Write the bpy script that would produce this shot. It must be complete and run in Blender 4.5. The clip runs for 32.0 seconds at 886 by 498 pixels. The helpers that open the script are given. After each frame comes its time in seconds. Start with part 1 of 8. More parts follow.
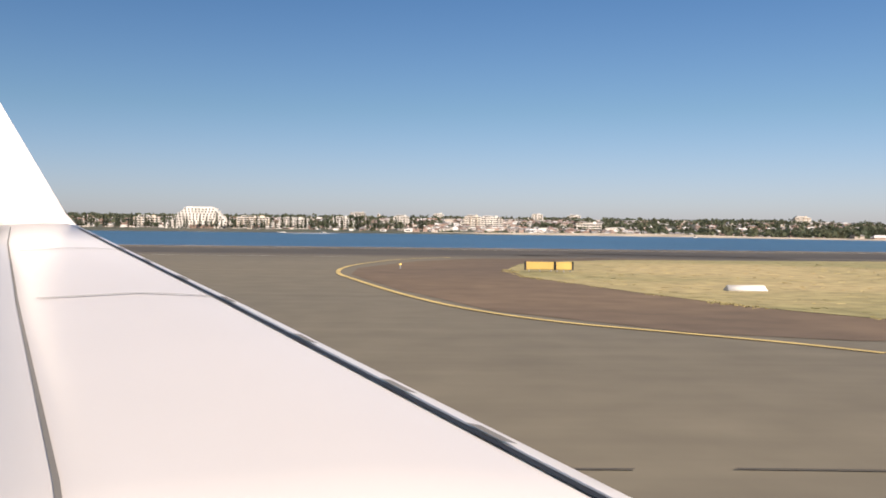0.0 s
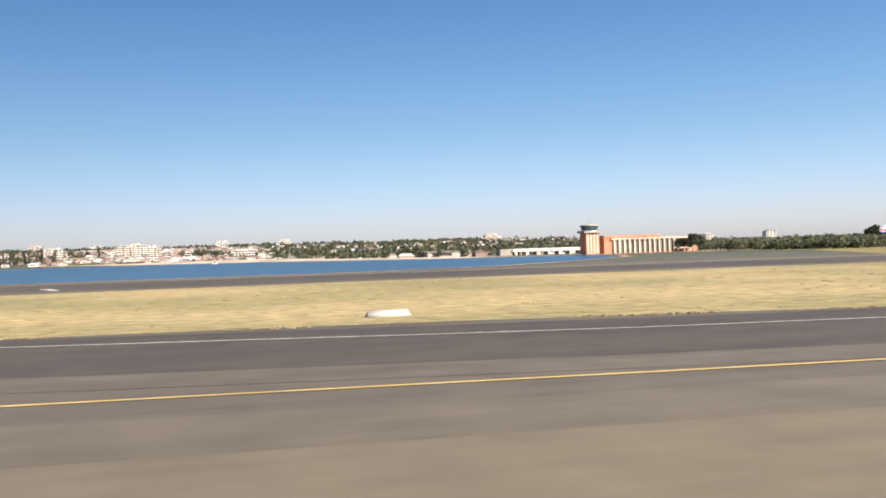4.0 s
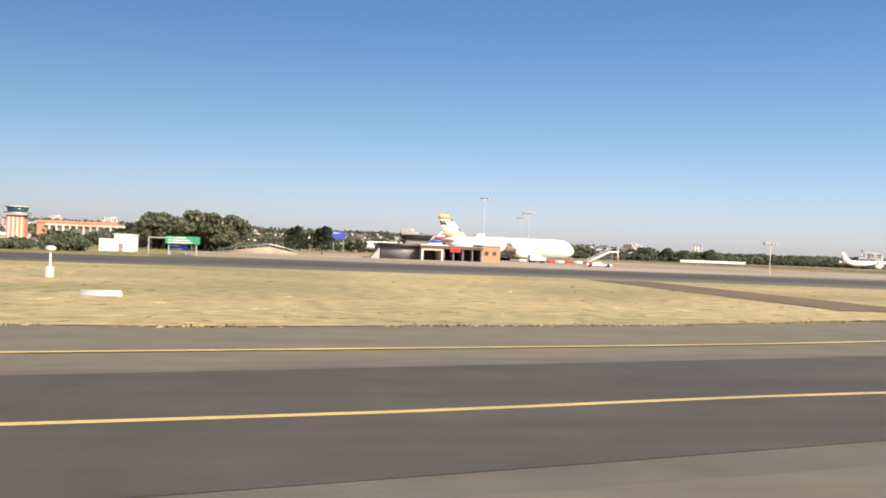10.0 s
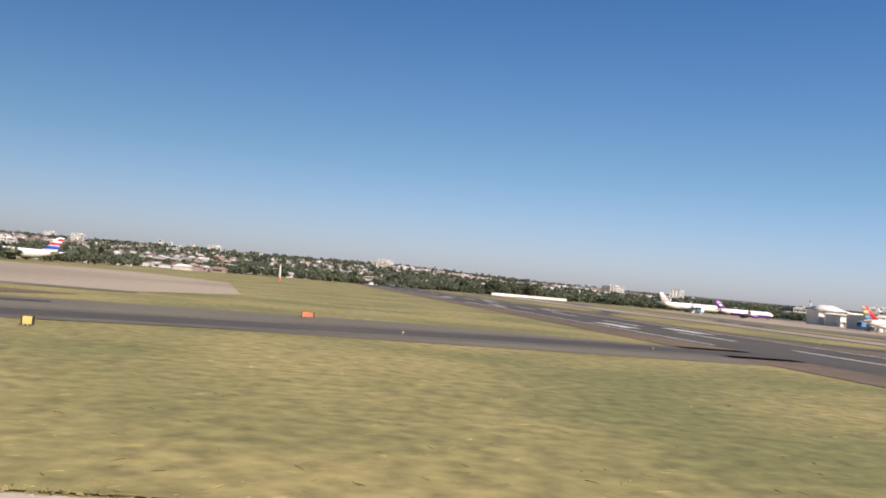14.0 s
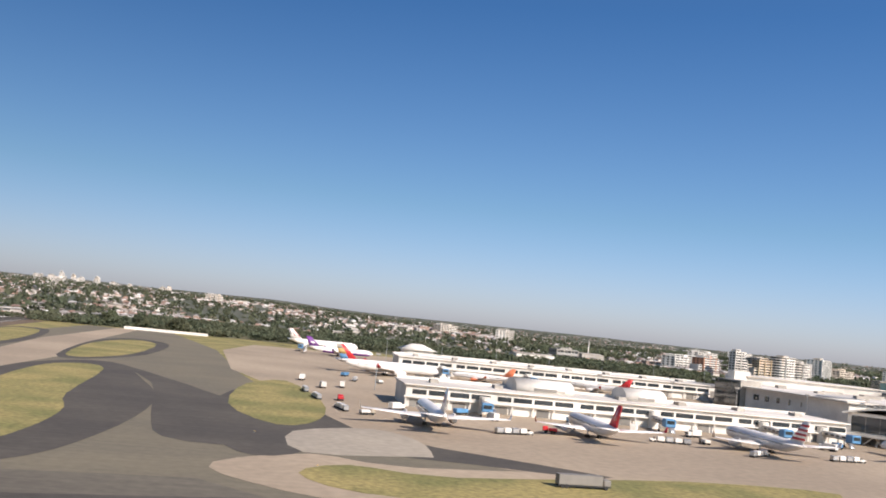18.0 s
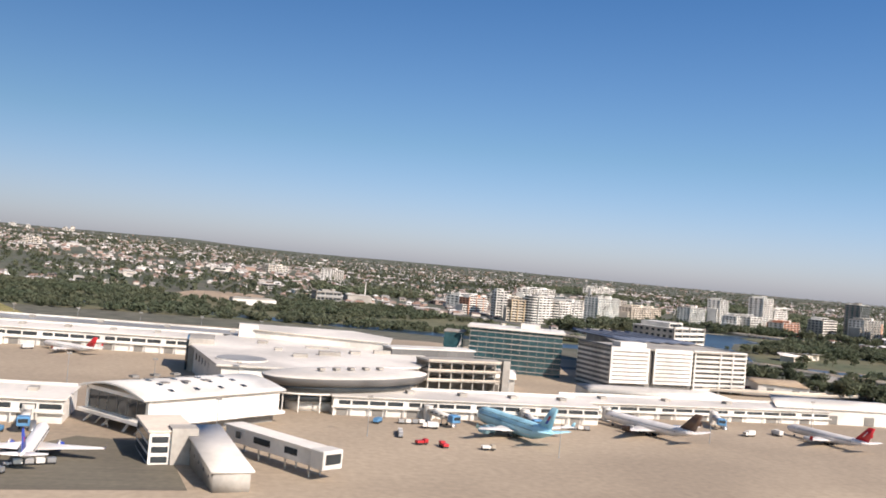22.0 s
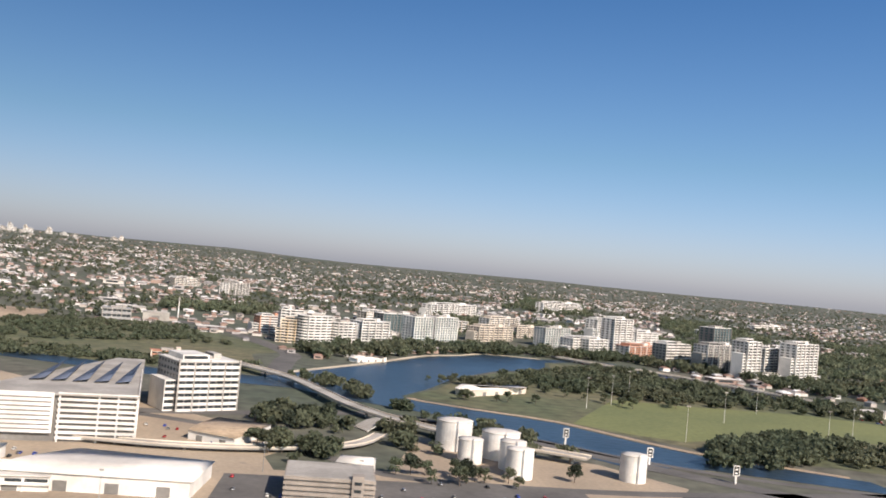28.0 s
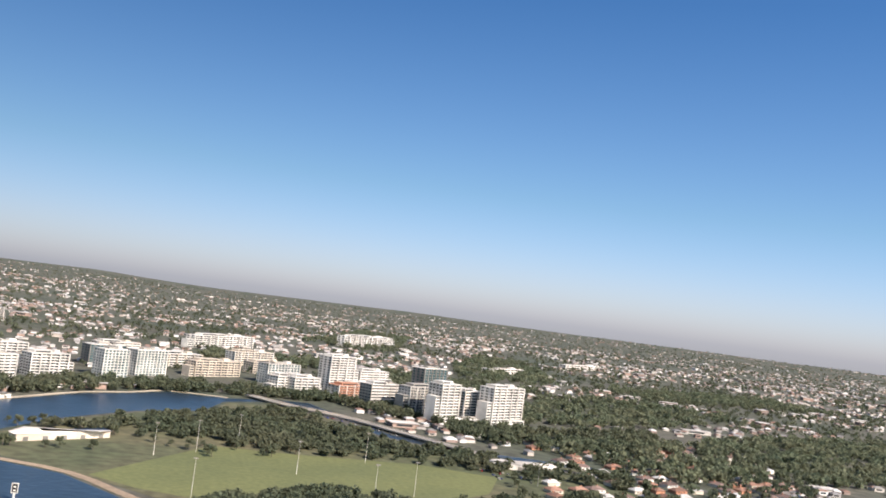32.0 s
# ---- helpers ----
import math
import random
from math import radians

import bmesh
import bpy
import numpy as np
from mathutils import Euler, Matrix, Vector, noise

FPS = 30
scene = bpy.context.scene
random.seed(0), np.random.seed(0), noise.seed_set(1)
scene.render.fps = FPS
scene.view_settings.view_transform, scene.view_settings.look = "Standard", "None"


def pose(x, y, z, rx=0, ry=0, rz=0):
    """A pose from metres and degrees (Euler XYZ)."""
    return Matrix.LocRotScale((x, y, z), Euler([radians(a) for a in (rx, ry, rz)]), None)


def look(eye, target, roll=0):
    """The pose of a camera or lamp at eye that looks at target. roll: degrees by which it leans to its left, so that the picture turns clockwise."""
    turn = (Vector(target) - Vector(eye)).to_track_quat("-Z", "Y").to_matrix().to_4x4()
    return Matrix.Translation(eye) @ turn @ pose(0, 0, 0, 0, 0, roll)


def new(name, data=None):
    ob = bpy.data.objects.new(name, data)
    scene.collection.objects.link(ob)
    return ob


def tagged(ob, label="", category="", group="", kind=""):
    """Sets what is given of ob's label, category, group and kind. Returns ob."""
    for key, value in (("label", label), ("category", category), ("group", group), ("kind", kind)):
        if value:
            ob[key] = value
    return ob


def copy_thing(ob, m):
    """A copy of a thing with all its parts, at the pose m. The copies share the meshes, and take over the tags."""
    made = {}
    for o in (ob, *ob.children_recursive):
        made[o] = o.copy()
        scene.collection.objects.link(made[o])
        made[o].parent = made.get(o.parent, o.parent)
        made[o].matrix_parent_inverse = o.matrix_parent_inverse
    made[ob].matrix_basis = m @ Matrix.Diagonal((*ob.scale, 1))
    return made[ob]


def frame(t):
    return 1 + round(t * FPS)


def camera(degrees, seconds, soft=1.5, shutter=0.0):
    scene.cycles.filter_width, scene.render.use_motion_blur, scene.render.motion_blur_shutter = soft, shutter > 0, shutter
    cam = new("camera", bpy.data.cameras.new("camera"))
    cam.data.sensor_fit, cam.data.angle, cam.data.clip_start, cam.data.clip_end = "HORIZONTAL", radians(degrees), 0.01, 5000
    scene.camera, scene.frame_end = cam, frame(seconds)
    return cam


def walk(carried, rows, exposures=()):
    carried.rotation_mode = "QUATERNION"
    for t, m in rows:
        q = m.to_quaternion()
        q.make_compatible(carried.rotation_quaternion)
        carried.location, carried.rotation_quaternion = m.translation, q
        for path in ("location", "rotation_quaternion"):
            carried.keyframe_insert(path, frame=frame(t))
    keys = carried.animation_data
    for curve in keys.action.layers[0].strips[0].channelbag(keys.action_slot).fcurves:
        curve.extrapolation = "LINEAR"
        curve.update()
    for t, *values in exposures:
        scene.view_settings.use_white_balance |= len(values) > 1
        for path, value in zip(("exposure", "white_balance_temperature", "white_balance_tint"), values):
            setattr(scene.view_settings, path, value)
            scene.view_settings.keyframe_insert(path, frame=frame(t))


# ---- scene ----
cam = camera(51.39, 32.0, 1.8)
# seconds, place, tilt, roll and heading; all lengths are at half the true size, to keep to the camera's pace
PATH = [
    (0.0, 16.65, 0.02, 1.84, 88.93, -0.61, -1.95),
    (0.5, 31.26, 0.06, 1.83, 88.81, -0.24, -5.68),
    (1.0, 46.07, 0.07, 1.83, 89.86, 0.62, -8.71),
    (1.5, 60.98, 0.05, 1.84, 90.61, 1.24, -11.15),
    (2.0, 76.10, -0.01, 1.84, 91.27, 2.67, -12.60),
    (2.5, 91.37, -0.02, 1.85, 90.83, 2.36, -13.23),
    (3.0, 106.77, 0.02, 1.85, 90.79, 1.16, -13.99),
    (3.5, 122.68, 0.01, 1.86, 90.90, 0.93, -14.84),
    (4.0, 138.57, 0.00, 1.84, 90.29, 1.77, -15.44),
    (4.5, 154.75, -0.01, 1.84, 89.66, 2.08, -15.34),
    (6.5, 221.00, -0.04, 1.80, 88.03, 2.73, -12.22),
    (7.0, 238.05, -0.01, 1.87, 88.19, 2.51, -11.71),
    (7.5, 255.42, -0.07, 1.87, 89.17, 1.23, -12.17),
    (8.0, 272.53, -0.05, 1.86, 89.72, -0.11, -12.80),
    (8.5, 288.76, 0.08, 1.83, 90.08, -0.82, -12.87),
    (9.0, 305.37, 0.08, 1.85, 90.64, -1.31, -13.04),
    (9.5, 322.97, -0.19, 1.84, 90.09, -1.58, -12.63),
    (10.0, 340.44, -0.17, 1.92, 90.04, -2.15, -12.25),
    (10.5, 359.38, 0.02, 1.88, 90.56, -2.71, -10.72),
    (11.0, 378.04, 0.03, 1.95, 91.45, -3.08, -8.69),
    (11.5, 396.26, 0.05, 2.14, 92.44, -2.72, -6.79),
    (12.0, 415.08, 0.05, 2.38, 92.22, -2.04, -6.00),
    (12.5, 433.96, 0.02, 2.38, 92.18, -2.89, -6.07),
    (13.0, 453.29, 0.05, 2.75, 92.21, -3.86, -6.45),
    (13.5, 472.61, 0.03, 3.43, 91.99, -4.55, -6.91),
    (15.5, 549.69, 0.03, 7.78, 92.74, -5.78, -7.37),
    (16.0, 569.00, -0.00, 9.52, 93.22, -6.64, -7.44),
    (16.5, 588.31, -0.01, 11.41, 94.46, -7.21, -8.21),
    (17.0, 606.97, -0.07, 12.93, 95.04, -7.43, -9.26),
    (17.5, 626.28, -0.16, 14.66, 94.93, -6.49, -10.16),
    (18.0, 645.05, -0.17, 16.78, 94.81, -5.84, -10.71),
    (18.5, 663.59, -0.22, 19.29, 94.09, -5.68, -11.86),
    (19.0, 682.13, -0.31, 21.93, 92.81, -4.78, -12.90),
    (19.5, 701.30, -0.32, 24.34, 91.70, -4.37, -13.27),
    (20.0, 720.10, -0.14, 26.56, 91.57, -4.72, -13.30),
    (20.5, 738.72, 0.09, 28.80, 91.88, -5.61, -13.35),
    (21.0, 757.75, 0.28, 31.05, 91.57, -4.72, -13.33),
    (21.5, 777.07, -0.00, 33.33, 90.83, -5.68, -14.32),
    (22.0, 796.38, -0.35, 35.53, 91.12, -5.00, -14.11),
    (22.5, 815.42, -0.70, 37.58, 91.86, -3.92, -13.15),
    (23.0, 834.53, -0.98, 39.55, 92.27, -4.35, -13.63),
    (23.5, 853.75, -1.00, 41.50, 91.16, -5.39, -13.26),
    (24.0, 872.65, -0.91, 43.37, 90.19, -4.14, -12.84),
    (24.5, 891.76, -0.70, 45.22, 89.86, -4.61, -13.05),
    (25.0, 910.84, -0.44, 47.13, 89.72, -4.58, -13.01),
    (25.5, 930.11, -0.19, 49.25, 90.79, -4.65, -12.80),
    (27.5, 1006.90, 0.69, 58.58, 91.75, -4.39, -9.84),
    (28.0, 1026.07, 0.73, 60.92, 91.23, -5.35, -8.53),
    (28.5, 1045.29, 0.55, 63.17, 91.48, -6.02, -10.19),
    (29.0, 1064.41, 0.34, 65.37, 91.78, -6.07, -11.54),
    (29.5, 1083.37, 0.16, 67.62, 91.62, -5.74, -10.01),
    (30.0, 1102.27, -0.06, 69.96, 91.38, -6.33, -9.79),
    (30.5, 1121.36, -0.37, 72.45, 90.94, -6.71, -11.47),
    (31.0, 1140.51, -0.66, 75.06, 91.98, -7.49, -13.03),
    (31.5, 1159.48, -0.88, 77.84, 93.58, -7.61, -14.16),
    (32.0, 1178.55, -1.12, 80.71, 93.81, -7.20, -14.72),
]
walk(cam, [(r[0], pose(*r[1:])) for r in PATH], [(0.0, 0.85, 7370, 15), (2.0, 1.17, 7370, 15), (5.5, 1.2, 7370, 15), (7.0, 1.12, 7420, 15), (8.0, 1.2, 7370, 15), (9.2, 1.1, 7370, 15), (10.2, 1.1, 7370, 15), (11.1, 1.08, 7220, 15), (11.8, 0.80, 7020, 15), (16.0, 0.77, 6870, 14), (18.0, 0.84, 6860, 14), (20.0, 0.82, 6850, 14), (25.0, 0.93, 6970, 14), (28.0, 0.83, 6970, 14), (29.0, 1.0, 6970, 14), (30.0, 0.89, 6970, 14), (31.0, 1.05, 6970, 14), (32.0, 1.05, 6970, 14)])

# ---- world, sun, exposure ----
SUN_EL, SUN_AZ = radians(36), radians(-57)  # the sun stands behind the aircraft's left side, ahead of the wing
sun_dir = Vector((math.cos(SUN_EL) * math.cos(SUN_AZ), math.cos(SUN_EL) * math.sin(SUN_AZ), math.sin(SUN_EL)))
world = bpy.data.worlds.new("sky")
scene.world = world
world.use_nodes = True
wn = world.node_tree.nodes
sky = wn.new("ShaderNodeTexSky")
sky.sky_type, sky.sun_disc = "NISHITA", False
sky.sun_elevation, sky.sun_rotation = SUN_EL, math.pi / 2 - SUN_AZ
sky.altitude, sky.air_density, sky.dust_density, sky.ozone_density = 0, 1.0, 0.7, 4.0
# deep blue overhead, paler and greyer in the smoggy air low down, all the way round
direction, height, air, tone = wn.new("ShaderNodeTexCoord"), wn.new("ShaderNodeSeparateXYZ"), wn.new("ShaderNodeValToRGB"), wn.new("ShaderNodeMix")
tone.data_type, tone.blend_type = "RGBA", "MULTIPLY"
tone.inputs["Factor"].default_value = 1.0
air.color_ramp.elements.new(0.05)
air.color_ramp.elements.new(0.13)
air.color_ramp.elements.new(0.34)
for e, (where, c) in zip(air.color_ramp.elements, ((0.0, (0.294, 0.302, 0.405)), (0.05, (0.262, 0.281, 0.366)), (0.13, (0.197, 0.255, 0.303)), (0.34, (0.103, 0.200, 0.286)), (1.0, (0.18, 0.21, 0.28)))):
    e.position, e.color = where, (*c, 1)
# the sky brightens round towards the sun's side
side, glow = wn.new("ShaderNodeMapRange"), wn.new("ShaderNodeMix")
side.interpolation_type = "SMOOTHSTEP"
for socket, value in (("From Min", -0.65), ("From Max", 1.05), ("To Min", 0.70), ("To Max", 1.36)):
    side.inputs[socket].default_value = value
glow.data_type, glow.blend_type = "RGBA", "MULTIPLY"
glow.inputs["Factor"].default_value = 1.0
links = world.node_tree.links
links.new(direction.outputs["Generated"], height.inputs[0])
links.new(height.outputs["Z"], air.inputs["Fac"])
links.new(height.outputs["X"], side.inputs["Value"])
links.new(sky.outputs[0], tone.inputs["A"])
links.new(air.outputs["Color"], tone.inputs["B"])
links.new(tone.outputs["Result"], glow.inputs["A"])
links.new(side.outputs["Result"], glow.inputs["B"])
# bright haze round the sun, behind the aircraft
sunward, haze, warm = wn.new("ShaderNodeMapRange"), wn.new("ShaderNodeMix"), wn.new("ShaderNodeMix")
sunward.interpolation_type = "SMOOTHSTEP"
for socket, value in (("From Min", -0.9), ("From Max", 0.1), ("To Min", 1.0), ("To Max", 0.0)):
    sunward.inputs[socket].default_value = value
haze.data_type, haze.blend_type = "RGBA", "MULTIPLY"
haze.inputs["Factor"].default_value = 1.0
warm.data_type = "RGBA"
warm.inputs["A"].default_value, warm.inputs["B"].default_value = (1, 1, 1, 1), (3.9, 2.9, 2.1, 1)
links.new(height.outputs["Y"], sunward.inputs["Value"])
links.new(sunward.outputs["Result"], warm.inputs["Factor"])
links.new(glow.outputs["Result"], haze.inputs["A"])
links.new(warm.outputs["Result"], haze.inputs["B"])
links.new(haze.outputs["Result"], wn["Background"].inputs[0])
wn["Background"].inputs[1].default_value = 0.20
sun = new("sun", bpy.data.lights.new("sun", "SUN"))
sun.data.energy, sun.data.angle, sun.data.color = 4.1, radians(0.5), (1.0, 0.93, 0.86)
sun.matrix_world = look(sun_dir * 100, (0, 0, 0))


# ---- materials ----
def mat(name, colour, rough=0.8, vary=0.25, grain=2.0, patch=0.05, bump=0.0, metal=0.0, tint=None, spec=0.4, per_object=0.0, island=0.0, streak=0.0, thin=0.0):
    """A surface with two scales of variation: fine grain and broad patches (both in cycles per metre)."""
    m = bpy.data.materials.new(name)
    m.use_nodes = True
    n, l = m.node_tree.nodes, m.node_tree.links
    b = n["Principled BSDF"]
    b.inputs["Roughness"].default_value, b.inputs["Metallic"].default_value = rough, metal
    b.inputs["Specular IOR Level"].default_value = spec
    geo = n.new("ShaderNodeNewGeometry")
    fine, broad = n.new("ShaderNodeTexNoise"), n.new("ShaderNodeTexNoise")
    fine.inputs["Scale"].default_value, broad.inputs["Scale"].default_value = grain, patch
    fine.inputs["Detail"].default_value, broad.inputs["Detail"].default_value = 3, 4
    l.new(geo.outputs["Position"], fine.inputs["Vector"])
    l.new(geo.outputs["Position"], broad.inputs["Vector"])
    two = n.new("ShaderNodeMix")
    two.data_type = "RGBA"
    two.inputs["A"].default_value = (*colour, 1)
    two.inputs["B"].default_value = (*(tint or [c * 0.7 for c in colour]), 1)
    ramp = n.new("ShaderNodeMapRange")
    ramp.inputs["From Min"].default_value, ramp.inputs["From Max"].default_value = 0.38, 0.62
    l.new(broad.outputs["Fac"], ramp.inputs["Value"])
    l.new(ramp.outputs["Result"], two.inputs["Factor"])
    hsv = n.new("ShaderNodeHueSaturation")
    l.new(two.outputs["Result"], hsv.inputs["Color"])
    val = n.new("ShaderNodeMapRange")
    val.inputs["From Min"].default_value, val.inputs["From Max"].default_value = 0.3, 0.7
    val.inputs["To Min"].default_value, val.inputs["To Max"].default_value = 1 - vary, 1 + vary
    l.new(fine.outputs["Fac"], val.inputs["Value"])
    last = val.outputs["Result"]
    for amount, kind, socket in ((per_object, "ShaderNodeObjectInfo", "Random"), (island, "ShaderNodeNewGeometry", "Random Per Island")):
        if amount:
            info, rng, mul = n.new(kind), n.new("ShaderNodeMapRange"), n.new("ShaderNodeMath")
            rng.inputs["To Min"].default_value, rng.inputs["To Max"].default_value = 1 - amount, 1 + amount
            mul.operation = "MULTIPLY"
            l.new(info.outputs[socket], rng.inputs["Value"])
            l.new(rng.outputs["Result"], mul.inputs[0])
            l.new(last, mul.inputs[1])
            last = mul.outputs[0]
    if streak:  # long wear marks drawn out along the traffic's way
        stretch, marks, span, times = n.new("ShaderNodeMapping"), n.new("ShaderNodeTexNoise"), n.new("ShaderNodeMapRange"), n.new("ShaderNodeMath")
        stretch.inputs["Scale"].default_value = (0.018, 0.9, 1.0)
        marks.inputs["Scale"].default_value, marks.inputs["Detail"].default_value, marks.inputs["Roughness"].default_value = 1.0, 6, 0.65
        span.inputs["From Min"].default_value, span.inputs["From Max"].default_value = 0.3, 0.7
        span.inputs["To Min"].default_value, span.inputs["To Max"].default_value = 1 - streak, 1 + streak
        times.operation = "MULTIPLY"
        l.new(geo.outputs["Position"], stretch.inputs["Vector"])
        l.new(stretch.outputs["Vector"], marks.inputs["Vector"])
        l.new(marks.outputs["Fac"], span.inputs["Value"])
        l.new(span.outputs["Result"], times.inputs[0])
        l.new(last, times.inputs[1])
        last = times.outputs[0]
    l.new(last, hsv.inputs["Value"])
    l.new(hsv.outputs["Color"], b.inputs["Base Color"])
    if thin:  # leaves let part of the light through
        clear, both = n.new("ShaderNodeBsdfTranslucent"), n.new("ShaderNodeMixShader")
        both.inputs["Fac"].default_value = thin
        l.new(hsv.outputs["Color"], clear.inputs["Color"])
        l.new(b.outputs["BSDF"], both.inputs[1])
        l.new(clear.outputs["BSDF"], both.inputs[2])
        l.new(both.outputs["Shader"], n["Material Output"].inputs["Surface"])
    if bump:
        bp = n.new("ShaderNodeBump")
        bp.inputs["Strength"].default_value, bp.inputs["Distance"].default_value = bump, 0.05
        l.new(fine.outputs["Fac"], bp.inputs["Height"])
        l.new(bp.outputs["Normal"], b.inputs["Normal"])
    return m


def island_colours(name, stops, rough=0.85):
    """A material whose separate pieces each take one colour out of a list."""
    m = bpy.data.materials.new(name)
    m.use_nodes = True
    n, l = m.node_tree.nodes, m.node_tree.links
    geo, ramp, fine, hsv, rng = n.new("ShaderNodeNewGeometry"), n.new("ShaderNodeValToRGB"), n.new("ShaderNodeTexNoise"), n.new("ShaderNodeHueSaturation"), n.new("ShaderNodeMapRange")
    ramp.color_ramp.interpolation = "CONSTANT"
    while len(ramp.color_ramp.elements) < len(stops):
        ramp.color_ramp.elements.new(0.5)
    for i, c in enumerate(stops):
        ramp.color_ramp.elements[i].position, ramp.color_ramp.elements[i].color = i / len(stops), (*c, 1)
    fine.inputs["Scale"].default_value = 0.8
    l.new(geo.outputs["Position"], fine.inputs["Vector"])
    l.new(fine.outputs["Fac"], rng.inputs["Value"])
    rng.inputs["To Min"].default_value, rng.inputs["To Max"].default_value = 0.6, 1.4
    l.new(geo.outputs["Random Per Island"], ramp.inputs["Fac"])
    l.new(ramp.outputs["Color"], hsv.inputs["Color"])
    l.new(rng.outputs["Result"], hsv.inputs["Value"])
    l.new(hsv.outputs["Color"], n["Principled BSDF"].inputs["Base Color"])
    n["Principled BSDF"].inputs["Roughness"].default_value = rough
    return m


def water_mat(name, colour, scale):
    m = mat(name, colour, rough=0.3, vary=0.15, grain=0.3, patch=0.02, spec=0.16)
    n, l = m.node_tree.nodes, m.node_tree.links
    geo, w, bp = n.new("ShaderNodeNewGeometry"), n.new("ShaderNodeTexNoise"), n.new("ShaderNodeBump")
    w.inputs["Scale"].default_value, w.inputs["Detail"].default_value = scale, 5
    bp.inputs["Strength"].default_value, bp.inputs["Distance"].default_value = 0.9, 0.25
    l.new(geo.outputs["Position"], w.inputs["Vector"])
    l.new(w.outputs["Fac"], bp.inputs["Height"])
    l.new(bp.outputs["Normal"], n["Principled BSDF"].inputs["Normal"])
    return m


M_ASPHALT = mat("aged_asphalt", (0.150, 0.127, 0.087), 0.9, 0.10, 0.9, 0.045, 0.0, tint=(0.126, 0.109, 0.078), streak=0.10)
M_DARK = mat("dark_asphalt", (0.074, 0.063, 0.050), 0.9, 0.14, 0.8, 0.06, 0.0, tint=(0.055, 0.047, 0.039), streak=0.16)
M_WORN = mat("tyre_worn_asphalt", (0.116, 0.100, 0.075), 0.9, 0.13, 0.8, 0.06, 0.0, tint=(0.098, 0.084, 0.065), streak=0.16)
M_SCUFFED = mat("lightly_worn_asphalt", (0.134, 0.116, 0.084), 0.9, 0.12, 0.8, 0.06, 0.0, tint=(0.114, 0.098, 0.072), streak=0.14)
M_BROWN = mat("red_brown_sealed_shoulder", (0.142, 0.096, 0.058), 0.92, 0.18, 0.8, 0.05, 0.0, tint=(0.105, 0.074, 0.049), streak=0.12)
M_CONC = mat("apron_concrete", (0.35, 0.275, 0.195), 0.85, 0.12, 0.7, 0.02, 0.1, tint=(0.265, 0.207, 0.148))
M_SLAB = mat("pale_grey_slab", (0.34, 0.29, 0.225), 0.85, 0.12, 0.7, 0.03, 0.1, tint=(0.28, 0.24, 0.19))
M_GRASS = mat("dry_grass", (0.365, 0.285, 0.135), 0.95, 0.28, 1.3, 0.075, 0.1, tint=(0.235, 0.205, 0.088))
M_WEED = mat("dark_weeds", (0.20, 0.165, 0.07), 0.95, 0.3, 2.0, 0.3, tint=(0.28, 0.22, 0.10), island=0.3)
M_GREEN = mat("green_grass", (0.262, 0.208, 0.078), 0.95, 0.32, 1.2, 0.07, 0.3, tint=(0.150, 0.140, 0.046))
M_FIELD = mat("mown_playing_field", (0.145, 0.155, 0.058), 0.95, 0.15, 0.4, 0.02, 0.2, tint=(0.115, 0.128, 0.05))
M_EARTH = mat("suburban_ground", (0.098, 0.092, 0.068), 0.95, 0.35, 0.12, 0.008, 0.0, tint=(0.062, 0.072, 0.048))
M_PARK = mat("park_ground", (0.075, 0.085, 0.042), 0.95, 0.35, 0.15, 0.012, 0.0, tint=(0.12, 0.108, 0.058))
M_SAND = mat("pale_beach_sand", (0.55, 0.46, 0.34), 0.95, 0.12, 0.5, 0.03, 0.1)
M_DIRT = mat("sandy_bank", (0.36, 0.27, 0.185), 0.95, 0.2, 0.5, 0.03, 0.1)
M_WATER = water_mat("bay_water", (0.022, 0.08, 0.145), 0.35)
M_RIVER = water_mat("river_water", (0.03, 0.052, 0.078), 0.25)
M_WHITE = mat("white_paint", (0.72, 0.675, 0.61), 0.55, 0.05, 1.0, 0.1)
M_LINE = mat("white_line_paint", (0.58, 0.545, 0.47), 0.8, 0.08, 3.0, 0.3)
M_YELLOW = mat("yellow_line_paint", (0.60, 0.44, 0.17), 0.8, 0.10, 3.0, 0.3)
M_KERB = mat("pale_concrete_block", (0.52, 0.44, 0.33), 0.9, 0.12, 3.0, 0.4, 0.3, per_object=0.12)
M_SIGNY = mat("yellow_sign_face", (0.62, 0.42, 0.12), 0.5, 0.05, 2.0, 0.3)
M_BLACK = mat("black_plastic", (0.02, 0.02, 0.02), 0.6, 0.1, 2.0, 0.2)
M_ORANGE = mat("orange_plastic", (0.60, 0.17, 0.08), 0.6, 0.1, 2.0, 0.3)
M_BRICK = mat("salmon_brick", (0.46, 0.215, 0.13), 0.9, 0.12, 1.5, 0.1, 0.1, tint=(0.38, 0.18, 0.115))
M_CREAM = mat("cream_render", (0.66, 0.56, 0.45), 0.85, 0.06, 1.0, 0.08)
M_TAUPE = mat("taupe_concrete", (0.30, 0.255, 0.215), 0.85, 0.1, 1.0, 0.08)
M_BUFF = mat("warm_buff_render", (0.60, 0.45, 0.28), 0.85, 0.06, 1.0, 0.08)
M_GREYC = mat("grey_concrete", (0.36, 0.33, 0.29), 0.85, 0.1, 1.0, 0.08)
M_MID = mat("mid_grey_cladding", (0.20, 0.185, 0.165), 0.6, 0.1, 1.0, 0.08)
M_ROOFW = mat("white_membrane_roof", (0.70, 0.64, 0.565), 0.6, 0.06, 0.6, 0.04)
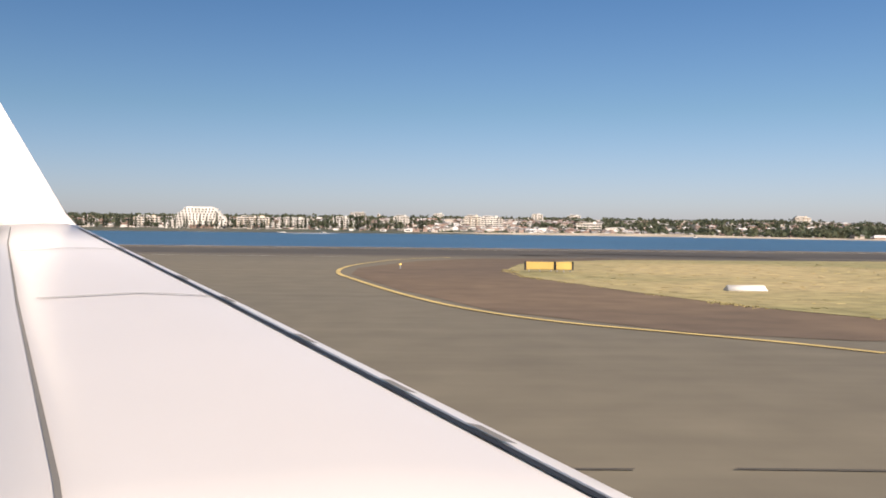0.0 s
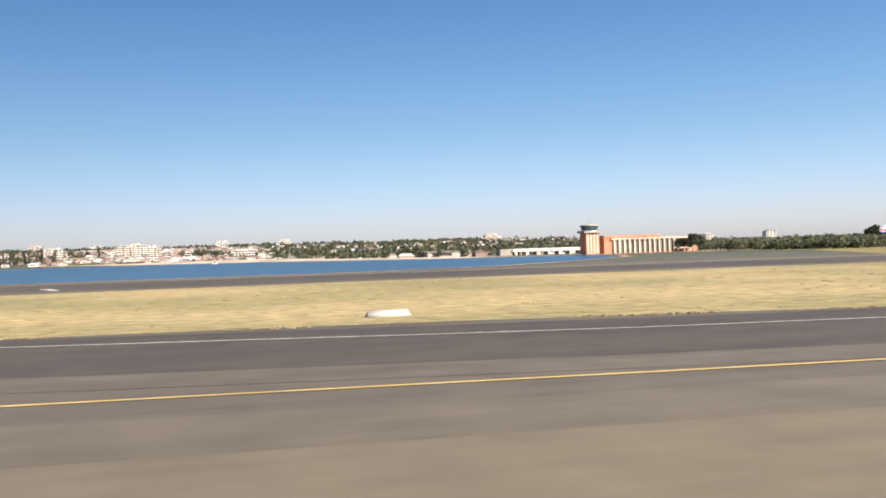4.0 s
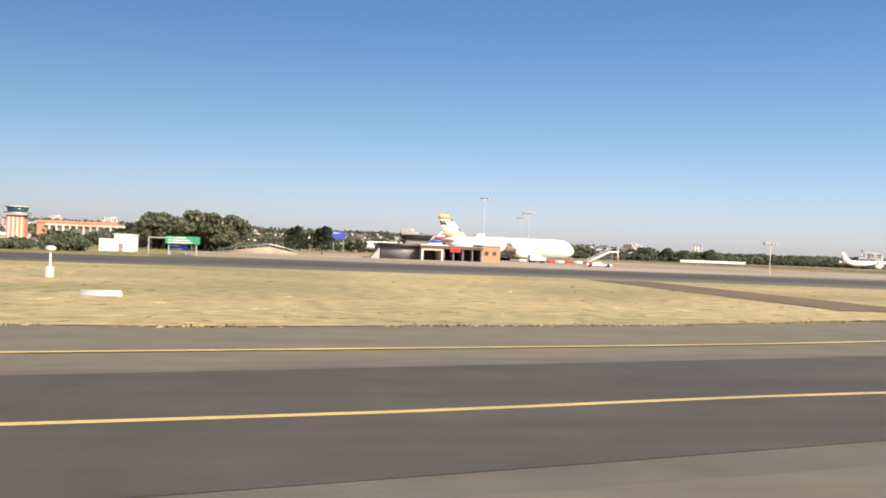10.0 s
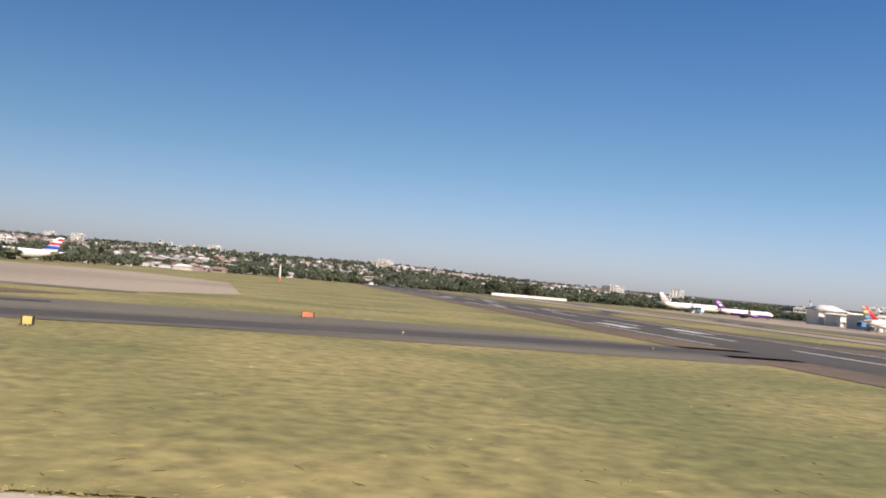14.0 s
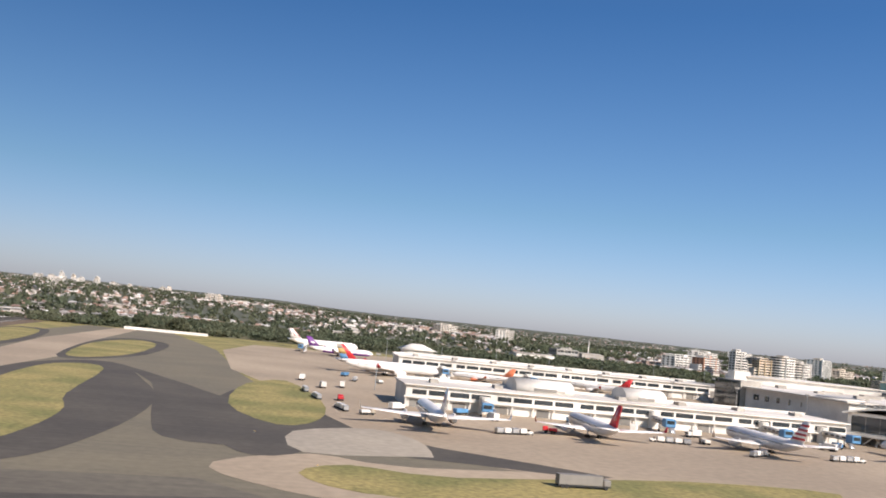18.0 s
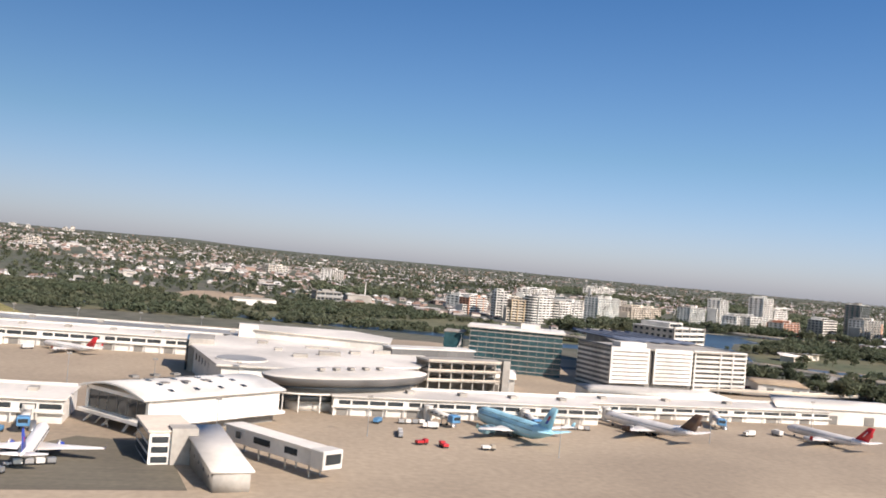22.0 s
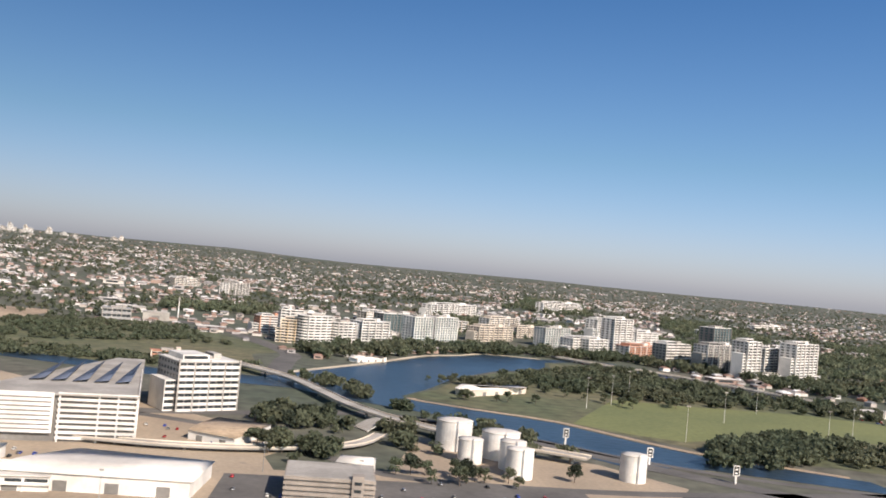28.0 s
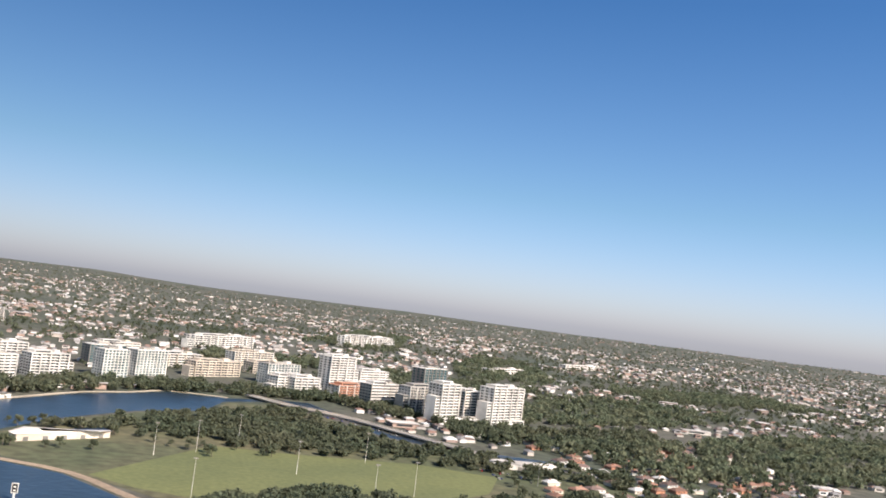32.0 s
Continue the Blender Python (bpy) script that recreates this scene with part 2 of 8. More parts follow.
M_ROOFG = mat("grey_metal_roof", (0.30, 0.29, 0.275), 0.5, 0.08, 0.6, 0.05)
M_SLATE = mat("dark_blue_grey_roof_panels", (0.085, 0.10, 0.135), 0.5, 0.1, 0.6, 0.05)
M_FASCIA = mat("grey_metal_fascia", (0.15, 0.145, 0.14), 0.45, 0.06, 0.8, 0.1)
M_METAL = mat("galvanised_steel", (0.45, 0.45, 0.45), 0.4, 0.08, 2.0, 0.2, metal=0.7)
M_GLASS = mat("dark_window_glass", (0.035, 0.042, 0.046), 0.08, 0.2, 0.5, 0.1, spec=0.6)
M_TEAL = mat("teal_tinted_glass", (0.03, 0.075, 0.085), 0.10, 0.2, 0.5, 0.1, spec=0.6)
M_BLUEG = mat("blue_painted_steel", (0.09, 0.24, 0.42), 0.5, 0.1, 1.0, 0.2)
M_RED = mat("red_paint", (0.52, 0.03, 0.035), 0.4, 0.05, 1.0, 0.2)
M_GREENP = mat("green_sign_paint", (0.02, 0.25, 0.12), 0.5, 0.05, 1.0, 0.2)
M_BLUEP = mat("deep_blue_paint", (0.03, 0.07, 0.38), 0.5, 0.05, 1.0, 0.2)
M_SKYBLUE = mat("sky_blue_paint", (0.36, 0.64, 0.74), 0.35, 0.04, 1.0, 0.2)
M_PURPLE = mat("purple_paint", (0.15, 0.04, 0.22), 0.35, 0.05, 1.0, 0.2)
M_GOLD = mat("gold_paint", (0.55, 0.36, 0.13), 0.35, 0.05, 1.0, 0.2)
M_BROWNP = mat("dark_brown_paint", (0.10, 0.06, 0.04), 0.4, 0.05, 1.0, 0.2)
M_PEARL = mat("pearl_white_aircraft_paint", (0.78, 0.72, 0.64), 0.3, 0.03, 0.5, 0.1)
M_AIRW = mat("white_aircraft_paint", (0.82, 0.765, 0.72), 0.3, 0.03, 0.5, 0.1)
M_RUBBER = mat("black_rubber", (0.02, 0.02, 0.02), 0.8, 0.1, 3.0, 0.4)
M_TRUNK = mat("bark", (0.13, 0.10, 0.075), 0.95, 0.2, 3.0, 0.4)
# olive lightened and greyed: the haze over far trees is put into this colour
M_LEAF = mat("hazed_olive_foliage", (0.145, 0.152, 0.092), 0.9, 0.25, 0.3, 0.02, tint=(0.112, 0.134, 0.08), per_object=0.2, island=0.12, thin=0.5)
M_PINE = mat("dark_pine_foliage", (0.07, 0.085, 0.055), 0.9, 0.3, 0.8, 0.1, per_object=0.2, island=0.12, thin=0.5)
M_HOUSEW = island_colours("suburban_walls", [(0.50, 0.45, 0.40), (0.32, 0.22, 0.175), (0.42, 0.36, 0.31), (0.66, 0.62, 0.58), (0.25, 0.18, 0.15), (0.34, 0.31, 0.29)])
M_HOUSER = island_colours("suburban_roofs", [(0.23, 0.135, 0.10), (0.16, 0.11, 0.09), (0.20, 0.19, 0.185), (0.25, 0.15, 0.11), (0.44, 0.42, 0.40), (0.15, 0.13, 0.115), (0.26, 0.24, 0.225), (0.58, 0.56, 0.53)])
M_ROAD = mat("road_asphalt", (0.12, 0.11, 0.10), 0.9, 0.12, 0.5, 0.05)


# ---- building helpers ----
def mesh_from(bm, name, material):
    me = bpy.data.meshes.new(name)
    bm.to_mesh(me)
    bm.free()
    if material:
        me.materials.append(material)
    return me


def part(name, bm, material, parent, label=""):
    ob = new(name, mesh_from(bm, name, material))
    ob.parent = parent
    if label:
        ob["label"] = label
    return ob


def thing(name, label, category, at=(0, 0, 0), turn=0.0, group=""):
    ob = new(name)
    ob.matrix_basis = pose(*at, 0, 0, turn)
    return tagged(ob, label, category, group)


def box(bm, x0, y0, z0, x1, y1, z1, bevel=0.0):
    vs = [bm.verts.new(p) for p in ((x0, y0, z0), (x1, y0, z0), (x1, y1, z0), (x0, y1, z0), (x0, y0, z1), (x1, y0, z1), (x1, y1, z1), (x0, y1, z1))]
    fs = [bm.faces.new([vs[i] for i in q]) for q in ((3, 2, 1, 0), (4, 5, 6, 7), (0, 1, 5, 4), (1, 2, 6, 5), (2, 3, 7, 6), (3, 0, 4, 7))]
    if bevel:
        es = list({e for f in fs for e in f.edges})
        bmesh.ops.bevel(bm, geom=es, offset=bevel, segments=1, affect="EDGES")


def boxm(*dims, bevel=0.0):
    bm = bmesh.new()
    box(bm, *dims, bevel=bevel)
    return bm


def prism(bm, poly, z0, z1):
    """An upright prism over a plan outline."""
    lo, hi = [bm.verts.new((x, y, z0)) for x, y in poly], [bm.verts.new((x, y, z1)) for x, y in poly]
    n = len(poly)
    bm.faces.new(hi)
    bm.faces.new(lo[::-1])
    for i in range(n):
        bm.faces.new((lo[i], lo[(i + 1) % n], hi[(i + 1) % n], hi[i]))
    bmesh.ops.recalc_face_normals(bm, faces=bm.faces)


def prismm(poly, z0, z1):
    bm = bmesh.new()
    prism(bm, poly, z0, z1)
    return bm


def tube(bm, p, q, r0, r1=None, n=8):
    """A tapered rod from p to q."""
    p, q = Vector(p), Vector(q)
    r1 = r0 if r1 is None else r1
    m = Matrix.Translation((p + q) / 2) @ (q - p).to_track_quat("Z", "Y").to_matrix().to_4x4()
    bmesh.ops.create_cone(bm, cap_ends=True, segments=n, radius1=r0, radius2=r1, depth=(q - p).length, matrix=m)


def tubem(p, q, r0, r1=None, n=8):
    bm = bmesh.new()
    tube(bm, p, q, r0, r1, n)
    return bm


def loft(rings, closed=True, caps=True):
    """A skin over rings of points, each ring with as many points."""
    bm = bmesh.new()
    rows = [[bm.verts.new(p) for p in ring] for ring in rings]
    k = len(rings[0])
    for a, b in zip(rows, rows[1:]):
        for i in range(k if closed else k - 1):
            bm.faces.new((a[i], a[(i + 1) % k], b[(i + 1) % k], b[i]))
    if caps:
        bm.faces.new(rows[0][::-1])
        bm.faces.new(rows[-1])
    bmesh.ops.recalc_face_normals(bm, faces=bm.faces)
    for f in bm.faces:
        f.smooth = len(f.verts) == 4
    return bm


def smooth_line(pts, steps=6, closed=False):
    """A rounded line through points (Catmull-Rom)."""
    n, out = len(pts), []
    idx = (lambda i: pts[i % n]) if closed else (lambda i: pts[max(0, min(n - 1, i))])
    for i in range(n if closed else n - 1):
        a, b, c, d = (Vector(idx(i + k)) for k in (-1, 0, 1, 2))
        for s in range(steps):
            t = s / steps
            out.append(tuple(0.5 * (2 * b + (c - a) * t + (2 * a - 5 * b + 4 * c - d) * t * t + (3 * b - a - 3 * c + d) * t ** 3)))
    if not closed:
        out.append(tuple(pts[-1]))
    return out


def sheet(name, poly, z, material, label, category, steps=0):
    """A flat piece of ground with its own outline."""
    pts = smooth_line(poly, steps, True) if steps else poly
    bm = bmesh.new()
    f = bm.faces.new([bm.verts.new((p[0], p[1], z)) for p in pts])
    if f.normal.z < 0 or f.calc_area() and (f.normal_update() or f.normal.z < 0):
        f.normal_flip()
    bmesh.ops.triangulate(bm, faces=bm.faces)
    return tagged(new(name, mesh_from(bm, name, material)), label, category, kind="structure")


def band(name, pts, width, z, material, label, category, steps=0):
    """A line or road of even width along a plan line."""
    pts = smooth_line(pts, steps) if steps else pts
    bm, rows = bmesh.new(), []
    for i, p in enumerate(pts):
        a, b = Vector(pts[max(0, i - 1)][:2]), Vector(pts[min(len(pts) - 1, i + 1)][:2])
        d = (b - a).normalized()
        n = Vector((-d.y, d.x)) * width / 2
        rows.append((bm.verts.new((p[0] + n.x, p[1] + n.y, z)), bm.verts.new((p[0] - n.x, p[1] - n.y, z))))
    for (a, b), (c, d) in zip(rows, rows[1:]):
        bm.faces.new((a, b, d, c))
    for f in bm.faces:
        f.normal_update()
        if f.normal.z < 0:
            f.normal_flip()
    return tagged(new(name, mesh_from(bm, name, material)), label, category, kind="structure")


# ---- ground, water, paving ----
def terrain(x, y):
    """Flat round the airport and the river, gently rolling under the suburbs beyond."""
    k = min(1.0, max(0.0, (y - 720) / 700.0))
    k = k * k * (3 - 2 * k)
    high = 20.0 if x < 650 else max(5.0, 20.0 - (x - 650) / 29.0)
    far = min(1.0, max(0.0, (y - 1700) / 1900.0)) * min(1.0, max(0.0, (1900 - x) / 1000.0))
    rise = min(1.0, max(0.0, (y - 2300) / 2600.0))
    return 16 * far * (1 - rise) + 42 * rise * rise + k * (high + 7 * noise.noise(Vector((x / 800.0, y / 650.0, 0.3))) + 3 * noise.noise(Vector((x / 230.0, y / 230.0, 4.1))))


def make_ground():
    xs = [-3600 + i * 90 for i in range(0, 100)]
    ys = [-900, -200, 0, 300, 600] + [720 + 55 * i for i in range(0, 44)] + [3300, 3800, 4400, 4900]
    verts = [(x, y, terrain(x, y) - 0.06) for y in ys for x in xs]
    n = len(xs)
    faces = [(j * n + i, j * n + i + 1, (j + 1) * n + i + 1, (j + 1) * n + i) for j in range(len(ys) - 1) for i in range(n - 1)]
    me = bpy.data.meshes.new("ground")
    me.from_pydata(verts, [], faces)
    me.polygons.foreach_set("use_smooth", [True] * len(faces))
    me.materials.append(M_EARTH)
    tagged(new("ground", me), "olive and brown suburban ground running to the horizon", "ground", kind="structure")


make_ground()
RUN_END = 15.7  # outer edge of the runway shoulder
sheet("airfield_grass", [(-900, -200), (1000, -200), (1000, 200), (760, 330), (700, 480), (480, 480), (330, 330), (290, 200), (230, 104), (-900, 103)], -0.03, M_GREEN, "green and yellow airfield grass between the paved strips", "grass")
sheet("runway", [(-900, -40), (1000, -40), (1000, RUN_END), (-900, RUN_END)], 0.0, M_ASPHALT, "long grey-brown aged asphalt runway", "runway")
sheet("taxiway", [(-900, RUN_END), (415, RUN_END), (424, 33), (447, 46), (470, 59), (530, 68), (530, 84), (500, 90), (470, 84), (440, 74), (400, 80), (350, 104), (225, 104), (-900, 102)], -0.004, M_ASPHALT, "grey-brown asphalt of the parallel taxiway and its exits", "taxiway")
sheet("taxiway_junction", [(548, RUN_END), (680, RUN_END), (745, 100), (700, 120), (655, 150), (640, 235), (628, 345), (600, 470), (560, 470), (558, 260), (556, 110)], -0.006, M_ASPHALT, "grey-brown asphalt taxiways near the terminal", "taxiway")
# parallel taxiway, dark with rubber and fresh seal
band("taxiway_worn_edge", [(-900, 84), (60, 83), (150, 82), (230, 80), (300, 86), (360, 92), (420, 88)], 31.90, 0.0060, M_WORN, "dark resealed asphalt along the far taxiway", "taxiway")
band("taxiway_dark_strip", [(-900, 84), (60, 83), (150, 82), (230, 80), (300, 86), (360, 92), (420, 88)], 22, 0.008, M_DARK, "dark resealed asphalt along the far taxiway", "taxiway")
band("taxiway_worn_edge", [(28, 78), (52, 62), (62, 51), (84, 40), (104, 32), (130, 22), (160, 16)], 11.60, 0.0080, M_WORN, "dark tyre-worn strip on the exit taxiway", "taxiway", 4)
band("taxiway_dark_strip", [(28, 78), (52, 62), (62, 51), (84, 40), (104, 32), (130, 22), (160, 16)], 8, 0.010, M_DARK, "dark tyre-worn strip on the exit taxiway", "taxiway", 4)
band("taxiway_worn_edge", [(372, 18.6), (386, 24.6), (400, 31), (446, 50), (470, 62), (515, 78), (560, 84)], 12.0, 0.0080, M_WORN, "dark tyre-worn strip on the exit taxiway", "taxiway", 4)
band("taxiway_dark_strip", [(330, 8.2), (348, 12.2), (366, 17), (384, 24.0), (400, 31), (446, 50), (470, 62), (515, 78), (560, 84)], 6.6, 0.010, M_DARK, "dark tyre-worn strip on the exit taxiway", "taxiway", 4)
band("taxiway_worn_edge", [(118, 15.5), (160, 12.6), (232, 12.2)], 9.4, 0.0012, M_SCUFFED, "lightly worn strip on the exit taxiway", "taxiway", 4)
band("taxiway_worn_edge", [(132, 15), (160, 13), (226, 12.6)], 6.0, 0.0026, M_WORN, "dark tyre-worn strip on the exit taxiway", "taxiway", 4)
band("taxiway_worn_edge", [(320, 7.5), (336, 9.4), (348, 11.6), (366, 15.8), (392, 26.2), (420, 41)], 9.6, 0.0012, M_SCUFFED, "lightly worn strip on the exit taxiway", "taxiway", 4)
band("taxiway_worn_edge", [(324, 7.8), (336, 9.6), (348, 11.8), (366, 16.2), (392, 26.8), (420, 41.5)], 7.6, 0.0026, M_WORN, "tyre-worn strip on the exit taxiway", "taxiway", 4)
band("dirt_track", [(369, 67), (368, 50), (367, 33)], 5, 0.034, M_BROWN, "brown dirt track across the grass", "track")
sheet("shoulder", [(24.5, 15.9), (22, 17), (18.6, 21.5), (16.2, 29.3), (14.1, 39), (14, 46), (17, 57), (21, 64), (40, 70), (40, 15.9)], 0.004, M_BROWN, "red-brown sealed shoulder inside the taxiway curve", "shoulder", 0)
sheet("shoulder", [(266, 14.5), (262.3, 18.7), (259, 25.5), (257.5, 35), (258.2, 42), (262, 51), (268, 57), (290, 66), (290, 15.9)], 0.004, M_BROWN, "red-brown sealed shoulder inside the taxiway curve", "shoulder", 0)
sheet("shoulder", [(236, 15.9), (229, 15.9), (228, 40), (236, 62), (246, 70), (247, 48), (243, 33), (239, 18)], 0.004, M_BROWN, "red-brown sealed shoulder beside the grass", "shoulder", 0)
sheet("shoulder", [(384, 15.69), (392, 20), (411, 31), (424, 35), (436, 38), (432, 15.69)], 0.0014, M_BROWN, "red-brown sealed shoulder beside the exit taxiway", "shoulder", 0)
sheet("shoulder", [(60, 30), (100, 19), (112, 15.9), (98, 15.9)], 0.004, M_BROWN, "red-brown sealed shoulder beside the exit taxiway", "shoulder", 0)
sheet("shoulder", [(398, 56), (450, 70), (468, 95), (440, 102), (398, 97)], 0.004, M_BROWN, "red-brown sealed shoulder by the parking bay", "shoulder", 0)
# grass islands
GRASS = "dry yellow-green grass island beside the runway"
ISLAND_1 = [(21.3, 45), (21.4, 38), (22.4, 34), (23.6, 29), (25.2, 23.4), (27.5, 19.4), (31, 16.9), (70, 16.8), (107, 16.2), (95.7, 25.2), (83, 31.2), (71.4, 37.4), (61.5, 43.2), (55.4, 53), (52, 66), (31, 63.4), (26.6, 59.6), (23, 53.5)]
sheet("grass_island", ISLAND_1, 0.014, M_GRASS, GRASS, "grass")
ISLAND_2 = [(69.5, 56), (73, 51), (86, 42.6), (102.5, 36), (114.6, 30.2), (128, 26.3), (144, 24.2), (160, 20.5), (190, 17.6), (219, 16.9), (230.3, 16.8), (232.5, 19), (233.4, 23), (235.6, 34), (239, 48), (240.3, 57), (238, 62.5), (223, 63), (155, 66), (100, 64), (77, 62), (71, 60)]
sheet("grass_island", ISLAND_2, 0.014, M_GRASS, GRASS, "grass")
ISLAND_3 = [(265, 40), (264.7, 32), (266, 25.3), (269, 20.6), (273, 17.6), (277, 16.9), (309.5, 16.9), (311, 18.6), (321, 19.5), (339, 20.9), (352, 24), (367, 30), (385, 37), (402, 43), (402, 52), (396, 66), (360, 70), (300, 69), (282, 62.7), (270, 50)]
sheet("grass_island", ISLAND_3, 0.014, M_GRASS, GRASS, "grass")
ISLAND_4 = [(421.3, 30.3), (422.2, 23.2), (424, 17.6), (427, 16.9), (470, 16.9), (524, 17), (527, 40), (524, 62), (491, 59), (468, 56), (447, 44.5), (439, 38.5), (428, 33)]
sheet("grass_island", ISLAND_4, 0.014, M_GREEN, "green grass island beside the runway", "grass")
sheet("grass_island", [(563.3, 20), (600, 17.5), (640, 30), (690, 74), (650, 76), (620, 70), (594, 66.6), (586, 67), (580, 67.8), (573, 66.3), (566, 63), (563.3, 56), (562.9, 46)], 0.03, M_GREEN, "green grass island beside the runway", "grass")
sheet("taxiway_worn_edge", [(563, 64), (575, 69), (582, 70), (594, 68), (625, 72), (652, 79), (640, 92), (608, 88), (604, 93), (588, 92), (582, 93), (575, 90), (560, 86)], 0.017, M_WORN, "brown tyre-worn asphalt where taxiways meet", "taxiway")
band("taxiway_dark_strip", [(580, 72.4), (594, 72.2), (622, 76.5), (652, 83)], 5.2, 0.022, M_DARK, "dark sealed strip beside the grass", "taxiway", 3)
band("yellow_line", [(555.7, 62.0), (557.1, 66.5), (560.3, 70.8), (568.0, 74.7), (578.8, 77.8), (588.1, 81.0), (610, 90)], 0.22, 0.027, M_YELLOW, "pale yellow curved taxiway line", "marking", 4)
band("pavement_joint", [(583.6, 109.7), (581.2, 99.0), (582.5, 92.7), (582.5, 81.9), (582.0, 72.4)], 0.3, 0.028, M_BROWN, "brown sealed joint across the taxiway", "joint")
band("bay_edge_strip", [(396, 109), (421, 108), (437, 93), (442, 84), (446, 76), (451, 71.7), (470, 78)], 3.0, 0.022, M_DARK, "dark narrow strip along the parking bay", "apron", 4)
# parking bay of the double-decker, seen as pale paving
sheet("parking_bay", [(335, 112), (440, 101), (468, 112), (480, 135), (470, 215), (440, 262), (352, 240), (330, 150)], 0.012, M_CONC, "pale concrete remote parking bay", "apron")
band("service_road", [(330, 112), (400, 108), (470, 112)], 5, 0.02, M_ASPHALT, "service road beside the parking bay", "road")


# crossing runway
def cross(y, off=0.0):
    return (544.6 - 0.058 * (y - 86) + off, y)


sheet("crossing_runway_shoulder", [cross(15.7, -19), cross(15.7, 19), cross(470, 19), cross(470, -19)], 0.008, M_BROWN, "red-brown shoulders of the crossing runway", "runway")
sheet("crossing_runway", [cross(15.7, -11.5), cross(15.7, 11.5), cross(480, 11.5), cross(480, -11.5)], 0.016, M_DARK, "dark asphalt crossing runway", "runway")
for off in (-10.3, 10.3):
    band("edge_line", [cross(95, off), cross(225, off)], 0.5, 0.03, M_LINE, "white painted runway edge line", "marking")
    band("edge_line", [cross(250, off), cross(460, off)], 0.5, 0.03, M_LINE, "white painted runway edge line", "marking")
for i in range(13):
    band("centre_dash", [cross(80 + 30 * i), cross(97 + 30 * i)], 0.8, 0.03, M_LINE, "white painted runway centreline dash", "marking")
for y0, off in ((128, -6.0), (128, 5.0), (70, 7.0), (200, -6.5), (200, 5.5), (262, -6.5), (262, 5.5)):
    band("aiming_mark", [cross(y0, off), cross(y0 + 14, off)], 2.6 if y0 != 200 else 1.6, 0.03, M_LINE, "white painted block on the crossing runway", "marking")

# tan taxiway, dark shoulders and grass between the crossing runway and the terminal
sheet("tan_taxiway", [(596, 88), (608, 92), (602, 100), (597.8, 124), (593.7, 198), (596, 240), (588, 320), (584, 470), (574, 470), (573.6, 320), (581, 220), (584.7, 150), (585.2, 108), (578, 88)], 0.018, M_CONC, "pale tan concrete taxiway", "taxiway")
sheet("dark_shoulder", [(583.5, 176), (585.6, 134), (585, 108), (580, 104), (560, 120), (556, 190), (560, 226), (576, 230), (580, 215)], 0.014, M_DARK, "dark sealed shoulder round the grass", "shoulder", 3)
sheet("grass_island", [(556, 192), (562, 221), (573.7, 224), (577.8, 184), (580.4, 138), (580, 119), (572, 118), (560, 135), (557, 160)], 0.032, M_GREEN, "green grass island between taxiways", "grass", 3)
sheet("dark_shoulder", [(594, 198), (597, 222), (604, 236), (612, 232), (622, 194), (628, 164), (628.5, 134), (626, 109), (623, 97), (619, 92.5), (613.5, 90), (608, 92.6), (603, 102), (598, 140)], 0.020, M_DARK, "dark sealed shoulder round the grass", "shoulder", 3)
sheet("grass_island", [(598.5, 207), (604, 224), (611, 214), (614.6, 158), (618.2, 139), (619, 122), (617.4, 105), (613, 98), (607.3, 98.8), (603.9, 115), (600.6, 150)], 0.032, M_GREEN, "green grass island between taxiways", "grass", 3)
sheet("dark_shoulder", [(588, 318), (594, 246), (602, 239), (612, 278), (611, 350), (598, 375), (590, 360)], 0.020, M_DARK, "dark sealed shoulder round the grass", "shoulder", 3)
sheet("grass_island", [(590, 318), (596, 362), (607, 345), (608.5, 279), (601.9, 247), (595, 252)], 0.032, M_GREEN, "green grass island between taxiways", "grass", 3)
sheet("dark_shoulder", [(552, 256), (547, 373), (562, 382), (574, 306), (574, 250), (561, 231)], 0.014, M_DARK, "dark sealed shoulder round the grass", "shoulder", 3)
sheet("grass_island", [(553.6, 257), (549, 368), (561, 372), (570.5, 306), (570.5, 257), (561.5, 238)], 0.032, M_GREEN, "green grass island between taxiways", "grass", 3)
sheet("dark_shoulder", [(612, 232), (640, 170), (648, 132), (644, 116), (634, 118), (630, 140), (624, 190)], 0.011, M_DARK, "dark tyre-worn asphalt between taxiways", "shoulder", 3)
sheet("dark_shoulder", [(652, 128), (672, 114), (690, 112), (660, 140), (653, 200), (648, 205)], 0.015, M_DARK, "dark asphalt at the apron's edge", "shoulder", 3)
sheet("terminal_apron", [(630, 350), (637, 250), (650, 200), (656, 142), (672, 117), (676, 112), (684, 110), (726, 110), (800, 112), (1010, 150), (1030, 230), (1010, 330), (900, 420), (700, 430), (640, 420)], 0.008, M_CONC, "wide tan concrete apron round the terminal", "apron")
sheet("grass_island", [(642, 208), (651, 226), (657, 181), (655, 150), (648, 139), (640, 163)], 0.034, M_GREEN, "green grass island at the apron's edge", "grass", 3)
sheet("paved_ring", [(641, 102), (652, 113), (664, 108), (700, 117), (730, 118), (720, 100), (700, 88), (660, 84), (645, 92)], 0.012, M_CONC, "pale concrete round the grass", "apron", 3)
sheet("grass_island", [(650, 99), (656, 106.5), (668, 103), (700, 113), (722, 112), (704, 96), (673, 89), (656, 90)], 0.034, M_GREEN, "green grass island at the apron's edge", "grass", 3)
sheet("concrete_slab", [(650.3, 133), (662.5, 142.8), (668.2, 133), (668, 119), (665.8, 116.9), (651, 113.8)], 0.019, M_SLAB, "pale grey concrete slab at the apron's edge", "apron", 3)
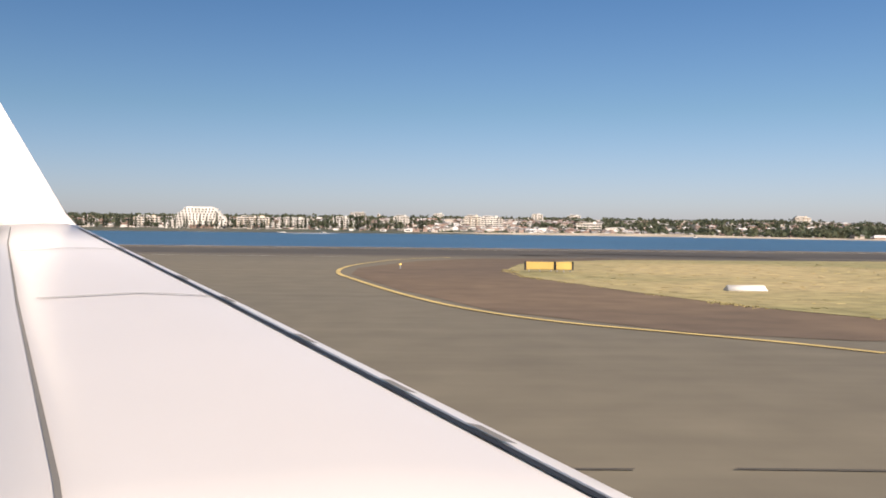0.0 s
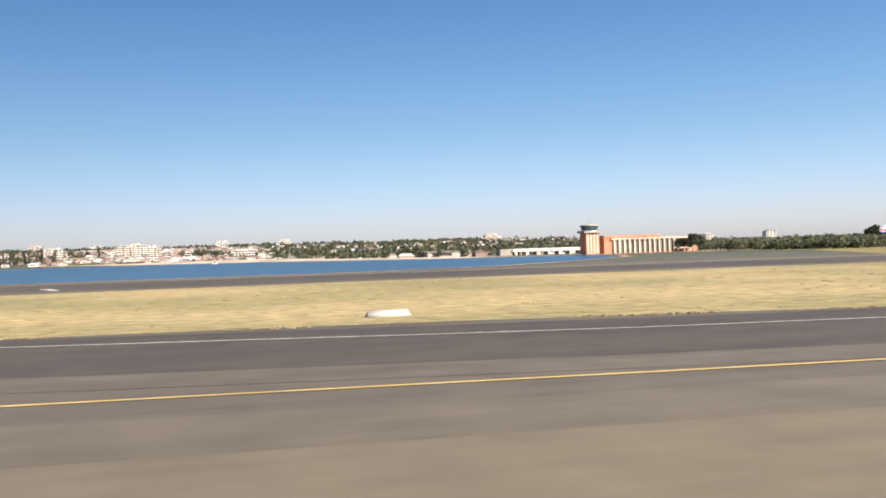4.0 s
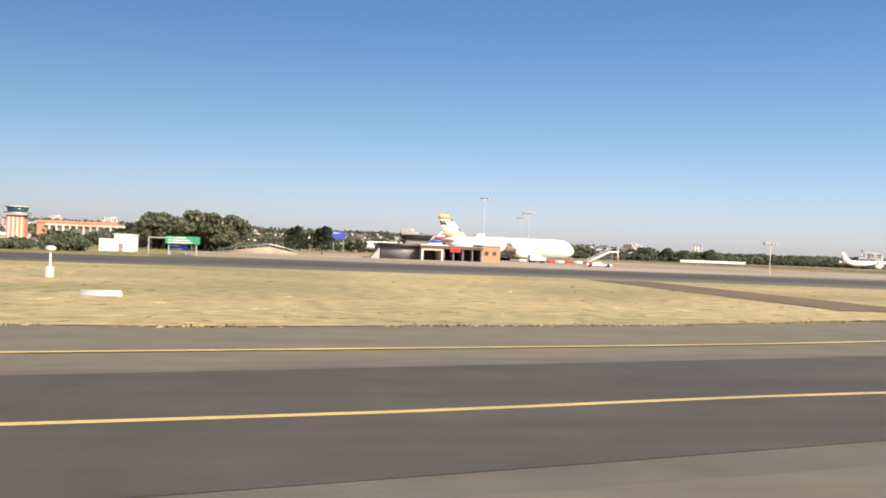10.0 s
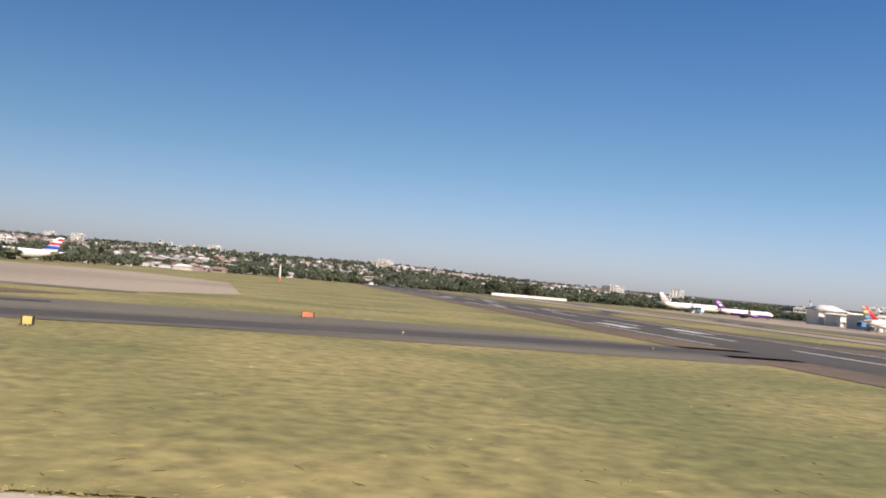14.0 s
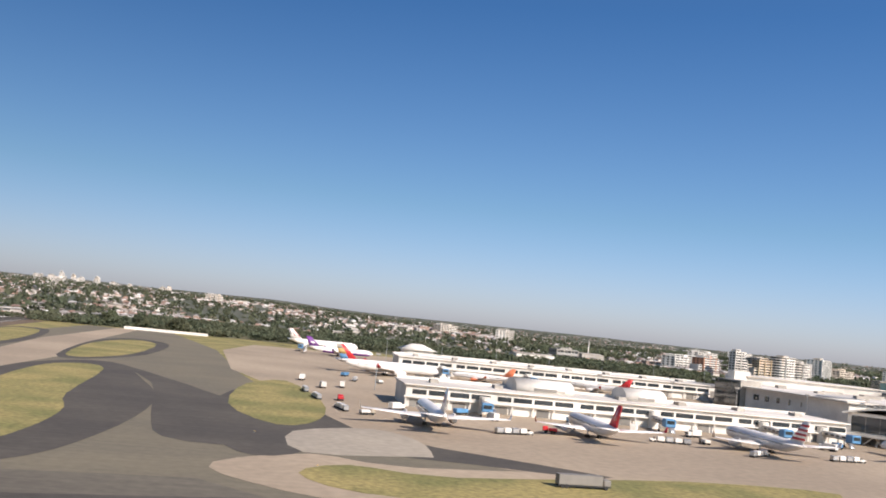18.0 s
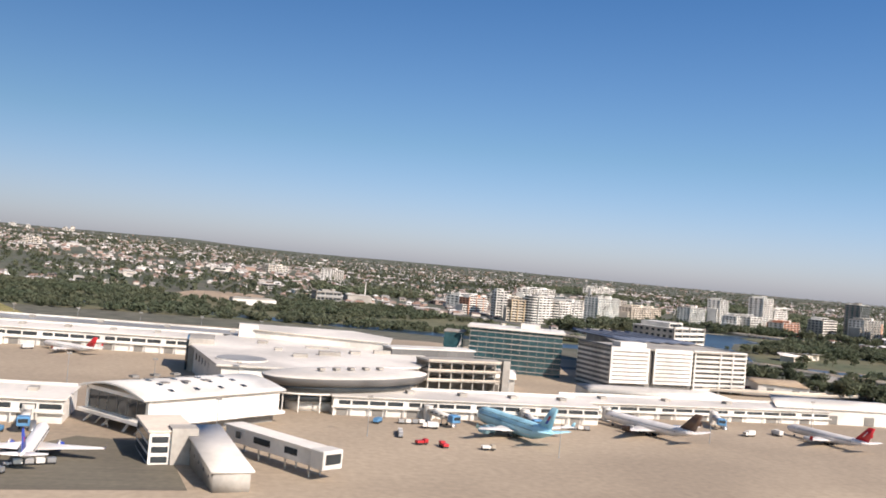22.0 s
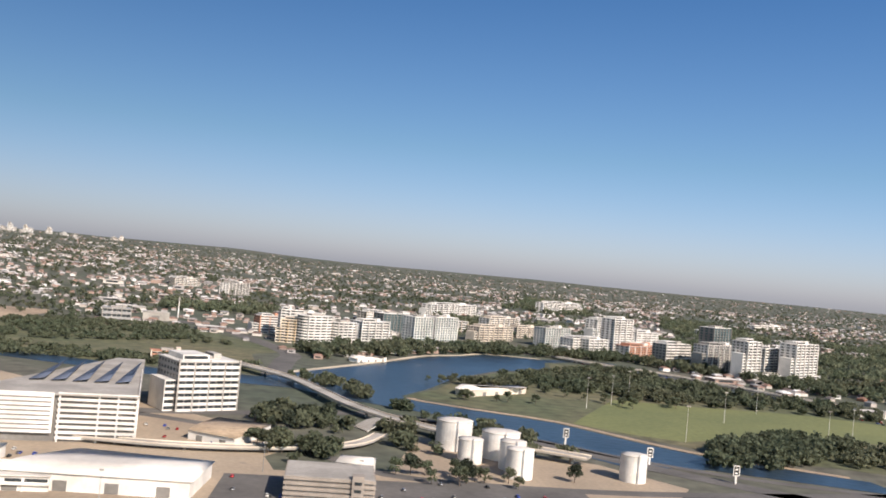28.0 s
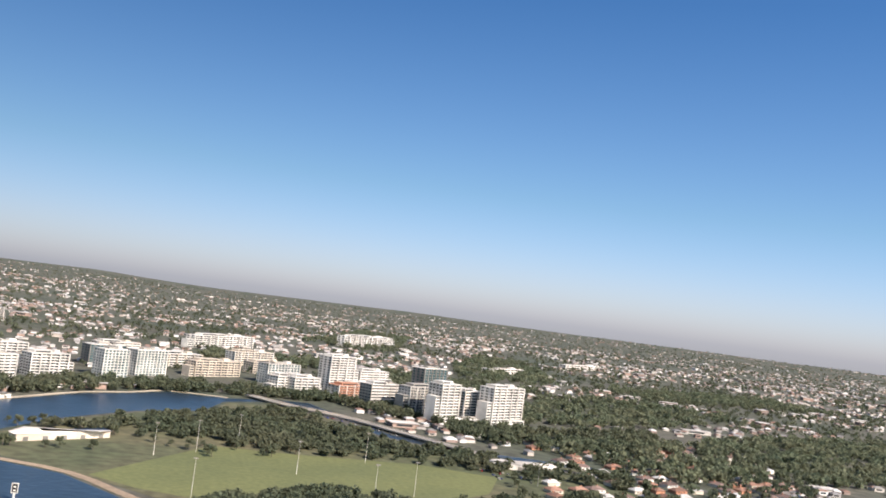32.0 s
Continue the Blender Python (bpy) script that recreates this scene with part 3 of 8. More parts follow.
sheet("dark_shoulder", [(642, 200), (650, 184), (651, 137), (651.5, 115.6), (645, 108.6), (640, 121), (636, 151)], 0.017, M_DARK, "dark tyre-worn asphalt at the apron's edge", "shoulder", 3)

sheet("apron_patch", [(760, 150), (776, 174), (788, 171), (793, 158), (796, 138), (770, 136)], 0.030, M_SCUFFED, "dark asphalt patch in front of the lounge", "apron")

# painted lines along the runway
for x0, x1 in ((34.3, 133), (272.5, 304), (362, 520)):
    band("edge_line", [(x0, 9.1), (x1, 9.1)], 0.42, 0.006, M_LINE, "white painted runway edge line", "marking")
for off in (0, 0.26):
    band("yellow_line", [(219, 10.7 + off), (230, 10.5 + off), (236, 12.3 + off), (238.8 - off * 0.8, 15.4 + off * 0.5), (239.8 - off, 18.2), (241.1 - off, 24.3), (242.6 - off, 31.4), (244.4 - off, 40.2), (246 - off, 47.9), (251.6 - off, 59.2)], 0.11, 0.0132, M_YELLOW, "double yellow line curving onto the taxiway", "marking", 4)
for off in (0.1,):
    band("yellow_line", [(24, 9.1 + off), (34.2, 9.1 + off)], 0.20, 0.006, M_YELLOW, "thin yellow taxiway line", "marking")
    band("yellow_line", [(303, 9.9 + off), (306.8, 10.4 + off), (314.3, 11.2 + off), (340.4, 16.4 + off), (356.2, 20.1 + off), (376, 26.8 + off), (405, 37 + off), (450, 55 + off)], 0.20, 0.0152, M_YELLOW, "double yellow exit line", "marking", 4)
    band("yellow_line", [(119.1, 15.0), (138.4, 13.0), (152, 11.6), (170, 10.6 + off), (219, 10.7 + off)], 0.14, 0.0132, M_YELLOW, "double yellow exit line", "marking", 4)
band("yellow_line", [(90, 24), (104.1, 20.7), (111.4, 18.0), (119.1, 15.0)], 0.13, 0.0142, M_YELLOW, "yellow taxiway edge line", "marking", 4)
band("yellow_line", [(100, 27.5), (103.4, 26), (122.6, 19.3), (135.6, 15.0)], 0.1, 0.0142, M_YELLOW, "yellow exit centreline", "marking", 4)
band("yellow_line", [(68.4, 37.2), (83.3, 31.4), (95.7, 26.2), (114, 27.8), (135.6, 22.6), (154.4, 18.3), (190, 15.9)], 0.12, 0.0142, M_LINE, "pale taxiway edge line", "marking", 4)
band("yellow_line", [(336, 9.4), (342.2, 10.4), (350.1, 12.0), (364, 13.6), (378, 16.3), (392.1, 20.7), (412, 29.5), (446, 45.5), (470, 58)], 0.17, 0.0152, M_YELLOW, "yellow exit taxiway edge line", "marking", 4)
band("yellow_line", [(266.2, 13.9), (264.4, 15.7), (262.1, 18.5), (260.2, 21.5), (258.7, 25.2), (257.6, 28.9), (257, 35.4), (257.8, 42.5), (261.2, 51.4), (265.2, 56.3), (280, 66)], 0.13, 0.0132, M_LINE, "pale curved taxiway edge line", "marking", 4)
band("yellow_line", [(24.1, 14.2), (23.1, 15.5), (21.6, 17), (19.8, 18.8), (18.3, 21.3), (17.1, 24.5), (15.8, 29.3), (14.5, 35), (13.5, 40), (13.3, 46.2), (14.1, 53), (16.3, 61.2), (19.5, 66)], 0.2, 0.0132, M_YELLOW, "yellow curved taxiway edge line", "marking", 4)
band("yellow_line", [(262, 8.0), (259.1, 10.3), (256.7, 12.9), (254.9, 15.1), (252.5, 20), (250, 30), (250, 46), (256, 60)], 0.12, 0.0132, M_YELLOW, "yellow exit centreline", "marking", 4)
band("yellow_line", [(248.8, 14.1), (249.3, 20.2), (249.1, 26.6), (249.1, 34.6), (249.3, 40.9), (250.6, 47), (258, 62)], 0.14, 0.0132, M_LINE, "pale dashed taxiway line", "marking", 4)
for a, b in (((379.8, 12.7), (379.9, 9.9)), ((381.9, 17.4), (382.9, 13.5)), ((387.7, 19.1), (388.6, 15.2)), ((385.6, 12.4), (386.3, 9.8)), ((411.9, 31.5), (413.5, 29.2)), ((417.8, 33.8), (419.5, 31.3)), ((394, 22.5), (395.2, 19))):
    band("chevron_bar", [a, b], 0.42, 0.0162, M_YELLOW, "broad yellow painted bar on the asphalt", "marking")
for a, b in (((410.4, 47.8), (411.8, 47.0)), ((416.2, 50.4), (418, 49.6)), ((421.4, 53.1), (423, 51.5)), *(((x - 0.75, y + 2.6), (x + 0.75, y - 2.6)) for x, y in ((77.9, 64), (84.2, 71.6), (90.7, 73.5), (97.5, 75), (103.8, 75), (110.3, 75.4), (116, 75), (122, 75), (128.4, 75)))):
    band("hold_bar", [a, b], 0.8, 0.022, M_LINE, "pale painted bar on the taxiway", "marking")
band("edge_line", [(-900, 97), (60, 96), (150, 94.5), (230, 92)], 0.3, 0.016, M_LINE, "pale far taxiway edge line", "marking")
band("edge_line", [(-900, 66.5), (12, 66)], 0.2, 0.016, M_LINE, "pale taxiway edge line", "marking")

# pavement joints and tar-sealed cracks
for pts in (([(17.4, 7.1), (18.4, 7.08)]), ([(19.2, 7.1), (21.5, 7.0)]), ([(60, 12.2), (70, 12.1)]), ([(78, 13.4), (79, 11.7), (79.6, 10.2)]), ([(104.3, 20.2), (105, 17.6)]), ([(108, 19.6), (108.6, 17)]), ([(311.2, 19.4), (312.6, 17.6), (314.5, 18.2)])):
    band("tar_joint", pts, 0.035, 0.0172, M_DARK, "dark tar-sealed pavement joint", "joint")

for pts, wide in (([(309.4, 15.9), (309.9, 15.0), (310.0, 14.4), (310.6, 13.3), (310.7, 12.5), (311.4, 11.1)], 0.10), ([(308.2, 15.9), (309.0, 16.05), (309.8, 16.0)], 0.34)):
    band("tar_joint", pts, wide, 0.0182, M_DARK, "dark tar-filled crack in the pavement", "joint", 3)

# the bay, its banks and beaches
sheet("bay", [(-3000, 104), (150, 104), (175, 113), (197, 138), (225, 176), (250, 230), (267, 278), (262, 287), (250, 300), (243, 320), (225, 400), (209, 520), (195, 620), (150, 720), (60, 790), (-60, 830), (-220, 850), (-600, 880), (-3000, 950)], -0.02, M_WATER, "blue wind-rippled bay water", "water")
band("rock_bank", [(-900, 103), (120, 103), (160, 105), (178, 113), (199, 137), (227, 175), (252, 229), (269, 277)], 2.2, 0.03, M_DIRT, "low brown rock bank along the taxiway", "bank")
BEACH = [(250, 300), (243, 322), (224, 402), (207, 524), (192, 624), (146, 726), (56, 798), (-64, 838), (-222, 858), (-602, 888), (-3000, 958)]


def beach():
    """Pale sand that rises from the water to a low dune."""
    verts, rows = [], len(BEACH)
    for i, p in enumerate(BEACH):
        a, b = Vector(BEACH[max(0, i - 1)]), Vector(BEACH[min(rows - 1, i + 1)])
        d = (b - a).normalized()
        n = Vector((d.y, -d.x))  # towards the land
        for off, z in ((-9, -0.1), (2, 0.9), (9, 1.7), (16, 1.5), (26, -0.1)):
            verts.append((p[0] + n.x * off, p[1] + n.y * off, z * (1 + 0.25 * math.sin(i * 1.7)) * min(1.0, max(0.0, (i - 1) / 3.0)) - 0.02))
    faces = [(5 * i + j, 5 * i + j + 1, 5 * i + j + 6, 5 * i + j + 5) for i in range(rows - 1) for j in range(4)]
    me = bpy.data.meshes.new("beach")
    me.from_pydata(verts, [], faces)
    me.materials.append(M_SAND)
    tagged(new("beach", me), "pale sandy beach rising along the far shore", "beach", kind="structure")


beach()
sheet("foreshore", [(268, 282), (330, 262), (345, 300), (320, 330), (250, 330), (248, 304)], 0.0, M_DIRT, "sandy foreshore below the old control tower", "ground")
# the river, its banks and the playing field
sheet("river", [(1023, 484), (1038, 505), (1064, 541), (1088, 580), (1116, 626), (1142, 648), (1166, 676), (1207, 670), (1240, 688), (1266, 688), (1286, 622), (1303, 566), (1340, 530), (1420, 500), (1420, 490), (1335, 520), (1296, 556), (1278, 612), (1254, 664), (1228, 668), (1204, 650), (1190, 596), (1151, 568), (1116, 516), (1094, 462), (1076, 428), (1083, 415), (1104, 402), (1137, 382), (1163, 346), (1182, 326), (1230, 300), (1230, 280), (1171, 303), (1138, 301), (1113, 336), (1088, 381), (1061, 399), (1046, 408), (1025, 430), (960, 440), (880, 470), (790, 500), (700, 540), (600, 600), (600, 620), (700, 562), (790, 522), (880, 494), (960, 464), (1010, 462)], 0.02, M_RIVER, "calm dark blue river with a wide bend", "water")
sheet("parkland", [(560, 484), (1010, 470), (1000, 560), (1075, 640), (1000, 620), (960, 690), (560, 718)], 0.0, M_PARK, "dark green riverside parkland", "ground")
sheet("parkland", [(1079, 430), (1140, 386), (1190, 335), (1260, 310), (1420, 380), (1410, 488), (1330, 516), (1290, 555), (1272, 612), (1250, 660), (1206, 646), (1193, 592), (1152, 562), (1119, 514), (1097, 460)], 0.03, M_PARK, "dark green parkland on the river's inner bank", "ground")
sheet("playing_field", [(1146, 384), (1170, 428), (1194, 471), (1233, 466), (1298, 467), (1336, 447), (1318, 405), (1294, 385), (1230, 381), (1185, 356), (1165, 366)], 0.05, M_FIELD, "flat mown green playing field", "field")
band("river_path", [(1080, 425), (1084, 418), (1106, 404), (1139, 385), (1165, 350), (1184, 330), (1225, 305)], 4.5, 0.06, M_DIRT, "tan path along the river bank", "path", 3)
band("river_path", [(1023, 487), (1037, 508), (1062, 545), (1086, 584), (1114, 631), (1141, 653), (1166, 681), (1207, 674)], 5, 0.04, M_SAND, "pale promenade along the river bend", "path", 3)
sheet("bare_field", [(777, 636), (815, 648), (834, 690), (840, 745), (820, 781), (784, 754), (774, 700)], 0.12, M_DIRT, "bare tan earth field among trees", "ground")
# roads
band("road", [(1016, 470), (1020, 535), (1021, 580), (988, 670), (953, 738), (860, 820)], 13, 0.06, M_ROAD, "wide traffic road towards the river bridge", "road", 4)
band("road", [(1200, 712), (1229, 698), (1256, 640), (1285, 603), (1328, 562), (1345, 512), (1420, 470), (1520, 440)], 8, 0.07, M_ROAD, "riverside road", "road", 4)
band("road", [(860, 350), (930, 340), (1000, 352), (1060, 372), (1110, 340), (1160, 290), (1220, 240)], 10, 0.04, M_ROAD, "access road round the terminal car park", "road", 4)


# ---- kinds of things ----
def ring(cx, cy, cz, ry, rz, n=16, egg=0.0):
    return [(cx, cy + ry * math.cos(a) * (1 - egg * math.sin(a)), cz + rz * math.sin(a)) for a in (2 * math.pi * i / n for i in range(n))]


def aerofoil(x, y, z, chord, thick, vertical=False):
    """A closed wing section: nose at +x, sharp at the back."""
    prof = ((0.0, 0.0), (0.04, 0.45), (0.15, 0.85), (0.38, 1.0), (0.7, 0.6), (1.0, 0.06), (1.0, -0.06), (0.7, -0.4), (0.38, -0.7), (0.15, -0.6), (0.04, -0.35))
    if vertical:
        return [(x - u * chord, y + w * thick / 2 * (1 if w > 0 else 1.25), z) for u, w in prof]
    return [(x - u * chord, y, z + w * thick / 2) for u, w in prof]


def airliner(label, at, turn, length, body, tail, livery=(), engines=2, deck=1, belly=None, fat=1.0, group="airliners at the terminal"):
    """An airliner on its wheels, nose towards +x; length in metres of this half-size world. livery: (part, material, shape)."""
    s = length / 32.0
    r = 1.45 * s * fat
    zc = 2.55 * s + (r - 1.45 * s)
    top = 1.22 if deck == 2 else 1.0
    plane = thing("airliner", label, "aircraft", at, turn, group)
    L = length
    stations = ((0.5, 0.05, -0.25), (0.492, 0.30, -0.2), (0.475, 0.55, -0.13), (0.445, 0.80, -0.05), (0.40, 0.96, 0), (0.34, 1, 0), (0.1, 1, 0), (-0.15, 1, 0), (-0.26, 0.93, 0.06), (-0.36, 0.68, 0.28), (-0.44, 0.38, 0.50), (-0.492, 0.12, 0.62))
    part("fuselage", loft([ring(x * L, 0, zc + dz * r * 0.9, k * r, k * r * top, 18, 0.06 if deck == 2 else 0) for x, k, dz in stations]), body, plane)
    if belly:
        part("belly", loft([ring(x * L, 0, zc - 0.32 * r + dz * r * 0.9, k * r * 0.96, k * r * 0.70, 16) for x, k, dz in stations[3:9]]), belly, plane)
    # cockpit glazing and the rows of cabin windows
    part("windscreen", loft([ring(x * L, 0, zc + 0.16 * r, w * r, 0.09 * r, 10) for x, w in ((0.481, 0.42), (0.470, 0.60), (0.458, 0.70))]), M_GLASS, plane)
    for side in (-1, 1):
        for dk in range(deck):
            bm = bmesh.new()
            zw = zc + (0.12 + 0.5 * dk) * r * top
            yw = side * r * (1.0 - 0.006 if dk == 0 else 0.80)
            for i in range(int(L * 1.15)):
                x = -0.30 * L + i * 0.62
                if x < 0.40 * L:
                    box(bm, x, yw - 0.03, zw, x + 0.17, yw + 0.03, zw + 0.24)
            tagged(part("cabin_glazing", bm, M_GLASS, plane, "row of small dark panes"), kind="stuff")
        root, tip = L * 0.16, L * 0.43
        wing = loft([aerofoil(L * 0.13, side * r * 0.5, zc - r * 0.62, L * 0.235, 0.95 * s), aerofoil(L * 0.03, side * root, zc - r * 0.45, L * 0.135, 0.55 * s), aerofoil(-L * 0.135, side * tip, zc + r * 0.12, L * 0.048, 0.2 * s)])
        w = part("wing", wing, M_AIRW if body is not M_PEARL else M_PEARL, plane)
        part("winglet", loft([aerofoil(-L * 0.135, side * tip, zc + r * 0.12, L * 0.048, 0.16 * s), aerofoil(-L * 0.165, side * (tip + 0.3 * s), zc + r * 0.12 + 1.2 * s, L * 0.022, 0.08 * s)]), tail, w)
        part("tailplane", loft([aerofoil(-L * 0.395, side * r * 0.3, zc + r * 0.5, L * 0.105, 0.4 * s), aerofoil(-L * 0.47, side * L * 0.145, zc + r * 0.75, L * 0.04, 0.14 * s)]), body, plane)
        for e in range(engines // 2):
            ex, ey = L * (0.09 - 0.085 * e), side * L * (0.145 + 0.11 * e)
            ez, er = zc - r * (0.98 - 0.18 * e), 0.80 * s
            nac = part("engine", loft([ring(ex + q * s, ey, ez, er * k, er * k, 14) for q, k in ((1.9, 0.86), (1.75, 0.98), (0.9, 1.04), (-0.4, 0.95), (-1.6, 0.62))], caps=True), tail if engines == 2 and tail is not M_RED else body, plane)
            part("intake", loft([ring(ex + 1.92 * s, ey, ez, er * 0.80, er * 0.80, 14), ring(ex + 1.80 * s, ey, ez, er * 0.3, er * 0.3, 14)]), M_BLACK, nac, "dark engine intake")
            part("pylon", boxm(ex - 1.6 * s, ey - 0.12 * s, ez + er * 0.6, ex + 0.6 * s, ey + 0.12 * s, ez + er * 1.5), body, nac)
        gear = part("main_gear", tubem((-L * 0.03, side * r * 0.9, 0.5 * s), (-L * 0.03, side * r * 0.9, zc - r * 0.5), 0.16 * s), M_METAL, plane)
        for k in (-1, 1):
            part("wheel", tubem((-L * 0.03 + k * 0.4 * s, side * r * 0.9 - 0.35 * s, 0.33 * s), (-L * 0.03 + k * 0.4 * s, side * r * 0.9 + 0.35 * s, 0.33 * s), 0.33 * s, n=12), M_RUBBER, gear)
    nose = part("nose_gear", tubem((L * 0.40, 0, 0.3 * s), (L * 0.40, 0, zc - r * 0.8), 0.1 * s), M_METAL, plane)
    part("wheel", tubem((L * 0.40, -0.22 * s, 0.25 * s), (L * 0.40, 0.22 * s, 0.25 * s), 0.25 * s, n=12), M_RUBBER, nose)
    # fin
    fz = zc + r * 0.75 * top
    fh = 4.55 * s * (1.12 if deck == 2 else 1.0)

    def fin_at(v):
        return (-L * 0.30 - v * L * 0.155, fz + v * fh, L * (0.165 - 0.095 * v))

    def fin_piece(v0, v1, grow=0.0, u0=0.0, u1=1.0):
        rows = []
        for v in (v0, v1):
            x, z, c = fin_at(v)
            rows.append(aerofoil(x - u0 * c + grow, 0, z, c * (u1 - u0) + 2 * grow, (0.42 - 0.2 * v) * s + 2 * grow, True))
        return loft(rows)

    fin = part("fin", fin_piece(0, 1), tail, plane)
    for v0, v1, u0, u1, m, name in livery:
        part(name, fin_piece(v0, v1, 0.015, u0, u1), m, fin)
    return plane


def leaf_cloud(rng, centre, size, count, leaf):
    """Loose triangles scattered through a lumpy volume."""
    verts, faces = [], []
    for _ in range(count):
        d = Vector((rng.gauss(0, 1), rng.gauss(0, 1), rng.gauss(0, 1))).normalized() * rng.random() ** 0.35
        p = Vector(centre) + Vector((d.x * size[0], d.y * size[1], d.z * size[2]))
        a = Vector((rng.uniform(-1, 1), rng.uniform(-1, 1), rng.uniform(-1, 1))).normalized()
        b = a.cross(Vector((rng.uniform(-1, 1), rng.uniform(-1, 1), rng.uniform(-1, 1)))).normalized()
        k = leaf * rng.uniform(0.6, 1.4)
        i = len(verts)
        verts += [p - a * k, p + a * k, p + b * k * 1.2, p - b * k * 0.8]
        faces += [(i, i + 1, i + 2), (i + 1, i, i + 3)]
    return verts, faces


def tree(seed, height, spread, label, leaf=M_LEAF, conifer=False, leaves=900, group="trees"):
    """A tapered trunk with limbs and a crown of many small leaf clumps."""
    rng = random.Random(seed)
    t = thing("tree", label, "tree", (0, 0, 0), 0, group)
    bm = bmesh.new()
    tube(bm, (0, 0, -0.1), (0.05 * spread, 0, height * 0.5), 0.05 * height * 0.6, 0.025 * height * 0.6, 7)
    tube(bm, (0.05 * spread, 0, height * 0.5), (0, 0, height * 0.86), 0.025 * height * 0.6, 0.008 * height, 6)
    ends = []
    for i in range(7):
        a, h = i * 2.4 + rng.random(), height * rng.uniform(0.28, 0.62)
        e = (math.cos(a) * spread * rng.uniform(0.4, 0.8), math.sin(a) * spread * rng.uniform(0.4, 0.8), h + height * rng.uniform(0.08, 0.25))
        tube(bm, (0.03 * spread, 0, h), e, 0.014 * height, 0.006 * height, 5)
        ends.append(e)
    part("trunk", bm, M_TRUNK, t)
    verts, faces = [], []
    clumps = [(e, (spread * rng.uniform(0.3, 0.5), spread * rng.uniform(0.3, 0.5), height * rng.uniform(0.10, 0.17))) for e in ends]
    clumps += [((rng.uniform(-0.4, 0.4) * spread, rng.uniform(-0.4, 0.4) * spread, height * rng.uniform(0.6, 0.92)), (spread * 0.42, spread * 0.42, height * 0.12)) for _ in range(6)]
    if conifer:
        clumps = [((rng.uniform(-0.1, 0.1), rng.uniform(-0.1, 0.1), height * (0.2 + 0.1 * i)), (spread * (1.0 - 0.1 * i), spread * (1.0 - 0.1 * i), height * 0.035)) for i in range(9)]
    for c, sz in clumps:
        v, f = leaf_cloud(rng, c, sz, leaves // len(clumps), 0.045 * height ** 0.5 * spread ** 0.5 * 1.5)
        faces += [tuple(i + len(verts) for i in q) for q in f]
        verts += v
    me = bpy.data.meshes.new("crown")
    me.from_pydata([tuple(v) for v in verts], [], faces)
    me.materials.append(leaf)
    crown = new("crown", me)
    crown.parent = t
    return t


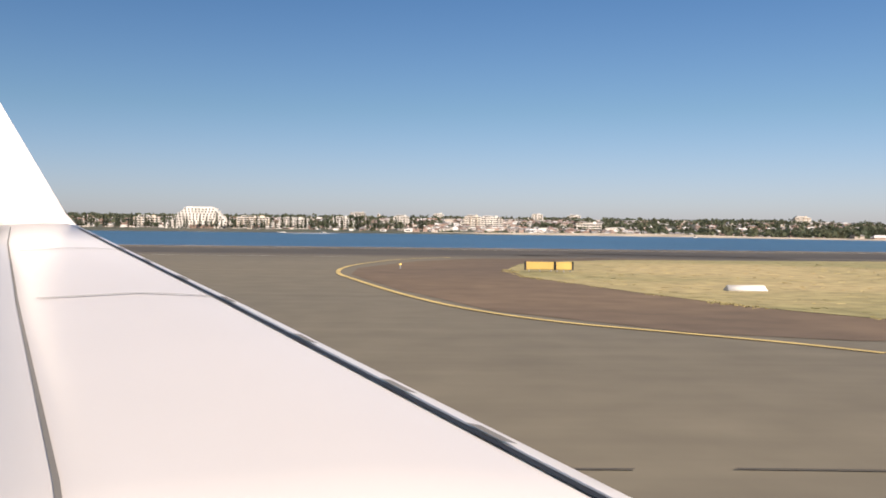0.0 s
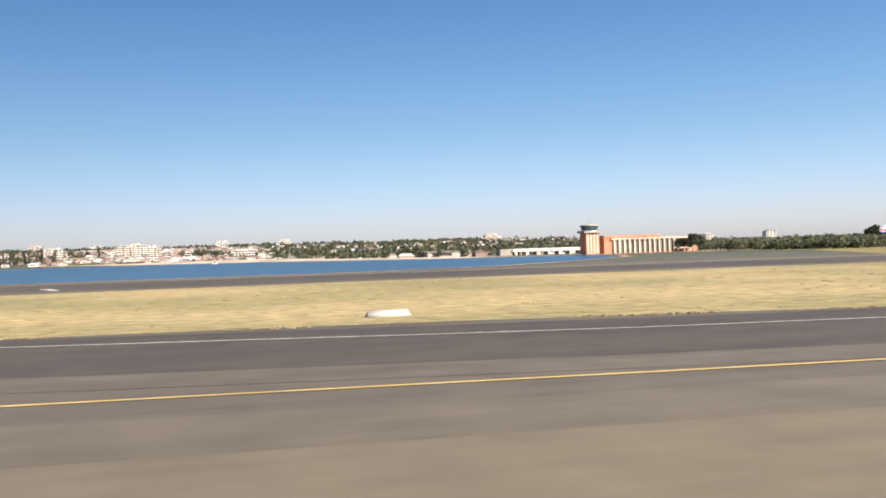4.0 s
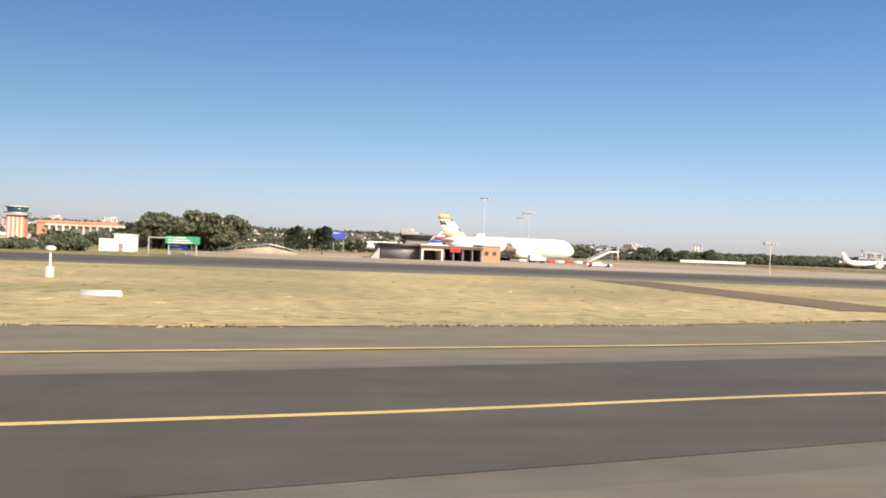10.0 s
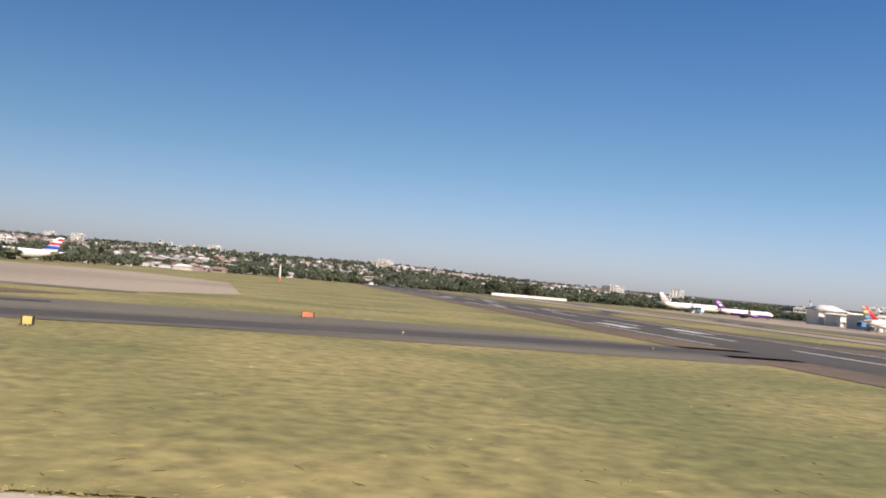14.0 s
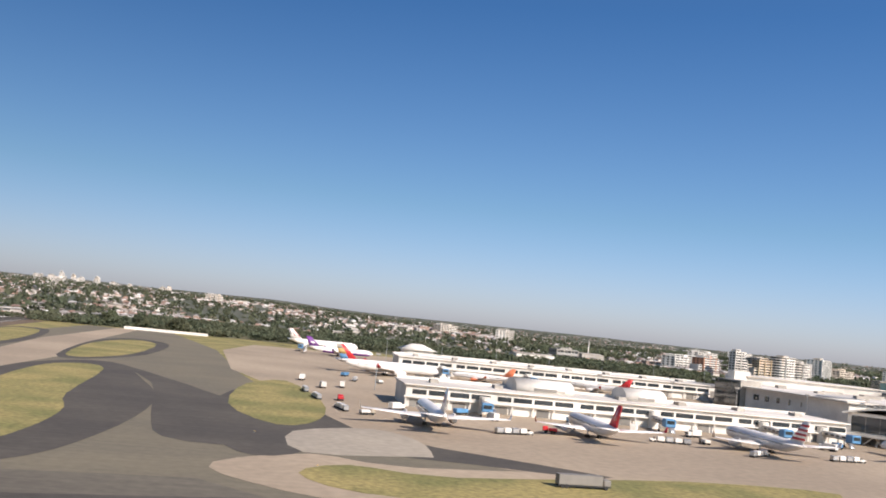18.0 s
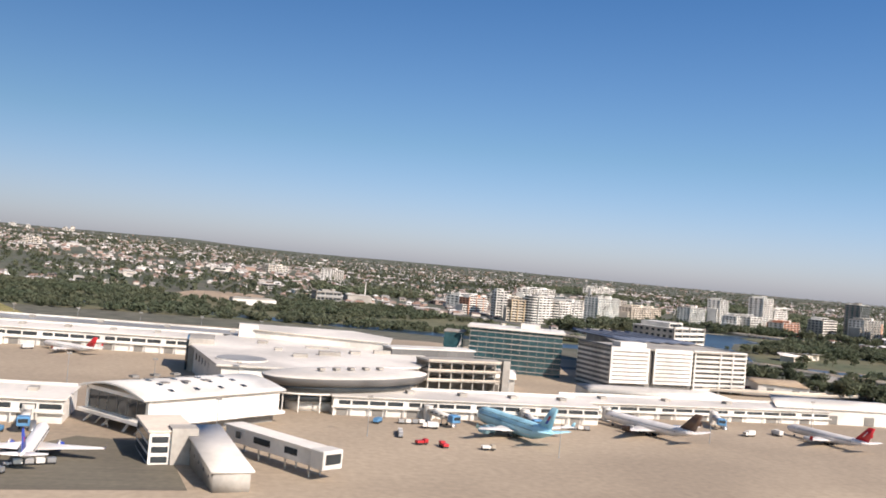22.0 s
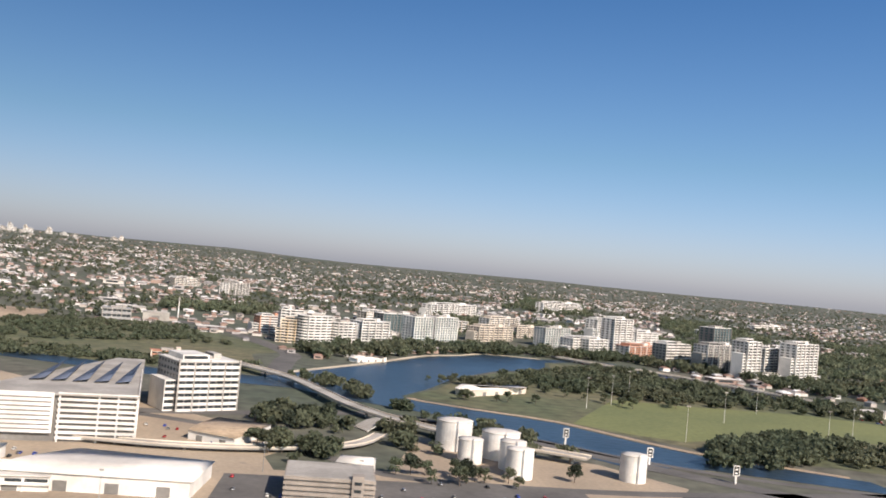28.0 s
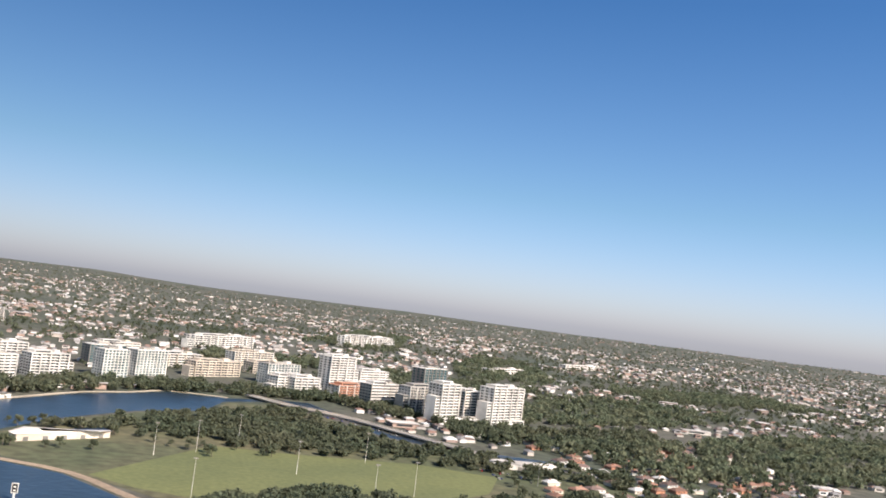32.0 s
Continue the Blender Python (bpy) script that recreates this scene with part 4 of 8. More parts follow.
def block(label, at, turn, w, d, h, floors, wall, slab=None, bays=6, style="balcony", group="apartment blocks", name="apartment_building", accent=None):
    """A multi-storey building: a body, and on each storey its own window row, balcony slabs with rails, and piers between."""
    b = thing(name, label, "building", at, turn, group)
    fh = h / floors
    part("wall", boxm(-w / 2, -d / 2, -1, w / 2, d / 2, h), wall, b)
    part("roof", boxm(-w / 2 - 0.2, -d / 2 - 0.2, h, w / 2 + 0.2, d / 2 + 0.2, h + 0.3), slab or wall, b)
    part("roof_plant", boxm(-w * 0.22, -d * 0.2, h + 0.3, w * 0.14, d * 0.25, h + 1.5), M_GREYC, b)
    part("lift_housing", boxm(w * 0.2, -d * 0.1, h + 0.3, w * 0.33, d * 0.3, h + 2.2), wall, b)
    bay = w / bays
    for i in range(floors):
        z = i * fh
        bm = bmesh.new()
        for k in range(bays):
            inset = 0.05
            box(bm, -w / 2 + (k + inset) * bay, -d / 2 - 0.04, z + fh * 0.16, -w / 2 + (k + 1 - inset) * bay, -d / 2 + 0.05, z + fh * 0.84)
        n = max(2, int(bays * d / w + 0.5))
        for k in range(n):
            for sx in (-1, 1):
                box(bm, sx * w / 2 - 0.04, -d / 2 + (k + 0.25) * d / n, z + fh * 0.3, sx * w / 2 + 0.04, -d / 2 + (k + 0.75) * d / n, z + fh * 0.78)
        tagged(part("glazing", bm, M_TEAL if style == "glass" else M_GLASS, b), kind="stuff")
        if style == "balcony":
            for k in range(0, bays, 2):
                x = -w / 2 + k * bay
                part("balcony", boxm(x - 0.05, -d / 2 - 0.75, z - 0.1, x + bay * 1.35, -d / 2, z + fh * 0.32), slab or wall, b)
        elif style == "band":
            part("balcony", boxm(-w / 2 - 0.3, -d / 2 - 0.6, z - 0.1, w / 2 + 0.3, -d / 2, z + fh * 0.40), slab or wall, b)
    for k in range(0, bays + 1, 1 if style == "glass" else 2):
        x = -w / 2 + k * bay
        part("pier", boxm(x - 0.12 - 0.06 * bay, -d / 2 - 0.62, 0, x + 0.12 + 0.06 * bay, -d / 2, h + (0.8 if k % 4 == 0 else 0)), wall, b)
    if style != "glass" and floors > 3:  # a set-back top storey and a lower wing at one end
        part("penthouse", boxm(-w * 0.38, -d * 0.3, h + 0.3, w * 0.05, d * 0.4, h + fh * 0.95), slab or wall, b)
        part("penthouse_glazing", boxm(-w * 0.36, -d * 0.3 - 0.06, h + 0.5, w * 0.03, -d * 0.3 + 0.04, h + fh * 0.75), M_GLASS, b)
        side = 1 if int(at[0] * 7 + at[1] * 3) % 2 else -1
        low = max(2, int(floors * 0.7))
        x0, x1 = sorted((side * w / 2, side * (w / 2 + bay * 1.4)))
        wing = part("side_wing", boxm(x0, -d * 0.42, -1, x1, d * 0.3, low * fh), slab or wall, b)
        for i in range(low):
            part("wing_window", boxm(x0 + 0.3, -d * 0.42 - 0.05, (i + 0.25) * fh, x1 - 0.3, -d * 0.42 + 0.05, (i + 0.8) * fh), M_GLASS, wing)
    if accent:
        part("accent_panel", boxm(w / 2 - bay * 1.4, -d / 2 - 0.7, 0, w / 2 - bay * 0.2, -d / 2 - 0.05, h * 0.9), accent, b)
    return b

# ---- suburbs, woods ----
def inside(px, py, poly):
    """Which points lie inside a plan outline."""
    hit = np.zeros(len(px), bool)
    n = len(poly)
    for i in range(n):
        (x0, y0), (x1, y1) = poly[i], poly[(i + 1) % n]
        cross_y = (y0 > py) != (y1 > py)
        with np.errstate(divide="ignore", invalid="ignore"):
            hit ^= cross_y & (px < (x1 - x0) * (py - y0) / (y1 - y0 + 1e-9) + x0)
    return hit


BAY = [(-3000, 60), (180, 60), (260, 230), (300, 300), (252, 330), (232, 420), (216, 560), (200, 650), (150, 745), (60, 815), (-60, 855), (-220, 875), (-600, 905), (-3000, 975)]
AIRPORT = [(230, -300), (1240, -300), (1240, 270), (1110, 360), (1010, 470), (640, 500), (480, 480), (345, 300), (290, 200)]
RIVERLAND = [(990, 440), (1050, 380), (1200, 270), (1440, 360), (1430, 520), (1350, 540), (1310, 600), (1290, 700), (1200, 700), (1130, 670), (1010, 520)]
PARK = [(540, 470), (1015, 460), (1030, 560), (1000, 620), (950, 700), (760, 720), (540, 715)]
FLATS = [(985, 590), (1060, 620), (1120, 690), (1290, 720), (1340, 650), (1450, 630), (1450, 720), (1380, 810), (1200, 850), (1060, 760)]
WOODS = [[(1395, 560), (1480, 600), (1700, 740), (1950, 820), (2100, 760), (1800, 560), (1450, 470)], [(1300, 880), (1480, 860), (1560, 980), (1380, 1030)], [(900, 860), (1010, 880), (1000, 960), (890, 940)], [(1180, 960), (1320, 980), (1340, 1080), (1200, 1060)], [(1700, 1000), (2100, 1150), (2050, 1300), (1700, 1150)], [(1420, 680), (1500, 700), (1620, 760), (1760, 900), (1680, 960), (1540, 930)], [(1480, 1050), (1570, 1040), (1640, 1110), (1720, 1500), (1660, 1560), (1530, 1250)], [(1330, 1400), (1450, 1300), (1640, 2000), (1560, 2150)]]


def scatter(rng, count, y0, y1, lean=1.0):
    y = y0 + (y1 - y0) * rng.random(count) ** lean
    lo, hi = -0.62 * y - 500, 1250 + 1.05 * y
    return lo + (hi - lo) * rng.random(count), y


def make_suburb():
    rng = np.random.default_rng(5)
    xs, ys = [], []
    for count, y0, y1 in ((8200, 330, 1100), (7600, 1100, 1900), (4800, 1900, 3000), (3000, 3000, 4600)):
        x, y = scatter(rng, count, y0, y1)
        xs.append(x)
        ys.append(y)
    # the waterfront across the bay
    x = -900 + 1150 * rng.random(900)
    xs.append(x)
    ys.append(870 + 350 * rng.random(900) ** 1.5)
    x, y = np.concatenate(xs), np.concatenate(ys)
    keep = ~(inside(x, y, BAY) | inside(x, y, AIRPORT) | inside(x, y, RIVERLAND) | inside(x, y, PARK) | inside(x, y, FLATS))
    for w in WOODS:
        keep &= ~inside(x, y, w)
    keep &= ~((x > 1385) & (x < 1600) & (y > 500) & (y < 700)) & ~((x < 330) & (y < 420))
    # streets leave gaps, green pockets thin the houses out
    green = np.array([noise.noise(Vector((a / 160.0, b / 160.0, 7.7))) for a, b in zip(x, y)])
    keep &= green < 0.2
    x, y = x[keep], y[keep]
    verts, faces, slots = [], [], []
    for a, b in zip(x, y):
        z = terrain(a, b)
        grid = 0.4 * noise.noise(Vector((a / 500.0, b / 500.0, 2.2)))
        turn = grid + (math.pi / 2 if rng.random() < 0.5 else 0)
        big = rng.random() < (0.05 if b < 1700 else 0.12)
        w, d, h, r = (rng.uniform(5, 12), rng.uniform(4, 7), rng.uniform(2.2, 4.5), 0.25) if big else (rng.uniform(2.2, 3.9), rng.uniform(1.9, 2.9), rng.uniform(1.2, 2.4), rng.uniform(0.7, 1.3))
        c, s = math.cos(turn), math.sin(turn)

        def at(u, v, k):
            return (a + u * c - v * s, b + u * s + v * c, z + k)

        i = len(verts)
        verts += [at(u, v, k) for k in (-0.6, h) for u, v in ((-w, -d), (w, -d), (w, d), (-w, d))]
        faces += [(i, i + 1, i + 5, i + 4), (i + 1, i + 2, i + 6, i + 5), (i + 2, i + 3, i + 7, i + 6), (i + 3, i, i + 4, i + 7)]
        slots += [0] * 4
        i = len(verts)
        e = 1.12
        ridge = w * (0.95 if big else rng.uniform(0.3, 0.75))
        verts += [at(u * e, v * e, h) for u, v in ((-w, -d), (w, -d), (w, d), (-w, d))] + [at(-ridge, 0 if not big else -d, h + r), at(ridge, 0 if not big else -d, h + r)]
        if big:
            verts[-2:] = [at(-w, d * 0.2, h + r), at(w, d * 0.2, h + r)]
        faces += [(i, i + 1, i + 5, i + 4), (i + 2, i + 3, i + 4, i + 5), (i + 1, i + 2, i + 5), (i + 3, i, i + 4)]
        slots += [2 if big else 1] * 4
        # a strip of dark glazing under the eaves towards the airport
        if rng.random() < 0.7:
            i = len(verts)
            verts += [at(-w * 0.7, -d * 1.02, h * 0.3), at(w * 0.5, -d * 1.02, h * 0.3), at(w * 0.5, -d * 1.02, h * 0.75), at(-w * 0.7, -d * 1.02, h * 0.75)]
            faces.append((i, i + 1, i + 2, i + 3))
            slots.append(3)
    me = bpy.data.meshes.new("suburban_houses")
    me.from_pydata(verts, [], faces)
    for m in (M_HOUSEW, M_HOUSER, M_ROOFW, M_GLASS):
        me.materials.append(m)
    me.polygons.foreach_set("material_index", slots)
    tagged(new("suburban_houses", me), "thousands of brick and rendered houses with red tiled roofs", "houses", kind="stuff")


def foliage(name, label, px, py, size, high, leaves, material, seed, base=None, leaf=0.18):
    """Many far trees in one object: each a loose lump of leaf pieces over a short trunk."""
    rng = np.random.default_rng(seed)
    n = len(px)
    z = np.array([terrain(a, b) for a, b in zip(px, py)]) if base is None else np.full(n, base)
    k = rng.uniform(0.65, 1.35, n)
    # each crown is a heap of rounded boughs
    boughs = 7
    q = rng.normal(size=(n, boughs, 3))
    q /= np.linalg.norm(q, axis=2, keepdims=True)
    q *= 0.62 * rng.random((n, boughs, 1)) ** 0.4
    d = rng.normal(size=(n, leaves, 3))
    d /= np.linalg.norm(d, axis=2, keepdims=True)
    d *= 0.48 * rng.random((n, leaves, 1)) ** 0.25
    d += q[np.arange(n)[:, None], rng.integers(0, boughs, (n, leaves))]
    centre = np.stack([px, py, z + high * k * 0.52], 1)[:, None]
    p = centre + d * np.stack([size * k, size * k, high * k * 0.50], 1)[:, None]
    a = rng.normal(size=(n, leaves, 3))
    a /= np.linalg.norm(a, axis=2, keepdims=True)
    b = np.cross(a, rng.normal(size=(n, leaves, 3)))
    b /= np.linalg.norm(b, axis=2, keepdims=True)
    s = (size * leaf * k)[:, None, None] * rng.uniform(0.6, 1.3, (n, leaves, 1))
    quad = np.stack([p - a * s, p - b * s * 0.8, p + a * s, p + b * s * 0.9], 2).reshape(-1, 3)
    me = bpy.data.meshes.new(name)
    m = n * leaves
    me.vertices.add(4 * m)
    me.vertices.foreach_set("co", quad.ravel())
    me.loops.add(4 * m)
    me.loops.foreach_set("vertex_index", np.arange(4 * m))
    me.polygons.add(m)
    me.polygons.foreach_set("loop_start", np.arange(m) * 4)
    me.polygons.foreach_set("loop_total", np.full(m, 4))
    me.update(calc_edges=True)
    me.materials.append(material)
    return tagged(new(name, me), label, "trees", kind="stuff")


def in_poly(rng, poly, count):
    """Random points inside a plan outline."""
    p = np.array(poly)
    lo, hi = p.min(0), p.max(0)
    q = lo + (hi - lo) * rng.random((count * 4, 2))
    bare = inside(q[:, 0], q[:, 1], [(765, 630), (830, 645), (850, 690), (830, 745), (795, 790), (765, 750)])
    return q[inside(q[:, 0], q[:, 1], poly) & ~bare][:count]


def make_woods():
    rng = np.random.default_rng(9)
    x, y = scatter(rng, 13500, 420, 1500, 1.1)
    x2, y2 = scatter(rng, 14500, 1500, 4600, 1.15)
    x, y = np.r_[x, x2], np.r_[y, y2]
    green = np.array([noise.noise(Vector((a / 160.0, b / 160.0, 7.7))) for a, b in zip(x, y)])
    keep = ((green > -0.16) | (y > 1500)) & ~(inside(x, y, BAY) | inside(x, y, AIRPORT) | inside(x, y, RIVERLAND) | inside(x, y, FLATS) | inside(x, y, PARK)) & ~((x < 330) & (y < 420))
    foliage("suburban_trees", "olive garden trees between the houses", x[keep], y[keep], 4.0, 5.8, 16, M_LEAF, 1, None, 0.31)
    pts = np.concatenate([in_poly(rng, w, int(n)) for w, n in zip(WOODS, (1500, 260, 170, 220, 520, 400, 380, 380))])
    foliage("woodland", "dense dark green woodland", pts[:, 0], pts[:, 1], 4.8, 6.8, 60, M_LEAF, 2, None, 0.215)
    belts = [([(540, 480), (1000, 472), (1010, 500), (900, 520), (700, 540), (540, 560)], 620), ([(560, 620), (960, 640), (950, 700), (560, 716)], 640), ([(560, 560), (760, 540), (900, 560), (990, 600), (960, 640), (560, 640)], 480), ([(400, 440), (560, 470), (600, 500), (540, 560), (380, 520), (340, 420)], 420), ([(332, 345), (390, 420), (380, 520), (332, 500)], 120), ([(345, 262), (400, 300), (420, 400), (350, 400), (318, 330)], 120)]
    pts = np.concatenate([in_poly(rng, w, n) for w, n in belts])
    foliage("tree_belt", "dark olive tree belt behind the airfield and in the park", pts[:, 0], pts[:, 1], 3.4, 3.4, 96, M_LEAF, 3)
    shore = [([(1026, 604), (1070, 652), (1120, 700), (1200, 735), (1290, 735), (1280, 702), (1205, 690), (1140, 664), (1080, 596), (1040, 560)], 330), ([(1340, 640), (1450, 640), (1560, 700), (1480, 560), (1360, 560)], 280), ([(1215, 745), (1300, 722), (1336, 690), (1345, 650), (1320, 640), (1290, 700)], 90)]
    pts = np.concatenate([in_poly(rng, w, n) for w, n in shore])
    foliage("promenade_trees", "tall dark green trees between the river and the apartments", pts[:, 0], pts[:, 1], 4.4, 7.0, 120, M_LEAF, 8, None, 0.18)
    inner = [([(1116, 488), (1128, 504), (1160, 548), (1204, 590), (1245, 640), (1275, 580), (1290, 535), (1260, 480), (1196, 486), (1165, 478)], 330), ([(1196, 474), (1330, 460), (1420, 430), (1420, 480), (1330, 512), (1290, 530)], 200), ([(1186, 348), (1230, 372), (1300, 378), (1330, 400), (1420, 420), (1420, 372), (1260, 318), (1205, 330)], 210), ([(1060, 300), (1130, 300), (1110, 330), (1060, 350)], 26), ([(1062, 388), (1092, 340), (1112, 322), (1118, 330), (1098, 350), (1072, 392)], 22), ([(1172, 303), (1208, 310), (1256, 359), (1240, 380), (1190, 345)], 120), ([(1032, 470), (1050, 440), (1064, 415), (1056, 408), (1036, 440), (1022, 462)], 30), ([(1014, 336), (1050, 322), (1050, 352), (1020, 370)], 22), ([(1024, 272), (1040, 268), (1044, 300), (1028, 306)], 12)]
    pts = np.concatenate([in_poly(rng, w, n) for w, n in inner])
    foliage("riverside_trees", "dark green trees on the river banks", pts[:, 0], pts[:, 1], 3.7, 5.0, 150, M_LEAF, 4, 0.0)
    scrub = [([(306, 250), (350, 245), (350, 280), (322, 290)], 60), ([(302, 234), (346, 226), (346, 246), (303, 246)], 70), ([(-900, 868), (-300, 872), (-60, 852), (60, 812), (150, 740), (200, 650), (215, 640), (160, 780), (60, 850), (-300, 900), (-900, 930)], 420)]
    pts = np.concatenate([in_poly(rng, w, n) for w, n in scrub])
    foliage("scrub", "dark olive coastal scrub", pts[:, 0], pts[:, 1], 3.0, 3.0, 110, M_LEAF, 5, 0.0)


def make_hedges():
    rng = np.random.default_rng(21)
    p = in_poly(rng, [(284, 124), (320, 123), (320, 132), (286, 132)], 90)
    foliage("hedge", "low brown-green scrub along the perimeter fence", p[:, 0], p[:, 1], 1.5, 1.2, 60, M_LEAF, 6, 0.0)
    p = in_poly(rng, [(300, 190), (346, 180), (346, 228), (302, 234)], 130)
    foliage("scrub", "dark olive scrub below the large trees", p[:, 0], p[:, 1], 2.5, 2.6, 70, M_LEAF, 7, 0.0)


make_suburb()
make_woods()
make_hedges()


# ---- terminal, towers and sheds ----
def pier(label, at, turn, length, depth, height, bays, roof=M_ROOFW, storeys=2, group="terminal piers"):
    """A long white pier: wall, roof, bands of window bays, eaves, columns and roof plant. Its long face looks along -y."""
    p = thing("terminal_pier", label, "terminal", at, turn, group)
    part("wall", boxm(0, 0, 0, length, depth, height), M_WHITE, p)
    part("roof", boxm(-0.5, -0.7, height, length + 0.5, depth + 0.5, height + 0.28, bevel=0.06), roof, p)
    part("parapet", boxm(0, depth - 0.4, height + 0.28, length, depth, height + 0.8), M_WHITE, p)
    part("eaves_board", boxm(-0.4, -0.9, height * 0.45, length + 0.4, 0, height * 0.45 + 0.22), M_WHITE, p)
    bay = length / bays
    for k in range(bays):
        part("window", boxm(k * bay + bay * (0.06 if k % 4 else 0.3), -0.05, height * 0.60, (k + 0.95) * bay, 0.06, height * 0.82), M_GLASS, p)
        if k % 2 == 0:
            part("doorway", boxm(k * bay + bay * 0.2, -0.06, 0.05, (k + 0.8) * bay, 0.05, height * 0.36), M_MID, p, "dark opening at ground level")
        part("column", boxm(k * bay - 0.12, -0.75, 0, k * bay + 0.12, -0.5, height * 0.45), M_WHITE, p)
    for k in range(max(2, bays // 3)):
        x = (k + 0.5) * length / max(2, bays // 3)
        part("roof_plant", boxm(x - 0.9, depth * 0.45, height + 0.28, x + 0.9, depth * 0.62, height + 1.0), M_GREYC, p)
    return p


def jet_bridge(at, turn, reach, group="jet bridges"):
    """A gangway on two legs with a round-ended blue cab."""
    j = thing("jet_bridge", "white jet bridge with a blue cab on steel legs", "jet bridge", at, turn, group)
    part("rotunda", tubem((0, 0, 0), (0, 0, 3.4), 1.1, n=12), M_WHITE, j)
    part("tunnel", loft([[(0.6 + u * reach, w * 0.75, 2.0 + h * 0.72 - 0.02 * u) for w, h in ((-1, -0.5), (1, -0.5), (1, 1), (-1, 1))] for u in (0, 0.5, 1)]), M_WHITE, j)
    for k in range(4):
        x = 0.6 + reach * (0.15 + 0.22 * k)
        part("tunnel_window", boxm(x, -0.80, 2.05, x + reach * 0.12, 0.80, 2.4), M_GLASS, j)
    cab = part("cab", boxm(reach + 0.4, -1.1, 1.35, reach + 2.6, 1.1, 3.0, bevel=0.15), M_BLUEG, j, "blue bridge cab")
    part("cab_window", boxm(reach + 2.5, -0.8, 2.0, reach + 2.65, 0.8, 2.7), M_GLASS, cab)
    for s in (-0.8, 0.8):
        leg = part("leg", tubem((reach * 0.75, s, 0), (reach * 0.75, s, 1.6), 0.14), M_METAL, j)
        part("wheel", tubem((reach * 0.75, s - 0.15, 0.25), (reach * 0.75, s + 0.15, 0.25), 0.25, n=10), M_RUBBER, leg)
    part("stair", loft([[(reach * 0.8 + 1.6 * u, 1.4 + v * 0.6, 1.6 * (1 - u) + h * 0.15) for v, h in ((-1, 0), (1, 0), (1, 1), (-1, 1))] for u in (0, 1)]), M_METAL, j)
    return j


pier("long white terminal pier with dark window bays", (674, 186, 0), -1.0, 98, 17, 4.4, 22)
pier("long white terminal pier beyond the inner apron", (690, 312, 0), -2.0, 112, 20, 5.2, 24)
pier("long grey-roofed pier wing behind the terminal", (700, 352, 0), -6.0, 118, 15, 4.6, 16, M_ROOFG)
pier("white terminal pier beside the light blue airliner", (826, 208, 0), 2.0, 66, 15, 4.2, 16)
pier("white terminal pier at the far end of the apron", (892, 222, 0), 5.0, 80, 13, 3.6, 14)
for x, w in ((699, 13), (724, 9.5)):
    hump = thing("plant_room", "white vaulted plant room on the pier roof", "plant room", (x, 193, 4.7), 0, "plant rooms")
    part("vault", loft([[(u * w, 9 * (0.5 - 0.5 * math.cos(a)), 2.6 * math.sin(a) ** 0.6) for a in (math.pi * i / 10 for i in range(11))] for u in (0, 1)], closed=True), M_WHITE, hump)
    part("louvre", boxm(w * 0.3, -0.05, 0.2, w * 0.7, 0.1, 0.9), M_MID, hump)

# departure lounge with the great dark window
lounge = thing("departure_lounge", "white vaulted lounge with one great dark window wall on slanted legs", "lounge", (775, 189, 0), -50)
part("floor_slab", boxm(-0.6, -1.0, 2.0, 20.4, 34, 2.6), M_WHITE, lounge)
part("wall", boxm(0.4, 0.6, 2.6, 19.4, 33, 7.0), M_WHITE, lounge)
arc = [(-0.6 + 20.8 * i / 12, 7.0 + 1.7 * math.sin(math.pi * i / 12)) for i in range(13)]
part("roof", loft([[(x, y, z) for x, z in arc] + [(x, y, z - 0.35) for x, z in arc[::-1]] for y in (-1.2, 10, 22, 34)]), M_WHITE, lounge)
win = part("window_wall", boxm(1.0, 0.45, 2.9, 18.9, 0.62, 6.9), M_GLASS, lounge)
for k in range(1, 6):
    part("mullion", boxm(1.0 + k * 3.0, 0.38, 2.9, 1.12 + k * 3.0, 0.46, 6.9), M_MID, win)
part("window_frame", boxm(0.3, 0.2, 2.4, 1.0, 0.9, 7.1), M_WHITE, lounge)
part("window_frame", boxm(18.9, 0.2, 2.4, 19.7, 0.9, 7.1), M_WHITE, lounge)
part("window_head", boxm(0.3, 0.2, 6.4, 19.7, 0.9, 7.1), M_WHITE, lounge)
for x in (3.5, 16):
    part("brace", tubem((x, 0.4, 0), (x + 2.4, 0.6, 2.1), 0.14), M_WHITE, lounge)
    part("brace", tubem((x + 4.4, 0.4, 0), (x + 2.6, 0.6, 2.1), 0.14), M_WHITE, lounge)
for k in range(9):
    part("skylight", boxm(2.2 + 2.0 * (k % 3) * 2.4, 8 + (k // 3) * 5, 8.3, 3.6 + 2.0 * (k % 3) * 2.4, 9.6 + (k // 3) * 5, 8.75), M_MID, lounge)
for x in (0.5, 6.5, 13, 19.3):
    part("leg", tubem((x, 0, 0), (x * 0.9 + 0.9, 2.0, 2.1), 0.25), M_WHITE, lounge)
part("undercroft", boxm(2, 6, 0, 18, 33, 2.0), M_MID, lounge)

